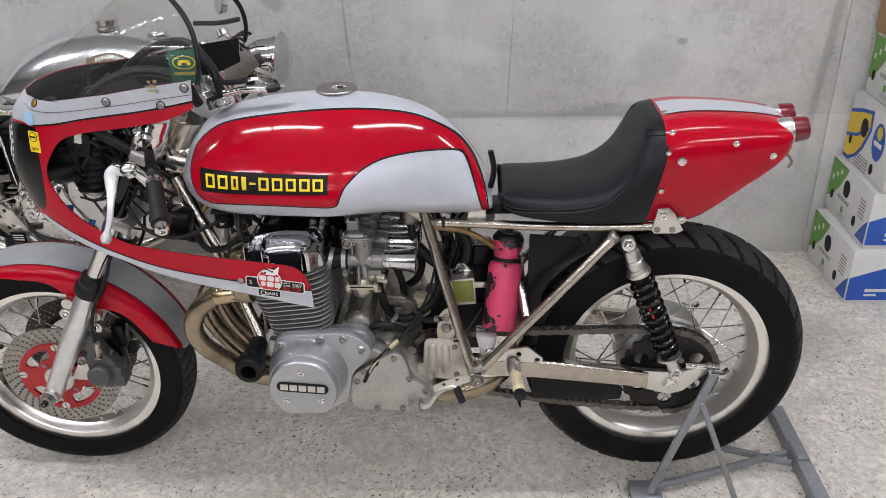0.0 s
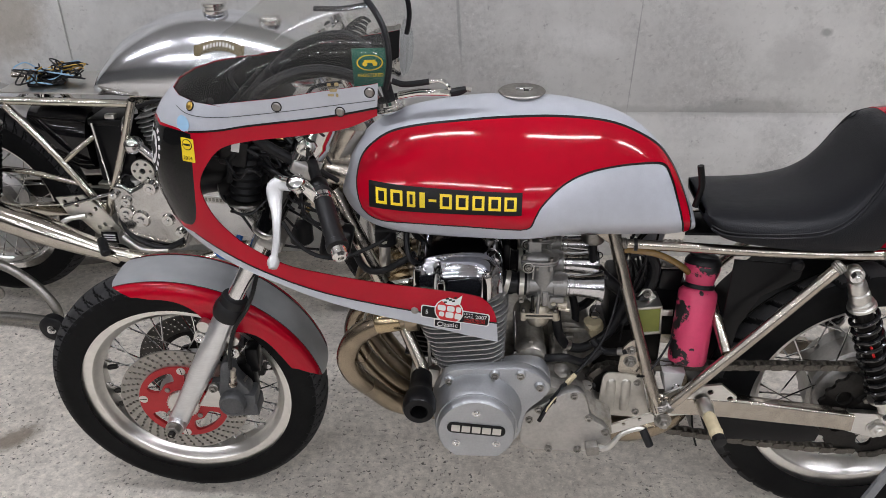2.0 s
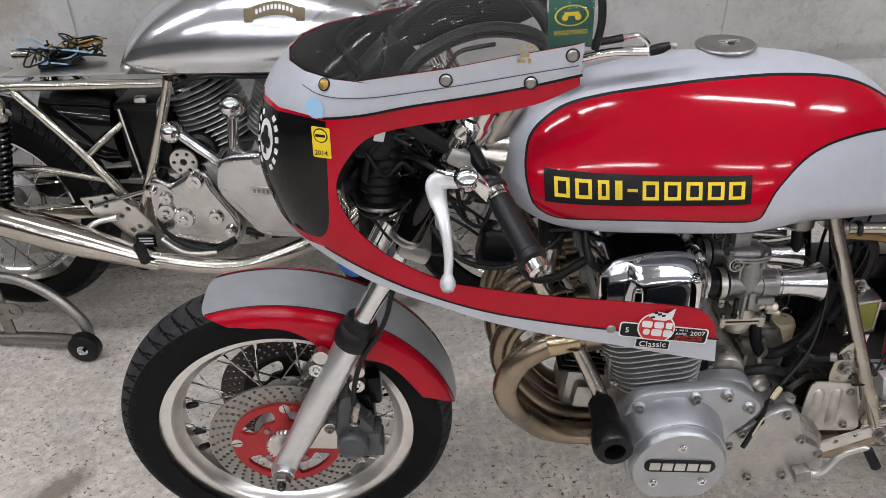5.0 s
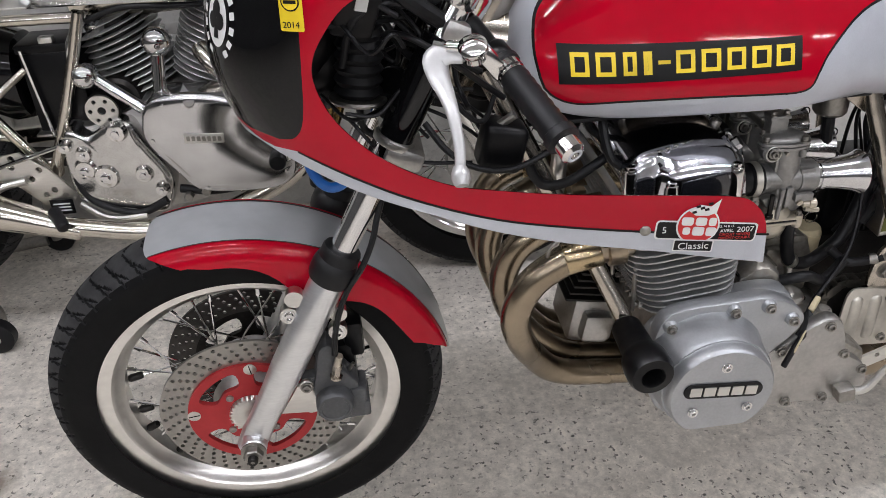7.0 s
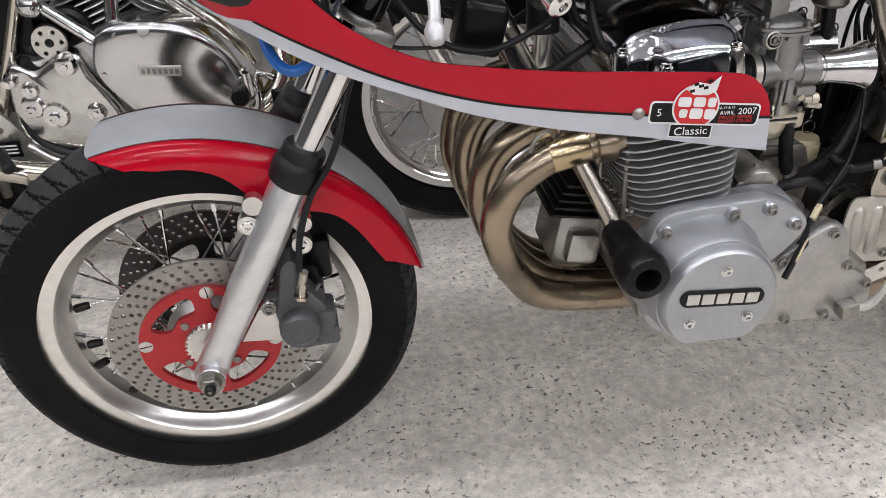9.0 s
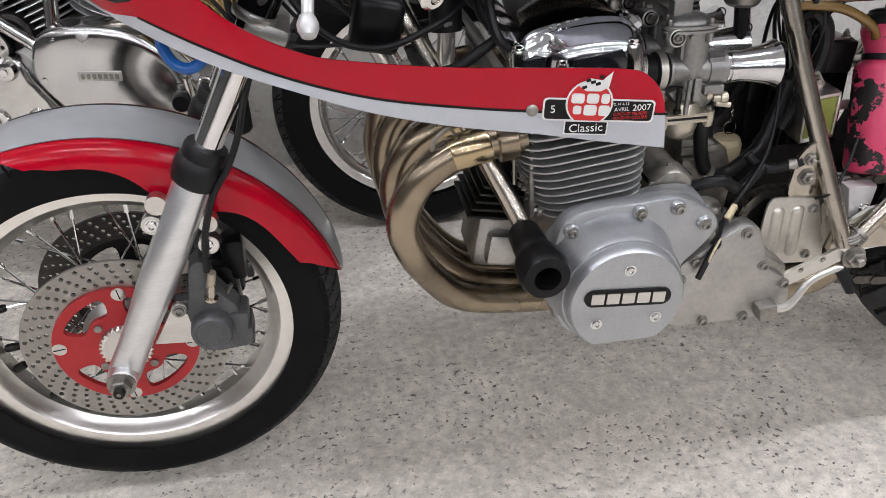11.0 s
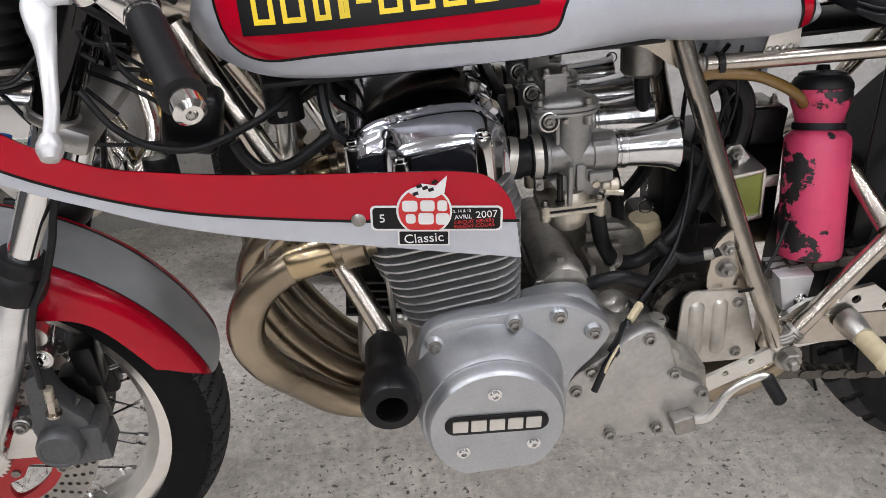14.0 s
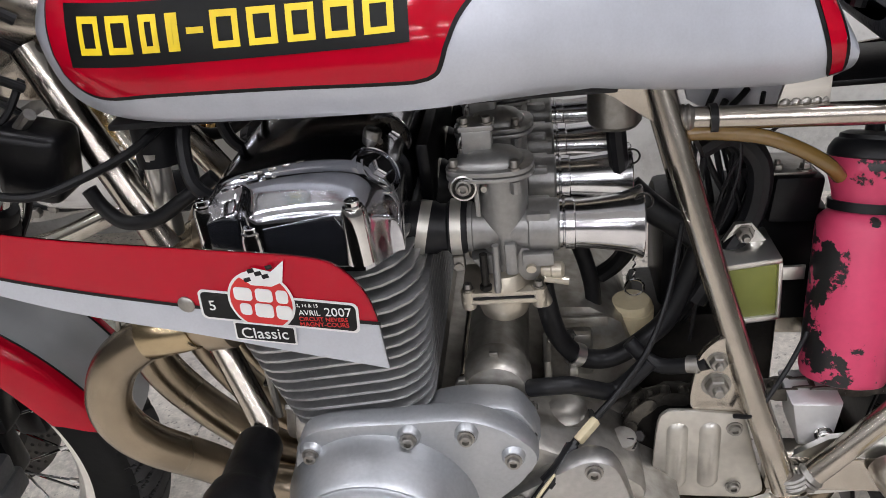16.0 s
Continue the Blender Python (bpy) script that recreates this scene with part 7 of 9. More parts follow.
# swinging arm, guard, shock absorbers
for s in (-1, 1):
    arm_y = s * 0.122
    arm = part("swinging_arm", loft([[(x, arm_y + s * a, z + b) for a, b in rounded(0.026, h, 0.006, 3)] for x, z, h in ((0.27, 0.402, 0.046), (0.42, 0.394, 0.046), (0.62, 0.371, 0.042), (0.665, 0.364, 0.042))]), NICKEL, bike, "bright nickel-plated swinging arm", smooth=40)
    part("axle_plate", slab([(0.655, 0.388), (0.735, 0.385), (0.80, 0.405), (0.808, 0.398), (0.795, 0.385), (0.745, 0.335), (0.715, 0.325), (0.655, 0.342)], arm_y - 0.007, arm_y + 0.007, 0.002), SATIN, arm)
    hexnut(arm, (RA[0], arm_y + s * 0.008, 0.352), (0, s, 0), 0.017, 0.010, SATIN, "axle_nut")
    part("axle_adjuster", rod((0.745, arm_y, 0.40), (0.82, arm_y, 0.392), 0.008, 12), CHROME, arm)
    a, b = Vector((0.596, s * 0.128, 0.704)), Vector((0.722, s * 0.134, 0.390))
    d = (b - a).normalized()
    L_ = (b - a).length
    shock = part("shock_absorber", lathe([(0.009, 0.0), (0.009, 0.014), (0.0140, 0.016), (0.0165, 0.022), (0.0172, 0.038), (0.0158, 0.040), (0.0185, 0.043), (0.0185, 0.058), (0.0170, 0.060), (0.0225, 0.062), (0.0230, 0.066), (0.0215, 0.068), (0.0255, 0.070), (0.0255, 0.075), (0.012, 0.077), (0.012, 0.15), (0.017, 0.16), (0.0175, L_ - 0.05), (0.026, L_ - 0.048), (0.027, L_ - 0.044), (0.014, L_ - 0.040), (0.012, L_)], 28, to(d, a)), SATIN, bike, "gas shock absorber with black coil spring")
    up = d.orthogonal().normalized()
    si = d.cross(up)
    coil_pts = [a + d * lerp(0.080, L_ - 0.052, i / 160) + 0.0245 * (math.cos(2 * math.pi * 10 * i / 160) * up + math.sin(2 * math.pi * 10 * i / 160) * si) for i in range(161)]
    part("spring", tube(coil_pts, 0.0046, 8, smooth=False), SPRING, shock, "black coil spring")
    part("inner_body", lathe([(0.0165, 0.078), (0.0165, 0.15), (0.0180, 0.152), (0.0180, L_ - 0.05)], 20, to(d, a)), DARKST, shock)
    part("red_mark", block((0.004, 0.006, 0.03), Matrix.Translation(lerp(a, b, 0.5) + Vector((-0.004, s * 0.019, 0))) @ Matrix.Rotation(radians(-25), 4, "Y"), 0.001), REDV, shock)
    for p, nm in ((a, "top_eye"), (b, "foot_eye")):
        part(nm, lathe([(0.013, -0.012), (0.015, -0.009), (0.015, 0.009), (0.013, 0.012)], 24, to((0, s, 0), p)), SATIN, shock)
        hexnut(shock, p + Vector((0, s * 0.012, 0)), (0, s, 0), 0.010, 0.007, CHROME)
    part("seat_bracket", slab([(0.648, 0.782), (0.670, 0.784), (0.682, 0.772), (0.702, 0.735), (0.690, 0.728), (0.645, 0.728), (0.640, 0.735)], s * 0.131 - 0.003, s * 0.131 + 0.003, 0.001), SATIN, bike)
    bolt(bike, (0.660, s * 0.134, 0.768), (0, s, 0), 0.008, 0.005, CHROME)
    bolt(bike, (0.650, s * 0.134, 0.737), (0, s, 0), 0.005, 0.003, STEEL)
    bolt(bike, (0.680, s * 0.134, 0.737), (0, s, 0), 0.005, 0.003, STEEL)
part("chain_guard", slab([(0.405, 0.385), (0.49, 0.372), (0.60, 0.345), (0.618, 0.325), (0.612, 0.300), (0.58, 0.296), (0.415, 0.300)], -0.114, -0.106, 0.002), BLACKPL, bike, "black plastic chain guard")
for x, z in ((0.482, 0.350), (0.565, 0.328)):
    bolt(bike, (x, -0.108, z), (0, -1, 0), 0.008, 0.005, STEEL)
part("torque_arm", rod((0.45, 0.12, 0.45), (0.64, 0.11, 0.45), 0.008, 10), NICKEL, bike)
# inner mudguard
def inner_guard(u, v):
    r = 0.345
    return Vector((RA[0] + r * math.cos(u / 0.345), v, RA[2] + r * math.sin(u / 0.345)))


a0, a1 = radians(200), radians(100)
ig = [(0.345 * lerp(a0, a1, i / 30), -0.075) for i in range(31)] + [(0.345 * lerp(a1, a0, i / 30), 0.075) for i in range(31)]
inner = part("inner_mudguard", surface(inner_guard, ig, (), 0.03, 0.004), [BLACKPL, BLACKPL], bike, "black plastic inner mudguard")
part("mudguard_side", slab([(0.40, 0.70), (0.53, 0.69), (0.525, 0.66), (0.46, 0.62), (0.43, 0.55), (0.42, 0.47), (0.396, 0.48), (0.398, 0.60)], -0.078, -0.072, 0.003), BLACKPL, inner)
part("guard_bolt", lathe([(0.012, 0), (0.012, 0.006), (0.008, 0.01), (0, 0.01)], 16, to((0, -1, 0), (0.515, -0.076, 0.69))), BLACKR, inner)

# pink catch bottle in its holder
bot, topv = Vector((0.336, -0.093, 0.475)), Vector((0.359, -0.024, 0.677))
bd = topv - bot
bottle = part("catch_bottle", lathe([(0.028, 0), (0.035, 0.003), (0.037, 0.010), (0.0372, 0.138), (0.0360, 0.145), (0.0310, 0.1505), (0.0268, 0.153), (0.0262, 0.161), (0.0285, 0.172), (0.0330, 0.184), (0.0342, 0.190), (0.0336, 0.199), (0.028, 0.206), (0, 0.206)], 40, to(bd, bot)), PINK, bike, "pink drinking bottle with flaking paint as catch tank")
part("bottle_cap", lathe([(0.0335, 0.1985), (0.0348, 0.200), (0.0340, 0.206), (0.0300, 0.213), (0.0270, 0.2145), (0.0262, 0.218), (0.0200, 0.2205), (0.008, 0.221), (0.007, 0.227), (0, 0.2275)], 28, to(bd, bot)), BLACKR, bottle, "black screw cap")
part("bottle_strap", lathe([(0.0262, 0.1535), (0.0295, 0.1535), (0.0295, 0.1615), (0.0262, 0.1615)], 36, to(bd, bot), closed=True), BLACKR, bottle)
part("bottle_shelf", slab([(0.287, 0.471), (0.331, 0.469), (0.326, 0.428), (0.316, 0.420), (0.296, 0.423)], -0.122, -0.070, 0.004), LEVERM, bike)
bolt(bike, (0.316, -0.122, 0.438), (0, -1, 0), 0.006, 0.006, CHROME)
part("bracket_bar", slab([(0.280, 0.570), (0.308, 0.570), (0.308, 0.556), (0.280, 0.556)], -0.052, -0.048, 0.001), SATIN, bike)
part("overflow_hose", tube([(0.196, -0.062, 0.709), (0.220, -0.062, 0.708), (0.259, -0.061, 0.701), (0.290, -0.060, 0.687), (0.313, -0.058, 0.671), (0.326, -0.050, 0.656)], 0.0064, 12), AMBER, bike, "amber transparent overflow hose")
part("cable_tie", lathe([(0.0105, -0.003), (0.0125, -0.003), (0.0125, 0.003), (0.0105, 0.003)], 16, to((1, 0, 0), (0.219, -0.058, 0.7185)), closed=True), BLACKR, bike)
part("looped_hose", tube([(0.158, -0.012, 0.640), (0.176, -0.020, 0.622), (0.196, -0.028, 0.608), (0.218, -0.032, 0.588), (0.228, -0.035, 0.55)], [0.012, 0.013, 0.012, 0.011, 0.011], 14), BLACKR, bike)
for x, y, z in ((-0.0555, -0.0865, 0.739), (-0.062, -0.018, 0.741), (-0.066, 0.020, 0.741), (-0.060, 0.105, 0.739)):
    bolt(bike, (x, y, z - 0.008), (0.35, 0, 0.94), 0.0075, 0.012, STEEL, "cover_bolt")
# added black sheet under the tank that darkens the cam cover's reflection
part("rubber_mat", block((0.40, 0.22, 0.006), pose(-0.06, 0, 0.768, 0, 0, 0), 0.002), BLACKR, bike)
reg = part("rectifier", block((0.046, 0.046, 0.060), pose(0.257, -0.042, 0.555, 4, -4, 4), 0.002), OLIVE, bike, "olive potted rectifier in alloy frame")
rm = pose(0.257, -0.042, 0.555, 4, -4, 4)
for dz in (0.032, -0.031):
    part("frame_plate", block((0.052, 0.052, 0.006), rm @ Matrix.Translation((0, 0, dz)), 0.0015), SATIN, reg)
for dx in (-0.0245, 0.0245):
    part("frame_plate", block((0.004, 0.052, 0.06), rm @ Matrix.Translation((dx, 0, 0)), 0.001), SATIN, reg)
part("frame_lug_top", slab([(-0.020, 0.034), (0.022, 0.034), (0.008, 0.056), (-0.006, 0.056)], 0.004, 0.010, 0.001), SATIN, reg).matrix_basis = rm
hexnut(reg, rm @ Vector((0.001, 0.004, 0.046)), (0, -1, 0), 0.007, 0.008, STEEL)
part("drain_pot", lathe([(0.0185, -0.028), (0.0205, -0.025), (0.0225, 0.006), (0.0225, 0.010), (0.0205, 0.011), (0.0205, 0.016), (0.0185, 0.019), (0, 0.0195)], 28, Matrix.Translation((0.161, -0.004, 0.491))), CREAM, bike, "yellowed plastic pot")
part("key_chain", tube([(0.164 + 0.0010 * (-1) ** k, -0.004, 0.534 + 0.0045 * k) for k in range(10)], 0.0009, 6), CHROME, bike)
part("key_ring", tube([(0.164 + 0.0095 * math.cos(a), -0.004, 0.524 + 0.0095 * math.sin(a)) for a in [2 * math.pi * i / 12 for i in range(12)]], 0.0012, 6, 3, True), CHROME, bike)
for r, pts in ((0.0095, [(0.076, -0.088, 0.592), (0.078, -0.086, 0.570), (0.086, -0.080, 0.528), (0.103, -0.068, 0.494), (0.125, -0.063, 0.483), (0.146, -0.060, 0.487), (0.172, -0.055, 0.503), (0.190, -0.050, 0.520), (0.207, -0.042, 0.557), (0.222, -0.035, 0.60)]),
                 (0.0080, [(0.108, -0.030, 0.600), (0.116, -0.025, 0.572), (0.122, -0.020, 0.540), (0.124, -0.018, 0.505)]),
                 (0.0080, [(0.060, -0.125, 0.502), (0.075, -0.132, 0.509), (0.096, -0.130, 0.508), (0.118, -0.118, 0.492), (0.134, -0.110, 0.483), (0.150, -0.105, 0.492), (0.167, -0.10, 0.508)]),
                 (0.0090, [(0.26, -0.02, 0.66), (0.272, -0.015, 0.62), (0.25, -0.01, 0.56), (0.20, -0.02, 0.50)]),
                 (0.0070, [(0.150, -0.085, 0.520), (0.162, -0.092, 0.508), (0.178, -0.100, 0.502), (0.200, -0.110, 0.510), (0.214, -0.116, 0.518)]),
                 (0.0022, [(0.238, -0.124, 0.462), (0.252, -0.136, 0.476), (0.278, -0.120, 0.506), (0.300, -0.098, 0.532)])):
    part("hose", tube(pts, r, 12), BLACKR, bike, "black rubber hose")
part("cable_eye", lathe([(0.0078, 0), (0.0078, 0.010), (0.006, 0.012)], 14, to((0.9, -0.35, 0.2), (0.198, -0.110, 0.511))), STEEL, bike)
part("loom", tube([(0.046, -0.196, 0.405), (0.060, -0.190, 0.432), (0.075, -0.178, 0.446), (0.096, -0.150, 0.458), (0.116, -0.130, 0.469), (0.140, -0.118, 0.492), (0.166, -0.105, 0.528), (0.186, -0.08, 0.57), (0.200, -0.05, 0.62)], [0.0042, 0.0042, 0.0042, 0.0040, 0.0036, 0.0032, 0.0028, 0.0026, 0.0026], 8), BLACKR, bike, "taped wiring loom")
part("loom", tube([(0.070, -0.180, 0.441), (0.080, -0.174, 0.449), (0.095, -0.153, 0.457)], 0.0072, 10), BLACKR, bike)
part("connector", block((0.026, 0.008, 0.009), pose(0.108, -0.142, 0.466, 0, -26, 40), 0.002), CREAM, bike)
part("wire", tube([(0.058, -0.195, 0.428), (0.064, -0.192, 0.440), (0.078, -0.180, 0.452)], 0.0016, 6), CREAM, bike)
part("hose_clip", join(lathe([(0.0098, -0.005), (0.0114, -0.005), (0.0114, 0.005), (0.0098, 0.005)], 18, to((1, 0.4, -0.75), (0.103, -0.068, 0.494)), closed=True), block((0.008, 0.010, 0.012), Matrix.Translation((0.100, -0.074, 0.480)), 0.002)), SATIN, bike)
# two added dark blocks that fill the gaps behind hoses and chain
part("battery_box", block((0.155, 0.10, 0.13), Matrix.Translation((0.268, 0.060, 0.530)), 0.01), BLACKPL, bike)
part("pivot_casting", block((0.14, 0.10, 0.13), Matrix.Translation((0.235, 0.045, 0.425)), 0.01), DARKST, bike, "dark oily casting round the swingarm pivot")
part("tray", block((0.14, 0.09, 0.006), Matrix.Translation((0.36, 0.0, 0.735)), 0.002), BLACKPL, bike)
rw0 = random.Random(7)
for i in range(10):
    y = -0.050 + 0.012 * i
    x0, x1 = rw0.uniform(0.215, 0.30), rw0.uniform(0.20, 0.27)
    pts = [(x0, y, 0.712), (lerp(x0, x1, 0.3) + rw0.uniform(-0.03, 0.03), y + rw0.uniform(-0.01, 0.02), 0.665), (lerp(x0, x1, 0.7) + rw0.uniform(-0.03, 0.03), y, 0.58), (x1, y + rw0.uniform(-0.01, 0.02), 0.49)]
    part("wire", tube(pts, rw0.choice((0.0016, 0.0022, 0.003)), 6), (BLACKR, BLACKR, BLACKPL)[i % 3], bike)
relay2 = part("starter_solenoid", block((0.046, 0.055, 0.046), pose(0.300, 0.005, 0.620, 0, 6, 8), 0.005), BLACKPL, bike)
part("solenoid_plate", block((0.040, 0.045, 0.003), pose(0.298, 0.005, 0.6445, 0, 6, 8), 0.001), STEEL, relay2)
for dx in (-0.012, 0.012):
    hexnut(relay2, (0.299 + dx, -0.010, 0.646), (0, 0, 1), 0.005, 0.006, STEEL)
part("bunch_hose", tube([(0.214, -0.035, 0.684), (0.240, -0.030, 0.692), (0.262, -0.030, 0.672), (0.268, -0.030, 0.645), (0.262, -0.030, 0.610), (0.241, -0.040, 0.580), (0.215, -0.045, 0.535)], 0.011, 10), BLACKR, bike, "taped wiring bunch")
part("bunch_hose", tube([(0.210, -0.015, 0.690), (0.238, -0.012, 0.686), (0.254, -0.012, 0.655), (0.250, -0.012, 0.620), (0.228, -0.02, 0.575), (0.205, -0.03, 0.53)], 0.008, 10), BLACKR, bike, "taped wiring bunch")
part("seat_catch", tube([(0.318, -0.06, 0.80), (0.325, -0.06, 0.84), (0.318, -0.06, 0.88)], 0.006, 8), BLACKPL, bike)

# ---- inside the fairing ----
for s in (-1, 1):
    part("instrument", lathe([(0.02, -0.05), (0.036, -0.045), (0.038, 0.0), (0.040, 0.006), (0.037, 0.008), (0.036, 0.004), (0, 0.004)], 32, to((0.75, 0, 0.66), (-0.47, s * 0.05, 0.985))), BLACKPL, bike, "black round instrument")
part("instrument_panel", block((0.07, 0.24, 0.004), pose(-0.46, 0, 0.985, 0, 48, 0), 0.001), BLACKPL, bike)
part("fairing_stay", tube([(-0.40, -0.02, 0.90), (-0.50, -0.07, 0.93), (-0.56, -0.10, 0.99), (-0.52, -0.13, 1.02)], 0.007, 10), BLACKPL, bike)
part("fairing_stay", tube([(-0.40, 0.02, 0.90), (-0.50, 0.07, 0.93), (-0.56, 0.10, 0.99), (-0.52, 0.13, 1.02)], 0.007, 10), BLACKPL, bike)
lampb = part("headlamp_shell", lathe([(0.0, -0.07), (0.05, -0.06), (0.075, -0.02), (0.082, 0.02), (0.085, 0.03), (0.08, 0.034)], 36, to((-1, 0, 0), (-0.57, 0, 0.88))), BLACKPL, bike)
part("bellows", lathe([(0.024, 0)] + [(0.025 + 0.005 * (i % 2), 0.007 * i) for i in range(1, 16)] + [(0.020, 0.115)], 28, to((0.12, 0.05, 1), (-0.505, -0.070, 0.812))), BLACKR, bike)
part("master_plate", lathe([(0.034, 0), (0.036, 0.003), (0.034, 0.006)], 28, to((0.12, 0.05, 1), (-0.506, -0.072, 0.806))), STEEL, bike)
part("fuse_box", block((0.05, 0.05, 0.06), pose(-0.50, -0.10, 0.93, 20, 15, 10), 0.006), BLACKPL, bike)
part("relay", block((0.014, 0.004, 0.024), pose(-0.490, -0.128, 0.940, 10, 15, 10), 0.001), WHITE, bike)
part("horn", lathe([(0.0, -0.02), (0.03, -0.015), (0.036, 0.0), (0.034, 0.006), (0, 0.008)], 28, to((-0.6, -0.6, 0.2), (-0.46, -0.05, 0.80))), BLACKPL, bike)
for i, pts in enumerate(([(-0.40, -0.10, 0.90), (-0.46, -0.12, 0.96), (-0.44, -0.12, 1.03), (-0.36, -0.11, 1.065), (-0.28, -0.10, 1.05), (-0.255, -0.08, 0.99)],
                       [(-0.41, 0.10, 0.90), (-0.48, 0.10, 0.98), (-0.42, 0.09, 1.05), (-0.32, 0.06, 1.08), (-0.26, 0.03, 1.04), (-0.24, 0.02, 0.98)],
                       [(-0.52, -0.10, 0.86), (-0.50, -0.12, 0.92), (-0.45, -0.11, 0.93), (-0.41, -0.10, 0.90)],
                       [(-0.50, -0.04, 0.86), (-0.46, -0.09, 0.89), (-0.42, -0.12, 0.88), (-0.37, -0.12, 0.84), (-0.33, -0.09, 0.80)],
                       [(-0.48, 0.0, 0.94), (-0.42, -0.06, 0.93), (-0.37, -0.09, 0.89), (-0.33, -0.07, 0.85)],
                       [(-0.53, 0.05, 0.84), (-0.47, 0.0, 0.86), (-0.41, -0.04, 0.85), (-0.35, -0.05, 0.82)])):
    part("cable", tube(pts, (0.010, 0.010, 0.005, 0.004, 0.005, 0.005)[i], 10), BLACKR, bike, "black control cable")
part("top_nut", lathe([(0.02, 0), (0.022, 0.003), (0.022, 0.02), (0.018, 0.024), (0, 0.024)], 6, to((0.47, 0, 0.88), (-0.335, 0, 0.945))), CHROME, bike)
for s in (-1, 1):
    part("fork_cap", lathe([(0.019, 0), (0.021, 0.004), (0.021, 0.02), (0.014, 0.026), (0, 0.026)], 20, to(FORK, Vector((-0.712, s * 0.094, 0.300)) + FORK * 0.70)), POLISH, bike)
part("hose_run", tube([(-0.225, -0.05, 1.030), (-0.205, -0.05, 1.024), (-0.18, -0.05, 1.026), (-0.160, -0.05, 1.029)], 0.0055, 8), BLACKR, bike)
part("breather_pipe", tube([(-0.162, -0.05, 1.029), (-0.140, -0.05, 1.031), (-0.126, -0.05, 1.020), (-0.128, -0.05, 1.006)], 0.004, 8), CHROME, bike)
part("brake_line", tube([(-0.578, -0.060, 0.765), (-0.575, -0.085, 0.735), (-0.562, -0.105, 0.717), (-0.545, -0.112, 0.712), (-0.528, -0.108, 0.722), (-0.520, -0.09, 0.745)], 0.0066, 12), BLUEH, bike, "bright blue braided hose")
part("connector_boot", tube([(-0.123, -0.05, 1.009), (-0.108, -0.05, 1.012), (-0.096, -0.05, 1.016)], [0.007, 0.0075, 0.005], 10), BLACKR, bike)
part("breather_loop", tube([(-0.215, -0.04, 1.000), (-0.18, -0.045, 1.008), (-0.15, -0.05, 1.010), (-0.125, -0.05, 1.009)], 0.0075, 12), POLISH, bike, "thin bright breather pipe")
part("connector_end", rod((-0.097, -0.05, 1.016), (-0.088, -0.05, 1.014), 0.0045, 10), STEEL, bike)
# brackets, cables and looms behind the fairing's opening
rf = random.Random(11)
for i in range(26):
    x0, z0 = rf.uniform(-0.56, -0.40), rf.uniform(0.78, 0.97)
    y0 = rf.uniform(-0.12, 0.04)
    pts = [(x0, y0, z0)]
    for k in range(3):
        pts.append((pts[-1][0] + rf.uniform(0.0, 0.06), pts[-1][1] + rf.uniform(-0.03, 0.03), pts[-1][2] + rf.uniform(-0.06, 0.03)))
    part("cable", tube(pts, rf.choice((0.0025, 0.0035, 0.005)), 8), BLACKR, bike, "black control cable")
part("headlamp_bowl", lathe([(0.0, -0.05), (0.05, -0.045), (0.072, -0.01), (0.075, 0.02), (0.07, 0.025)], 32, to((-1, 0, 0.05), (-0.535, 0.01, 0.845))), BLACKPL, bike)
part("steering_clamp", join(lathe([(0.024, -0.050), (0.033, -0.042), (0.034, -0.034), (0.034, -0.004), (0.030, 0.002), (0.029, 0.030), (0.026, 0.036), (0, 0.036)], 32, to((0.47, -0.05, 0.88), (-0.366, -0.064, 0.932))), block((0.05, 0.05, 0.03), pose(-0.385, -0.05, 0.955, 0, -25, 10), 0.008)), POLISH, bike, "polished clamp on the fork tube")

# ---- the polished twin standing behind, facing the other way ----
B2 = pose(-1.628, 0.844, 0, 0, 0, -3.0)
twin = empty("motorcycle", B2, "unfinished twin-cylinder motorcycle with polished aluminium tank on a paddock stand", "motorcycle", "motorcycles in the garage")
RA2, FA2 = (0.012, 0, 0.360), (1.42, 0, 0.318)
HUB2 = [(0.02, -0.055), (0.08, -0.05), (0.085, -0.035), (0.06, -0.02), (0.06, 0.02), (0.085, 0.035), (0.08, 0.05), (0.02, 0.055)]
w2r = spoked_wheel(twin, "rear_wheel", RA2, 0.314, 0.112, 0.243, 0.078, HUB2, 0.078, 0.032, block_tread, "spoked wheel with polished rim", POLISH)
w2f = spoked_wheel(twin, "front_wheel", FA2, 0.318, 0.098, 0.245, 0.07, HUB2, 0.078, 0.032, block_tread, "spoked wheel with polished rim", POLISH)
part("brake_drum", lathe([(0.05, 0.02), (0.10, 0.025), (0.105, 0.04), (0.10, 0.058), (0.03, 0.066), (0, 0.066)], 40, AXIS_Y), ALU, w2f)


def t2(pts, r, name="frame_tube", m=CHROME, label="", segs=14):
    return part(name, tube(pts, r, segs), m, twin, label)


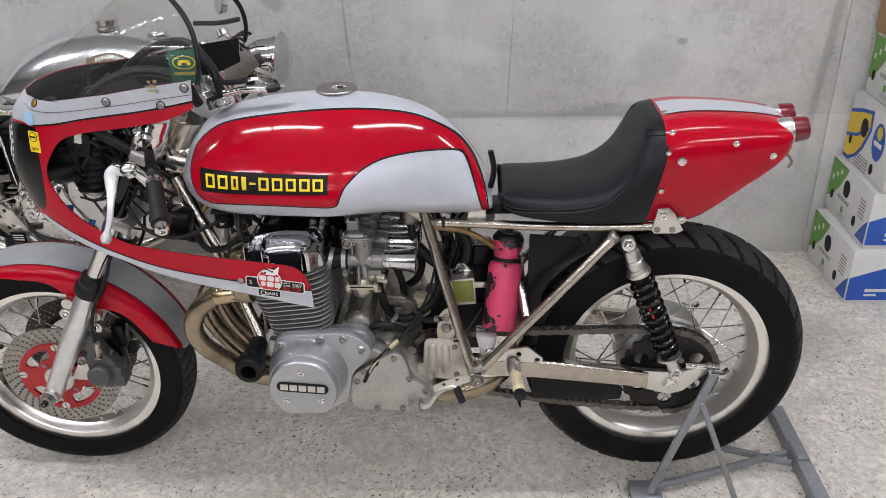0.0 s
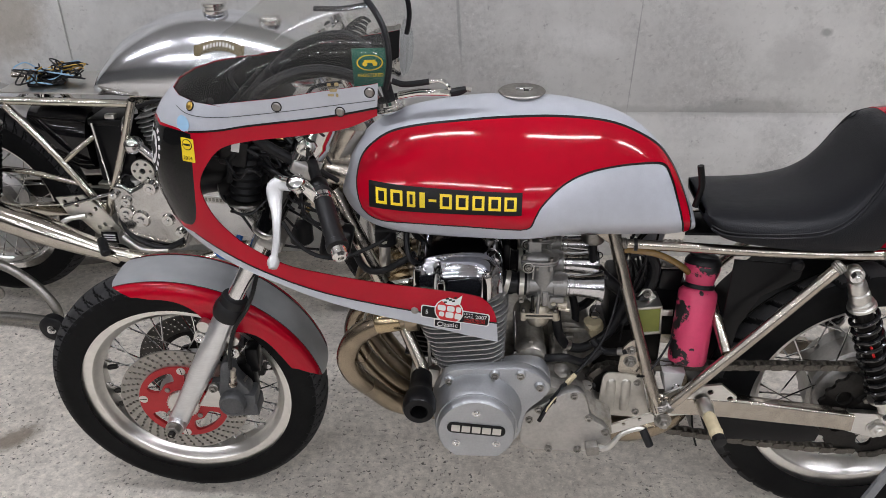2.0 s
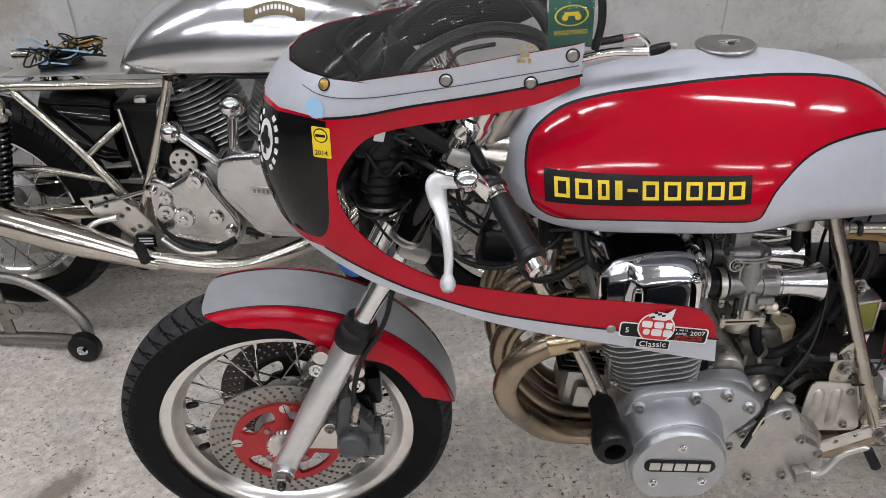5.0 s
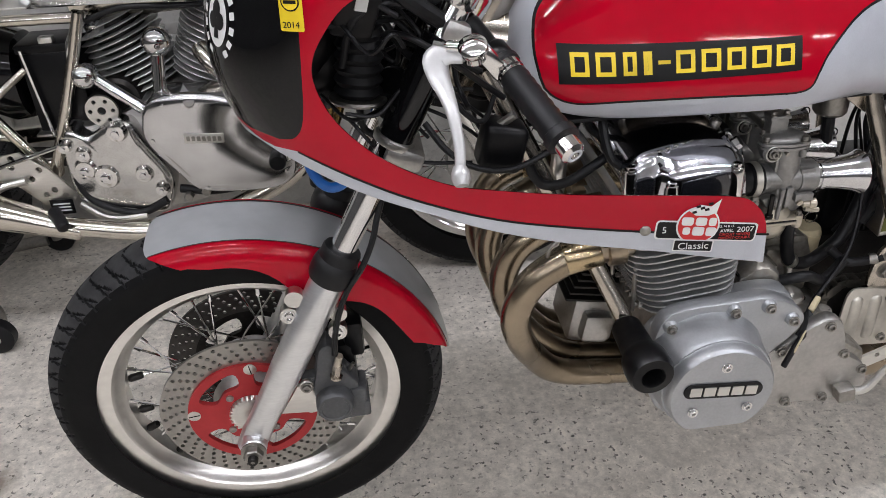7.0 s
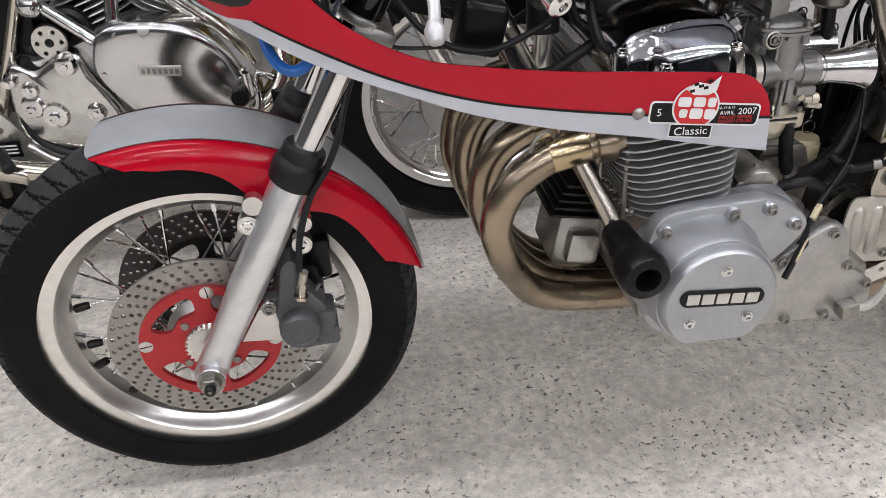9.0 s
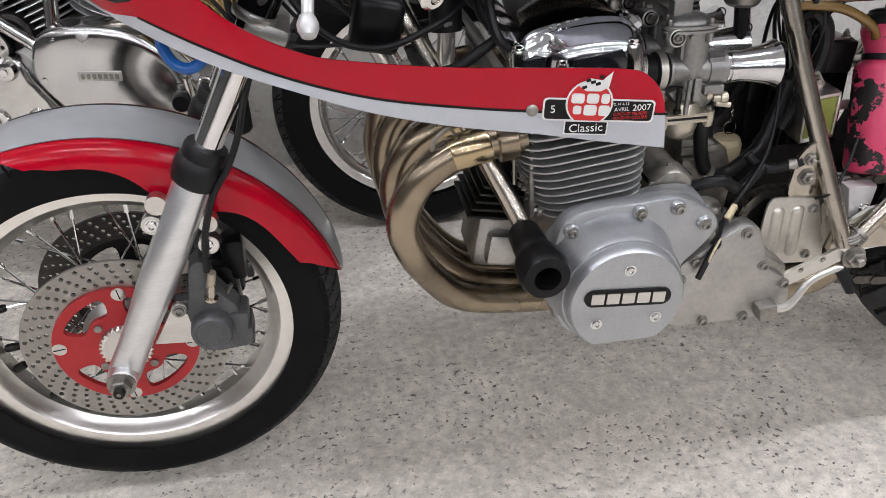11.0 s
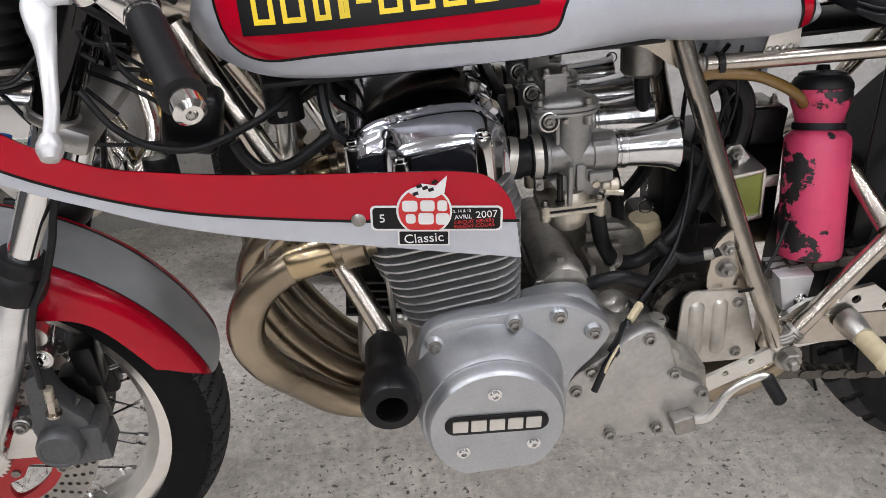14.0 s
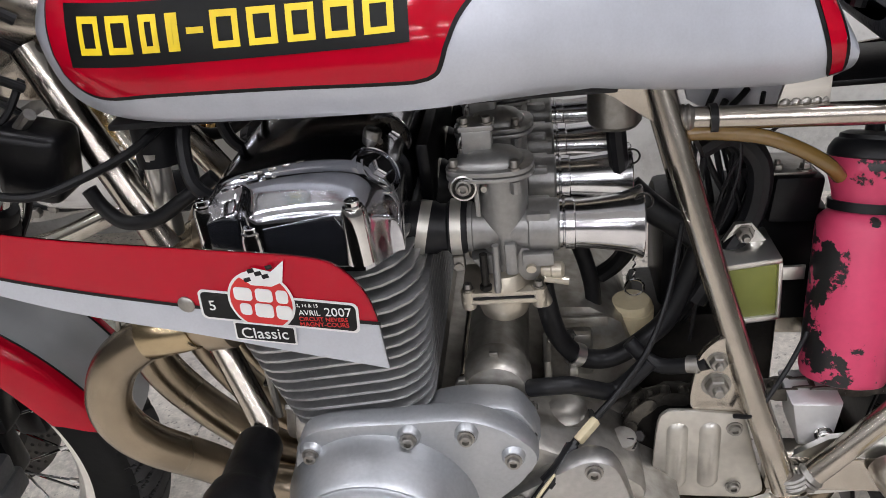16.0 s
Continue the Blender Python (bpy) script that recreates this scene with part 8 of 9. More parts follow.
NICK2 = mat("bright_nickel", (0.66, 0.62, 0.55), 0.14, 1, 0.02, 60, 0.12)
for s in (-1, 1):
    y = s * 0.12
    t2([(0.10, y, 0.735), (0.35, y, 0.733), (0.597, y * 0.97, 0.731)], 0.0115, "seat_rail", NICK2)
    t2([(0.215, y, 0.722), (0.33, y, 0.575), (0.45, y, 0.385)], 0.0115, "frame_tube", NICK2)
    t2([(0.345, y, 0.548), (0.39, y * 0.9, 0.585), (0.44, y * 0.7, 0.62)], 0.008, "frame_tube", NICK2)
    t2([(0.594, y, 0.742), (0.53, y, 0.58), (0.445, y, 0.385)], 0.0125, "frame_tube", NICK2)
    part("swinging_arm", loft([[(x, y * 0.9 + a, z + b) for a, b in rounded(0.026, 0.040, 0.006, 3)] for x, z in ((0.46, 0.405), (0.25, 0.392), (0.0, 0.365))]), NICK2, twin, "nickel-plated swinging arm", smooth=40)
    t2([(0.03, y * 0.85, 0.515), (0.20, y * 0.85, 0.512), (0.40, y * 0.85, 0.47)], 0.009, "brace_tube", NICK2)
    a, b = Vector((0.185, s * 0.142, 0.712)), Vector((0.095, s * 0.142, 0.40))
    d = (b - a).normalized()
    L_ = (b - a).length
    sh = part("shock_absorber", lathe([(0.010, 0), (0.016, 0.01), (0.018, 0.03), (0.030, 0.035), (0.031, 0.045), (0.014, 0.05), (0.014, L_ - 0.06), (0.030, L_ - 0.055), (0.028, L_ - 0.045), (0.014, L_ - 0.03), (0.012, L_)], 24, to(d, a)), CHROME, twin, "chrome shock absorber with black spring")
    up = d.orthogonal().normalized()
    si = d.cross(up)
    part("spring", tube([a + d * lerp(0.05, L_ - 0.06, i / 120) + 0.026 * (math.cos(2 * math.pi * 13 * i / 120) * up + math.sin(2 * math.pi * 13 * i / 120) * si) for i in range(121)], 0.0042, 6, smooth=False), SPRING, sh)
    part("inner_body", lathe([(0.021, 0.05), (0.021, L_ - 0.06)], 20, to(d, a)), SPRING, sh)
    hexnut(sh, a + Vector((0, s * 0.014, 0)), (0, s, 0), 0.011, 0.010, CHROME)
    hexnut(twin, (0.012, s * 0.125, 0.36), (0, s, 0), 0.014, 0.012, CHROME, "axle_nut")
    # telescopic fork
    base = Vector((1.42, s * 0.085, 0.318))
    F2 = Vector((-0.235, 0, 0.5)).normalized()
    leg = part("fork_lower", lathe([(0.018, -0.02), (0.022, 0), (0.022, 0.28), (0.026, 0.285), (0.026, 0.31), (0.018, 0.315)], 24, to(F2, base)), POLISH, twin)
    part("stanchion", lathe([(0.0175, 0.30), (0.0175, 0.66), (0.02, 0.662), (0.02, 0.68), (0, 0.682)], 20, to(F2, base)), CHROME, leg)
    part("handlebar", tube([(1.16, s * 0.10, 0.86), (1.13, s * 0.20, 0.865), (1.06, s * 0.29, 0.85)], 0.011, 12), CHROME, twin)
    part("grip", tube([(1.115, s * 0.225, 0.863), (1.06, s * 0.29, 0.85)], 0.016, 14), BLACKR, twin)
    part("lever", tube([(1.15, s * 0.14, 0.875), (1.17, s * 0.2, 0.88), (1.12, s * 0.30, 0.868)], 0.006, 8), SATIN, twin)
for k in (0.46, 0.64):
    part("yoke", block((0.06, 0.22, 0.026), Matrix.Translation(Vector((1.42, 0, 0.318)) + F2 * k + Vector((-0.02, 0, 0))) @ Matrix.Rotation(radians(-25), 4, "Y"), 0.008), POLISH, twin)
t2([(1.14, 0, 0.80), (0.85, 0, 0.76), (0.55, 0, 0.74)], 0.05, "backbone_tube", NICK2)
lamp2 = part("headlamp", lathe([(0.0, -0.085), (0.035, -0.08), (0.062, -0.055), (0.074, -0.015), (0.077, 0.02), (0.081, 0.022), (0.083, 0.03), (0.080, 0.038), (0.074, 0.04)], 40, to((1, 0, -0.03), (1.300, 0.0, 0.868))), CHROME, twin, "chrome headlamp shell")
part("headlamp_glass", lathe([(0.076, 0.036), (0.07, 0.048), (0.045, 0.058), (0, 0.062)], 40, to((1, 0, -0.03), (1.300, 0.0, 0.868))), LENS, lamp2, "clear headlamp glass")
part("reflector", lathe([(0.074, 0.034), (0.06, 0.01), (0.03, -0.02), (0, -0.03)], 32, to((1, 0, -0.03), (1.300, 0.0, 0.868))), CHROME, lamp2)
part("round_mirror", lathe([(0, -0.02), (0.022, -0.016), (0.028, 0), (0.026, 0.004), (0, 0.004)], 24, to((-0.7, -0.6, 0.2), (1.19, -0.05, 1.03))), CHROME, twin)
part("mirror_stalk", tube([(1.12, -0.08, 0.985), (1.20, -0.09, 0.988), (1.26, -0.10, 1.0)], 0.007, 8), BLACKR, twin)
for i in range(5):
    part("cable", tube([(1.14, -0.08 + 0.03 * i, 0.88), (1.22, -0.10 + 0.04 * i, 0.93), (1.26, -0.05 + 0.02 * i, 0.86), (1.20, -0.04 + 0.02 * i, 0.74), (1.10, -0.03, 0.68)], 0.0045, 8), BLACKR, twin)
part("fork_ear", slab([(1.20, 0.90), (1.28, 0.915), (1.30, 0.87), (1.24, 0.82), (1.19, 0.83)], -0.10, -0.094, 0.003), STEEL, twin)

# polished tank
T2T = [(0.462, 0.745), (0.47, 0.78), (0.50, 0.83), (0.556, 0.885), (0.65, 0.935), (0.74, 0.958), (0.85, 0.962), (0.95, 0.945), (1.05, 0.91), (1.11, 0.87), (1.13, 0.82)]
T2W = [(0.462, 0.07), (0.47, 0.085), (0.50, 0.105), (0.556, 0.12), (0.65, 0.133), (0.75, 0.138), (0.9, 0.135), (1.05, 0.115), (1.11, 0.09), (1.13, 0.06)]


def tank2(x, v):
    zt, w, zb = curve(T2T, x), curve(T2W, x), 0.742 + 0.012 * min(1, (x - 0.46) / 0.1)
    s = -1 if v <= 0 else 1
    a = 1 - abs(v)
    if a < 0.12:
        return Vector((x, s * w * (0.90 + 0.10 * a / 0.12), zb + 0.03 * min(1, (zt - zb) / 0.08) * a / 0.12))
    f = (a - 0.12) / 0.88 * math.pi / 2
    z0 = zb + 0.03 * min(1, (zt - zb) / 0.08)
    return Vector((x, s * w * max(0, math.cos(f)) ** 0.95, z0 + (zt - z0) * math.sin(f) ** 0.95))


tnk = part("fuel_tank", quad_body(tank2, [0.462 + 0.668 * i / 70 for i in range(71)], [-1 + i / 32 for i in range(65)]), TANKALU, twin, "hand-beaten polished aluminium tank", smooth=60)
part("filler_cap", lathe([(0.032, 0), (0.034, 0.004), (0.034, 0.01), (0.030, 0.014), (0.030, 0.02), (0.034, 0.023), (0.034, 0.03), (0.028, 0.034), (0, 0.036)], 32, Matrix.Translation((0.83, -0.02, 0.957))), POLISH, tnk, "chrome filler cap")
part("filler_cap", lathe([(0.028, 0), (0.03, 0.004), (0.03, 0.016), (0.026, 0.022), (0, 0.024)], 32, Matrix.Translation((0.98, -0.02, 0.93))), POLISH, tnk)


def tank2_film(u0, u1, z0, z1, lift, name, m, bow=0.0):
    verts, faces = [], []
    for i in range(15):
        x = lerp(u0, u1, i / 14)
        for j in range(5):
            k = bow * math.sin(math.pi * i / 14)
            z = lerp(z0, z1, j / 4) + k
            best = min((tank2(x, -q / 200) for q in range(0, 200)), key=lambda p: abs(p.z - z))
            verts.append(best + Vector((0, -lift, lift * 0.6)))
    faces = [(i * 5 + j, (i + 1) * 5 + j, (i + 1) * 5 + j + 1, i * 5 + j + 1) for i in range(14) for j in range(4)]
    return part(name, mesh_of(verts, faces), m, tnk, smooth=60)


tank2_film(0.795, 0.815, 0.868, 0.895, 0.001, "scroll_badge", PAD)
tank2_film(0.81, 0.915, 0.870, 0.896, 0.0018, "scroll_badge", PAD, 0.012)
tank2_film(0.91, 0.93, 0.866, 0.893, 0.001, "scroll_badge", PAD)
for i in range(10):
    tank2_film(0.822 + 0.0085 * i, 0.8275 + 0.0085 * i, 0.880 + 0.012 * math.sin(math.pi * (i + 1) / 11), 0.889 + 0.012 * math.sin(math.pi * (i + 1) / 11), 0.0028, "badge_bar", WHITE)

# rear mudguard blade, seat plate, wiring left on it
def blade(u, v):
    r = 0.385 - 3.0 * v * v
    return Vector((RA2[0] + r * math.cos(u / 0.385), v, RA2[2] + r * math.sin(u / 0.385)))


bl = [(0.385 * lerp(radians(150), radians(64), i / 30), -0.07) for i in range(31)] + [(0.385 * lerp(radians(64), radians(150), i / 30), 0.07) for i in range(31)]
part("rear_mudguard", surface(blade, bl, (), 0.02, 0.003), [TANKALU, TANKALU], twin, "polished aluminium mudguard")
part("loop_bar", block((0.24, 0.006, 0.022), pose(-0.03, -0.10, 0.708), 0.002), SATIN, twin)
part("seat_plate", block((0.30, 0.21, 0.004), pose(0.34, 0, 0.752), 0.001), SATIN, twin, "bare aluminium seat plate")
wires = part("loose_wiring", block((0.10, 0.07, 0.015), pose(0.30, -0.02, 0.763, 0, 0, 20), 0.004), BLACKPL, twin, "tangle of unplugged wiring on the seat plate")
rw = random.Random(4)
for i in range(26):
    c = Vector((rw.uniform(0.24, 0.36), rw.uniform(-0.07, 0.05), 0.765))
    pts = [c + Vector((rw.uniform(-0.06, 0.06), rw.uniform(-0.04, 0.04), rw.uniform(0.0, 0.035))) for _ in range(5)]
    part("wire", tube(pts, 0.0022, 6, 6), [BLACKR, BLACKR, BLUEV, BRASS, BLACKPL][i % 5], wires)
part("bracket_wing", slab([(0.25, 0.76), (0.31, 0.80), (0.30, 0.78), (0.36, 0.785), (0.33, 0.765)], -0.03, -0.027, 0.001), BLACKPL, wires)
# battery, oil tank and inner parts
bat = part("battery", block((0.12, 0.10, 0.175), pose(0.495, -0.04, 0.568), 0.006), BLACKPL, twin, "black battery held by a steel rod")
part("battery_lid", block((0.126, 0.106, 0.02), pose(0.495, -0.04, 0.664), 0.005), BLACKPL, bat)
part("hold_rod", rod((0.448, -0.098, 0.665), (0.463, -0.098, 0.475), 0.004, 10), CHROME, bat)
part("hold_bracket", block((0.13, 0.03, 0.006), pose(0.49, -0.085, 0.476), 0.002), SATIN, bat)
part("terminal", block((0.03, 0.02, 0.014), pose(0.50, -0.08, 0.68), 0.003), SATIN, bat)
part("oil_tank", loft([[(x, yy * w, zc + zz * h) for yy, zz in rounded(2, 2, 0.8, 5)] for x, w, zc, h in ((0.225, 0.05, 0.66, 0.02), (0.24, 0.08, 0.645, 0.05), (0.30, 0.09, 0.61, 0.085), (0.37, 0.09, 0.59, 0.10), (0.41, 0.085, 0.585, 0.09), (0.42, 0.06, 0.585, 0.06))]), BLACKP, twin, "glossy black oil tank", smooth=50)
part("chain_case", block((0.42, 0.02, 0.05), pose(0.24, 0.07, 0.36, 0, 4, 0), 0.01), DARKST, twin)
# exhaust: long tapering silencer and bright pipes
part("silencer", lathe([(0.014, -0.10), (0.016, -0.09), (0.016, -0.02), (0.02, -0.01), (0.036, 0.005), (0.043, 0.03), (0.043, 0.30), (0.040, 0.36), (0.030, 0.46), (0.024, 0.52), (0.022, 0.55)], 36, to((0.93, 0.0, -0.34), (-0.015, -0.20, 0.478))), NICK2, twin, "long brushed megaphone silencer")
t2([(0.47, -0.20, 0.305), (0.62, -0.195, 0.275), (0.74, -0.185, 0.278), (0.88, -0.17, 0.325), (0.98, -0.14, 0.37), (1.03, -0.10, 0.43), (1.02, -0.06, 0.52), (0.97, -0.03, 0.58)], 0.0205, "exhaust_pipe", NICK2, "bright exhaust pipe")
HEAT2 = mat("gold_tinted_pipe", (0.50, 0.33, 0.13), 0.22, 1, 0.03, 20, 0.3)
t2([(0.93, -0.03, 0.62), (0.99, -0.045, 0.61), (1.045, -0.055, 0.56), (1.05, -0.07, 0.48), (1.01, -0.10, 0.40), (0.95, -0.12, 0.345)], 0.0215, "exhaust_pipe", HEAT2, "gold-tinted exhaust pipe")
t2([(0.90, 0.03, 0.62), (0.97, 0.03, 0.62), (1.05, 0.02, 0.58), (1.075, 0.0, 0.50), (1.05, -0.03, 0.42), (0.98, -0.06, 0.36)], 0.0215, "exhaust_pipe", HEAT2, "gold-tinted exhaust pipe")
part("peg_rubber", rod((0.455, -0.20, 0.345), (0.488, -0.248, 0.324), 0.014, 14, bev=0.004), BLACKR, twin)
WAVY = mat("buffed_aluminium", (0.66, 0.66, 0.665), 0.11, 1, 0.09, 16, 0.16)
# engine
part("crankcase", slab(smooth_ring([(0.50, 0.50), (0.55, 0.50), (0.64, 0.53), (0.74, 0.57), (0.86, 0.55), (0.95, 0.46), (0.96, 0.39), (0.90, 0.34), (0.70, 0.29), (0.60, 0.30), (0.51, 0.33), (0.48, 0.40)], 4), -0.12, 0.13, 0.01), ALU, twin, "polished engine case of a V-twin")
tim = part("timing_cover", domed(smooth_ring([(0.702, 0.566), (0.735, 0.580), (0.80, 0.582), (0.86, 0.571), (0.905, 0.547), (0.940, 0.510), (0.966, 0.468), (0.986, 0.424), (0.978, 0.380), (0.94, 0.355), (0.85, 0.350), (0.77, 0.362), (0.733, 0.405), (0.682, 0.480), (0.685, 0.535)], 5), -0.115, -0.192, 0.006), WAVY, twin, "mirror-polished timing cover", smooth=60)
part("cover_badge", slab(placed(rounded(0.082, 0.020, 0.002), 0.806, 0.487, -4), -0.2012, -0.196, 0.001), SATIN, tim)
for i in range(7):
    part("badge_bar", slab(placed(rounded(0.007, 0.010, 0.001, 2), 0.774 + 0.0107 * i, 0.489 - 0.0007 * i), -0.2022, -0.2008, 0), STEEL, tim, smooth=False)
part("cover_cap", lathe([(0.016, 0), (0.017, 0.006), (0.012, 0.014), (0.012, 0.02), (0, 0.021)], 8, to((0, -0.8, 0.6), (0.790, -0.178, 0.555))), CHROME, tim)
for x, z in ((0.735, 0.560), (0.845, 0.556), (0.912, 0.515), (0.965, 0.395), (0.79, 0.368), (0.700, 0.485)):
    bolt(tim, (x, -0.189, z), (0, -1, 0), 0.006, 0.004, CHROME, socket=False)
gb = part("gearbox_cover", domed(smooth_ring([(0.500, 0.485), (0.52, 0.507), (0.555, 0.492), (0.60, 0.515), (0.645, 0.518), (0.668, 0.47), (0.712, 0.39), (0.70, 0.33), (0.675, 0.297), (0.60, 0.312), (0.51, 0.335), (0.492, 0.39)], 4), -0.10, -0.160, 0.006), CASTPOL, twin, "polished gearbox cover", smooth=60)
for x, z, r in ((0.54, 0.455, 0.016), (0.535, 0.42, 0.022), (0.62, 0.50, 0.020), (0.655, 0.40, 0.018), (0.575, 0.40, 0.026), (0.685, 0.36, 0.014), (0.505, 0.475, 0.013)):
    part("casting_boss", lathe([(r * 1.2, -0.004), (r, 0.006), (r * 0.9, 0.012), (r * 0.4, 0.014), (0, 0.014)], 16, to((0, -1, 0), (x, -0.163, z))), POLISH, gb)
    bolt(gb, (x, -0.176, z), (0, -1, 0), r * 0.4, 0.006, CHROME, socket=False)
valve = part("breather_flange", slab([(0.948 + 0.038 * math.cos(q), 0.430 + 0.034 * math.sin(q)) for q in [2 * math.pi * i / 8 for i in range(8)]], -0.194, -0.180, 0.003), WAVY, tim)
part("breather_plug", lathe([(0.018, -0.012), (0.0185, 0.018), (0.016, 0.022), (0, 0.022)], 24, to((0, -1, 0), (0.950, -0.194, 0.424))), BLACKPL, valve)
part("breather_spout", join(rod((0.972, -0.20, 0.425), (0.968, -0.198, 0.475), 0.008, 14), lathe([(0.012, 0), (0.012, 0.006), (0, 0.006)], 6, to((0, 0, 1), (0.968, -0.198, 0.472)))), POLISH, valve)
part("magneto_body", lathe([(0.036, -0.02), (0.044, -0.012), (0.046, 0.0), (0.046, 0.09), (0.040, 0.10), (0, 0.10)], 32, to((0, 1, 0), (0.622, -0.088, 0.550))), DARKST, twin, "dark magneto behind its drive disc")
t2([(0.805, -0.070, 0.640), (0.815, -0.085, 0.624), (0.835, -0.098, 0.602), (0.870, -0.10, 0.572), (0.905, -0.10, 0.542), (0.940, -0.095, 0.500), (0.960, -0.085, 0.45)], 0.0195, "exhaust_pipe", NICK2, "bright exhaust pipe")
part("magneto_cover", lathe([(0.036, -0.03), (0.037, 0.0), (0.035, 0.004), (0.03, 0.004)], 32, to((0, -1, 0), (0.592, -0.128, 0.538))), DARKST, twin)
mag = part("magneto_disc", slab([(0.592 + a, 0.538 + b) for a, b in ring_of(0, 0, 0.034, 32)], -0.138, -0.132, 0, [[(0.592 + a, 0.538 + b) for a, b in ring_of(0.0235 * math.cos(q), 0.0235 * math.sin(q), 0.0045, 10)] for q in [radians(60 * i) for i in range(6)]] + [[(0.592 + a, 0.538 + b) for a, b in ring_of(0, 0, 0.009, 12)]]), SATIN, twin, "drilled alloy drive disc", smooth=30)
part("disc_back", lathe([(0.033, 0), (0.033, 0.002), (0, 0.002)], 24, to((0, -1, 0), (0.592, -0.1305, 0.538))), HOLE, mag)
for base, tip, nf in ((Vector((0.675, 0.0, 0.53)), Vector((0.615, 0.0, 0.70)), 13), (Vector((0.80, 0.0, 0.55)), Vector((0.865, 0.0, 0.715)), 13)):
    d = (tip - base).normalized()
    cyl = part("cylinder", rod(base, tip, 0.058, 28), DARKST, twin, "finned cylinder")
    for i in range(nf):
        r = 0.088 if i < nf - 1 else 0.08
        c = base + (tip - base) * ((i + 1) / nf)
        part("fin", lathe([(0.056, -0.0016), (r, -0.0012), (r + 0.0008, 0), (r, 0.0012), (0.056, 0.0016)], 36, to(d, c)), LEVERM, cyl)
    part("rocker_cap", lathe([(0.022, -0.02), (0.024, 0), (0.02, 0.012), (0, 0.014)], 6, to((0, -0.5, 0.85), tip + Vector((-0.02, -0.06, 0.0)))), CHROME, cyl)
for pts, r in (([(0.731, -0.125, 0.655), (0.722, -0.14, 0.565)], 0.0135), ([(0.592, -0.12, 0.602), (0.680, -0.14, 0.538)], 0.0130)):
    part("pushrod_tube", rod(pts[0], pts[1], r, 16), CHROME, twin)
for c, r in (((0.733, -0.125, 0.674), 0.030), ((0.572, -0.12, 0.610), 0.028)):
    part("rocker_ball", lathe([(0, -r)] + [(r * math.cos(radians(a)), r * math.sin(radians(a))) for a in range(-75, 80, 15)] + [(0, r)], 24, to((0, -0.6, 0.8), c)), CHROME, twin, "chrome inspection cap")
t2([(0.60, -0.11, 0.72), (0.68, -0.12, 0.745), (0.78, -0.11, 0.74), (0.87, -0.1, 0.735)], 0.006, "oil_pipe", BLACKR)
t2([(0.55, -0.12, 0.62), (0.56, -0.12, 0.68), (0.60, -0.10, 0.73)], 0.008, "oil_pipe", CHROME)
t2([(0.52, -0.14, 0.50), (0.50, -0.15, 0.42), (0.53, -0.16, 0.34), (0.62, -0.165, 0.305), (0.69, -0.165, 0.33)], 0.008, "oil_hose", BLACKR)
t2([(0.72, -0.15, 0.35), (0.80, -0.16, 0.345), (0.90, -0.15, 0.36), (0.93, -0.12, 0.40)], 0.010, "oil_hose", BLACKR)
for x, z in ((0.78, 0.35), (0.86, 0.352), (0.74, 0.34)):
    hexnut(twin, (x, -0.165, z), (0, -1, 0), 0.011, 0.014, STEEL, "union_nut", stud=False)
# rearset plates with drillings
rs = part("rearset_plate", slab([(0.315, 0.452), (0.40, 0.462), (0.45, 0.42), (0.497, 0.355), (0.48, 0.335), (0.42, 0.335), (0.38, 0.38), (0.34, 0.40)], -0.152, -0.146, 0.001, [ring_of(x, z, 0.007, 10) for x, z in ((0.34, 0.44), (0.375, 0.43), (0.41, 0.40), (0.43, 0.42), (0.45, 0.37), (0.43, 0.36), (0.47, 0.355), (0.38, 0.45))]), SATIN, twin, "drilled alloy rearset plate", smooth=30)
part("shift_rod", rod((0.34, -0.158, 0.43), (0.505, -0.16, 0.478), 0.005, 10), CHROME, rs)
part("rear_brake_pedal", tube([(0.40, -0.16, 0.40), (0.345, -0.17, 0.39), (0.29, -0.18, 0.35)], 0.008, 10), SATIN, rs)
part("info_plate", block((0.05, 0.002, 0.036), pose(0.458, -0.158, 0.33), 0.0005), BLACKPL, twin)
for i in range(3):
    part("plate_bar", block((0.036, 0.001, 0.003), pose(0.458, -0.1595, 0.322 + 0.008 * i), 0), WHITE, twin)
part("kick_lever", tube([(0.50, -0.16, 0.335), (0.56, -0.17, 0.30), (0.64, -0.17, 0.30)], 0.008, 10), SATIN, twin)
part("filter_canister", lathe([(0.03, -0.05), (0.034, -0.045), (0.034, 0.03), (0.03, 0.036), (0, 0.036)], 24, Matrix.Translation((1.035, -0.13, 0.375))), BLACKPL, twin)
t2([(0.95, -0.1, 0.44), (0.99, -0.12, 0.44), (1.01, -0.12, 0.43)], 0.008, "union", CHROME)

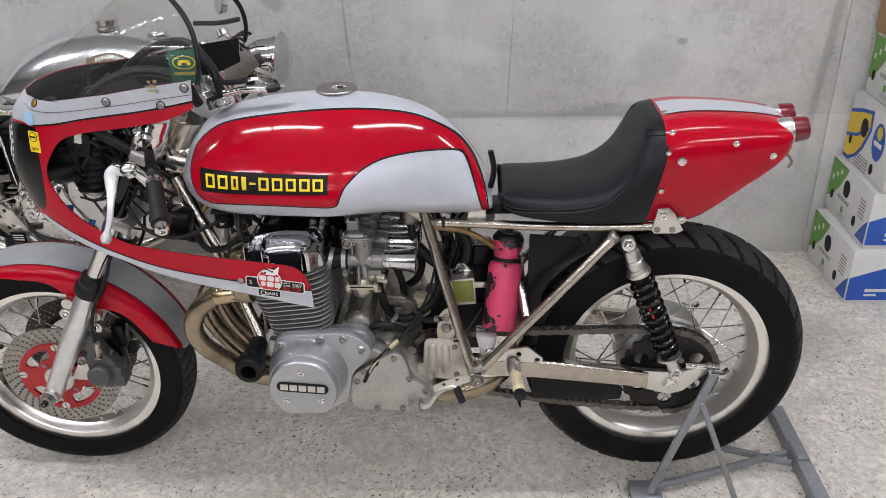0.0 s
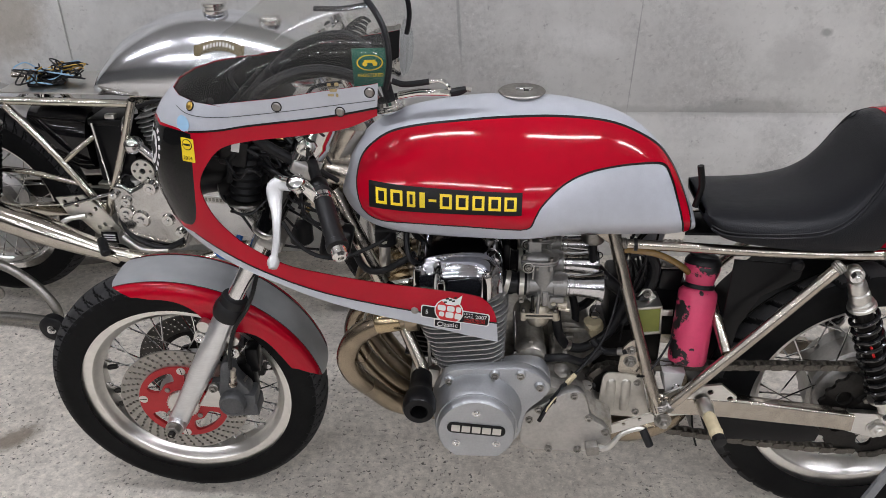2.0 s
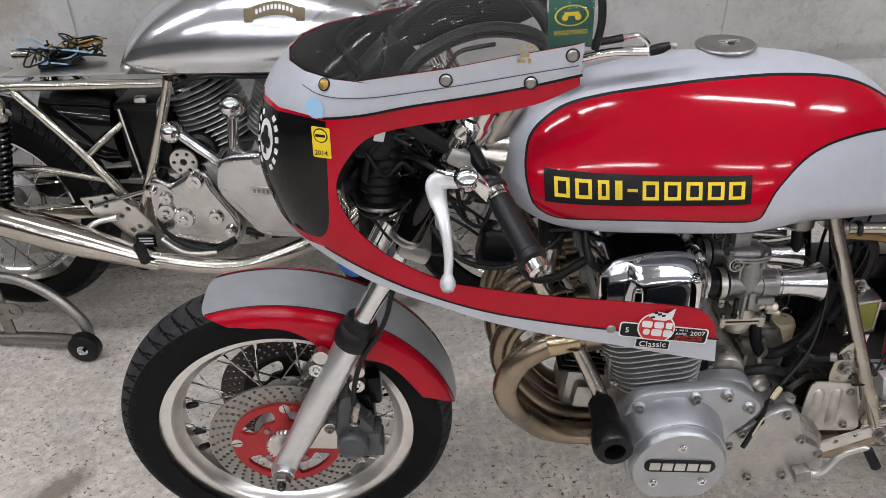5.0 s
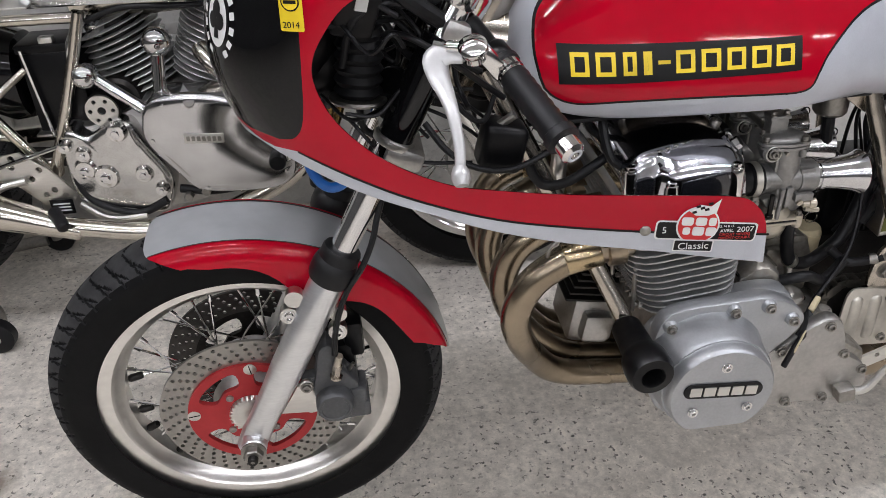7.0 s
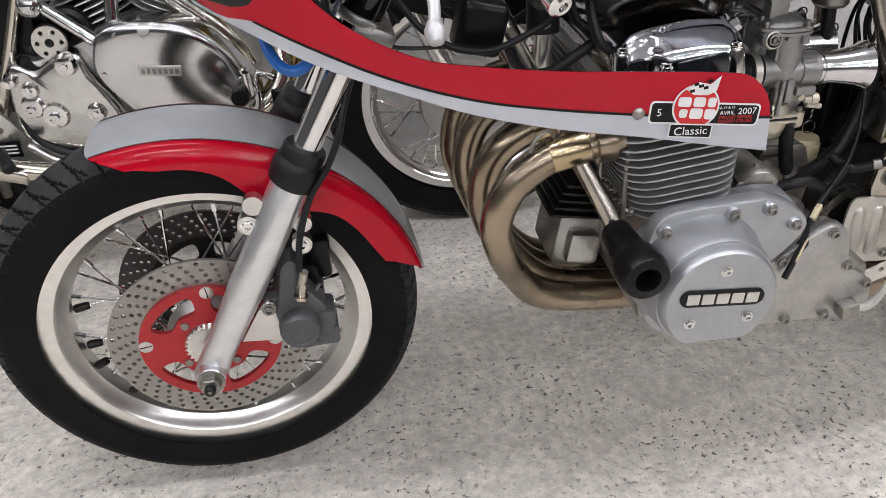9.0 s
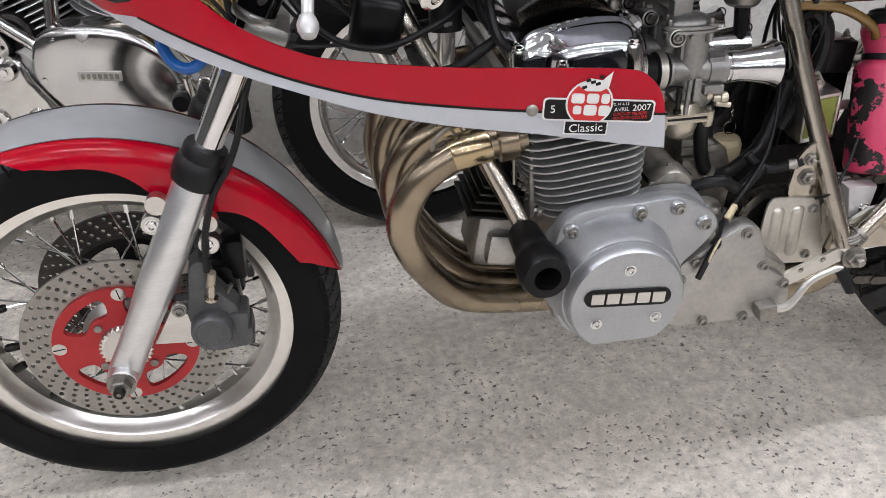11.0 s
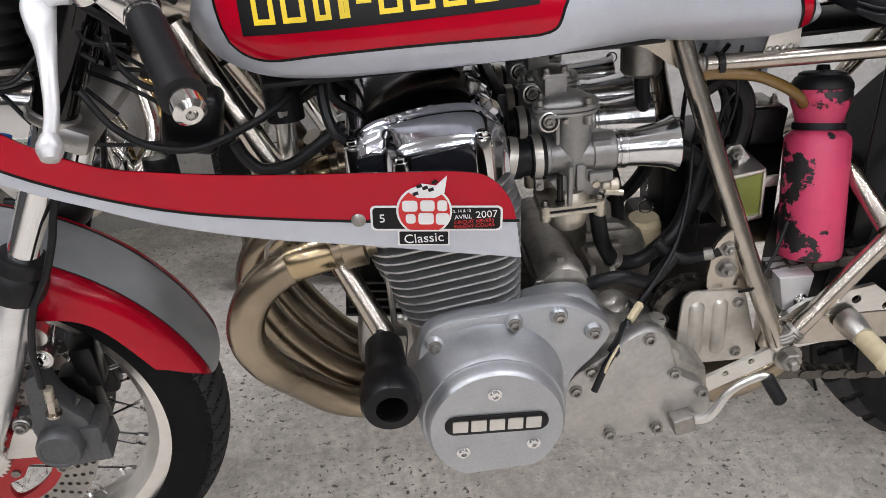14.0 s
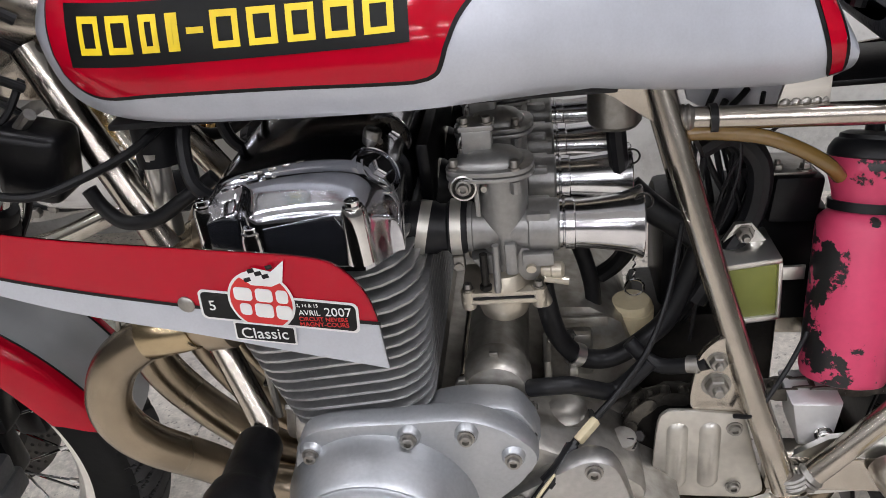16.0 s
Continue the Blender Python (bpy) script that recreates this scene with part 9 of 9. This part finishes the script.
# ---- paddock stand under the twin ----
st2 = empty("paddock_stand", B2, "tubular bare steel paddock stand with small black wheels", "stand", "paddock stands")
part("lower_frame", tube([(0.235, -0.205, 0.045), (0.10, -0.175, 0.035), (-0.12, -0.150, 0.022), (-0.195, -0.135, 0.022), (-0.235, -0.08, 0.024), (-0.25, 0.0, 0.024), (-0.24, 0.10, 0.022), (-0.19, 0.15, 0.022), (0.05, 0.175, 0.035), (0.22, 0.205, 0.045)], 0.0165, 14, 6), STEEL, st2)
for s in (-1, 1):
    part("upper_hoop", tube([(-0.01, s * 0.165, 0.235), (0.10, s * 0.175, 0.225), (0.19, s * 0.185, 0.17), (0.245, s * 0.195, 0.10), (0.25, s * 0.2, 0.05)], 0.0145, 14), STEEL, st2)
    part("upright", block((0.032, 0.008, 0.36), pose(0.012, s * 0.165, 0.205), 0.002), STEEL, st2)
    part("oval_plate", slab([(0.012 + a, 0.125 + b) for a, b in rounded(0.12, 0.05, 0.025, 6)], s * 0.172 - 0.003, s * 0.172 + 0.003, 0, [ring_of(0.012 + dx, 0.125, 0.011, 14) for dx in (-0.035, 0, 0.035)]), STEEL, st2, smooth=30)
    whl = part("wheel", lathe([(0.012, -0.016), (0.034, -0.017), (0.042, -0.012), (0.042, 0.012), (0.034, 0.017), (0.012, 0.016)], 28, to((0, s, 0), (0.245, s * 0.225, 0.0425))), BLACKR, st2, "small black rubber wheel")
    hexnut(whl, (0.245, s * 0.242, 0.0425), (0, s, 0), 0.011, 0.008, CHROME)

# ---- grey paddock stand under the racing motorcycle ----
st1 = empty("paddock_stand", pose(0, 0, 0), "grey painted angle-iron paddock stand under the rear wheel", "stand", "paddock stands")


def bar(a, b, w, h, name="bar"):
    a, b = Vector(a), Vector(b)
    m = Matrix.Translation((a + b) / 2) @ (b - a).to_track_quat("X", "Z").to_matrix().to_4x4()
    return part(name, block(((b - a).length, w, h), m, 0.003), STANDM, st1)


for s in (-1, 1):
    bar((0.806, s * 0.142, 0.395), (0.70, s * 0.125, 0.03), 0.012, 0.018, "upright")
    bar((0.786, s * 0.146, 0.315), (0.905, s * 0.125, 0.012), 0.010, 0.013, "strut")
    part("foot", block((0.075, 0.06, 0.022), pose(0.695, s * 0.105, 0.011), 0.003), STANDM, st1)
    part("hook", tube([(0.795, s * 0.142, 0.395), (0.82, s * 0.14, 0.39), (0.835, s * 0.138, 0.40)], 0.006, 8), CHROME, st1)
    bar((0.72, s * 0.105, 0.03), (1.07, s * -0.02, 0.03), 0.013, 0.016, "brace")
bar((1.10, 0.20, 0.02), (1.10, -0.17, 0.02), 0.036, 0.036, "rear_bar")
bar((1.085, 0.19, 0.03), (1.00, 0.19, 0.03), 0.022, 0.022, "stub")
bar((1.10, -0.02, 0.041), (1.10, 0.05, 0.041), 0.030, 0.006, "clamp_plate")

# ---- fruit boxes against the wall ----
CARD = mat("white_printed_card", (0.66, 0.655, 0.63), 0.6, 0, 0.08, 90, 0.08)
BROWN = mat("brown_card", (0.40, 0.25, 0.13), 0.65, 0, 0.1, 90, 0.12)
BOXGREEN = mat("green_print", (0.13, 0.30, 0.06), 0.55, 0, 0.03, 90, 0.1)
BOXBLUE = mat("blue_print", (0.02, 0.09, 0.42), 0.5, 0, 0.03, 90, 0.1)
BOXYEL = mat("yellow_print", (0.75, 0.50, 0.03), 0.5, 0, 0.03, 90, 0.1)
GREYPR = mat("grey_print", (0.22, 0.22, 0.22), 0.6, 0, 0, 90, 0.1)


def fruit_box(m, style, label):
    """A telescope box 0.5 m long: base, lid and hand holes; its narrow end faces -x."""
    box = empty("fruit_box", m, label, "cardboard box", "stacked fruit boxes")
    L_, W_, H_ = 0.50, 0.345, 0.236 if style == "yellow" else 0.199
    main = BROWN if style == "brown" else CARD
    part("base", block((L_ - 0.008, W_ - 0.008, H_ - 0.01), Matrix.Translation((L_ / 2, W_ / 2, H_ / 2 - 0.005)), 0.003), main, box)
    part("lid", block((L_, W_, H_ * 0.95), Matrix.Translation((L_ / 2, W_ / 2, H_ * 0.045 + H_ * 0.475)), 0.004), main, box)
    part("top_flap", block((0.012, W_ - 0.02, 0.004), Matrix.Translation((0.006, W_ / 2, H_ - 0.002)), 0.001), main, box)

    def end_print(pts, mm, name, lift=0.0006):
        # on the narrow end, y along it and z up
        a = [Vector((-lift, y, z)) for y, z in pts]
        part(name, mesh_of(a, [tuple(range(len(a)))]), mm, box, smooth=False)

    def side_print(pts, mm, name, lift=0.0006):
        a = [Vector((x, -lift, z)) for x, z in pts]
        part(name, mesh_of(a, [tuple(range(len(a)))[::-1]]), mm, box, smooth=False)

    if style == "green":
        end_print([(0.343, 0.196), (0.213, 0.196), (0.207, 0.188), (0.25, 0.12), (0.303, 0.066), (0.343, 0.050)], BOXGREEN, "green_field")
        for k in range(3):
            end_print([(0.325 - 0.03 * k, 0.12 + 0.02 * k), (0.312 - 0.03 * k, 0.12 + 0.02 * k), (0.312 - 0.03 * k, 0.138 + 0.02 * k), (0.325 - 0.03 * k, 0.138 + 0.02 * k)], CARD, "print_bar", 0.0012)
        for k in range(8):
            end_print([(0.256 - 0.0125 * k, 0.078), (0.248 - 0.0125 * k, 0.078), (0.248 - 0.0125 * k, 0.092), (0.256 - 0.0125 * k, 0.092)], GREYPR, "print_bar")
        end_print([(0.216, 0.040), (0.196, 0.040), (0.196, 0.062), (0.216, 0.062)], BOXGREEN, "print_square")
        for k in range(3):
            end_print([(0.235, 0.020 + 0.006 * k), (0.180, 0.020 + 0.006 * k), (0.180, 0.022 + 0.006 * k), (0.235, 0.022 + 0.006 * k)], GREYPR, "print_bar")
        for k in range(6):
            end_print([(0.085, 0.085 + 0.012 * k), (0.040, 0.085 + 0.012 * k), (0.040, 0.090 + 0.012 * k), (0.085, 0.090 + 0.012 * k)], GREYPR, "print_bar")
        end_print([(0.075, 0.016), (0.004, 0.016), (0.004, 0.100), (0.03, 0.075), (0.058, 0.040)], BOXBLUE, "blue_field")
        side_print([(0.003, 0.016), (0.003, 0.10)] + [(0.003 + 0.47 * i / 10, 0.10 + 0.065 * math.sin(math.pi * 0.5 * min(1, i / 6))) for i in range(1, 11)] + [(0.48, 0.016)], BOXBLUE, "blue_field")
        side_print([(0.06, 0.048), (0.13, 0.048), (0.13, 0.060), (0.06, 0.060)], CARD, "print_bar", 0.0012)
        side_print([(0.06, 0.032), (0.10, 0.032), (0.10, 0.040), (0.06, 0.040)], CARD, "print_bar", 0.0012)
        holes = ((0.197, 0.130, 0.024, 0.030), (0.304, 0.070, 0.010, 0.017), (0.102, 0.056, 0.012, 0.018))
    elif style == "yellow":
        end_print([(0.343, 0.172), (0.25, 0.200), (0.167, 0.216), (0.160, 0.150), (0.20, 0.075), (0.25, 0.03), (0.30, 0.004), (0.343, 0.004)], BOXBLUE, "blue_outline")
        end_print([(0.343, 0.160), (0.25, 0.188), (0.180, 0.202), (0.174, 0.150), (0.21, 0.085), (0.25, 0.043), (0.30, 0.018), (0.343, 0.018)], BOXYEL, "yellow_field", 0.0012)
        end_print([(0.343, 0.088), (0.26, 0.112), (0.18, 0.160), (0.18, 0.146), (0.26, 0.100), (0.343, 0.076)], BOXBLUE, "blue_line", 0.0018)
        end_print([(0.098 + 0.045 * math.cos(2 * math.pi * i / 24), 0.135 + 0.062 * math.sin(2 * math.pi * i / 24)) for i in range(24)][::-1], BOXBLUE, "blue_oval")
        end_print([(0.098 + 0.020 * math.cos(2 * math.pi * i / 24), 0.165 + 0.022 * math.sin(2 * math.pi * i / 24)) for i in range(24)][::-1], BOXYEL, "yellow_oval", 0.0012)
        end_print([(0.128, 0.120), (0.068, 0.120), (0.068, 0.136), (0.128, 0.136)], CARD, "print_bar", 0.0012)
        for k in range(5):
            end_print([(0.25, 0.010 + 0.010 * k), (0.14, 0.010 + 0.010 * k), (0.14, 0.014 + 0.010 * k), (0.25, 0.014 + 0.010 * k)], GREYPR, "print_bar")
        side_print([(0.05, 0.05), (0.2, 0.05), (0.2, 0.11), (0.05, 0.11)], BOXBLUE, "blue_field")
        side_print([(0.055, 0.055), (0.195, 0.055), (0.195, 0.105), (0.055, 0.105)], CARD, "card_field", 0.0012)
        holes = ((0.215, 0.145, 0.026, 0.032), (0.305, 0.075, 0.010, 0.017), (0.110, 0.040, 0.012, 0.018))
    else:
        holes = ((0.16, 0.12, 0.030, 0.022),)
    for y, z, ry, rz_ in holes:
        ring_ = [(-0.0022, y + ry * math.copysign(abs(math.cos(2 * math.pi * i / 16)) ** 0.8, math.cos(2 * math.pi * i / 16)), z + rz_ * math.sin(2 * math.pi * i / 16)) for i in range(16)][::-1]
        back = [(0.012, p[1], p[2]) for p in ring_]
        part("hand_hole", loft([ring_, back]), HOLE, box, smooth=False)
    part("hand_hole", loft([[(0.25 + 0.03 * math.cos(2 * math.pi * i / 16), -0.0022, 0.15 + 0.018 * math.sin(2 * math.pi * i / 16)) for i in range(16)], [(0.25 + 0.03 * math.cos(2 * math.pi * i / 16), 0.012, 0.15 + 0.018 * math.sin(2 * math.pi * i / 16)) for i in range(16)]]), HOLE, box, smooth=False)
    return box


z = 0.0
for dx, dy, turn, style, label in ((0.0, 0.0, 0, "green", "white and green fruit box standing on the floor"), (0.028, 0.015, -1, "green", "white and green printed fruit box in a stack"), (0.045, 0.01, -2, "yellow", "white fruit box with yellow and blue print"), (0.06, -0.02, -2, "green", "white and green printed fruit box near the top"), (0.075, 0.01, 0, "brown", "plain brown cardboard box on top of the stack")):
    fruit_box(pose(1.515 + dx, 0.793 + dy, z, 0, 0, turn), style, label)
    z += 0.2365 if style == "yellow" else 0.1995
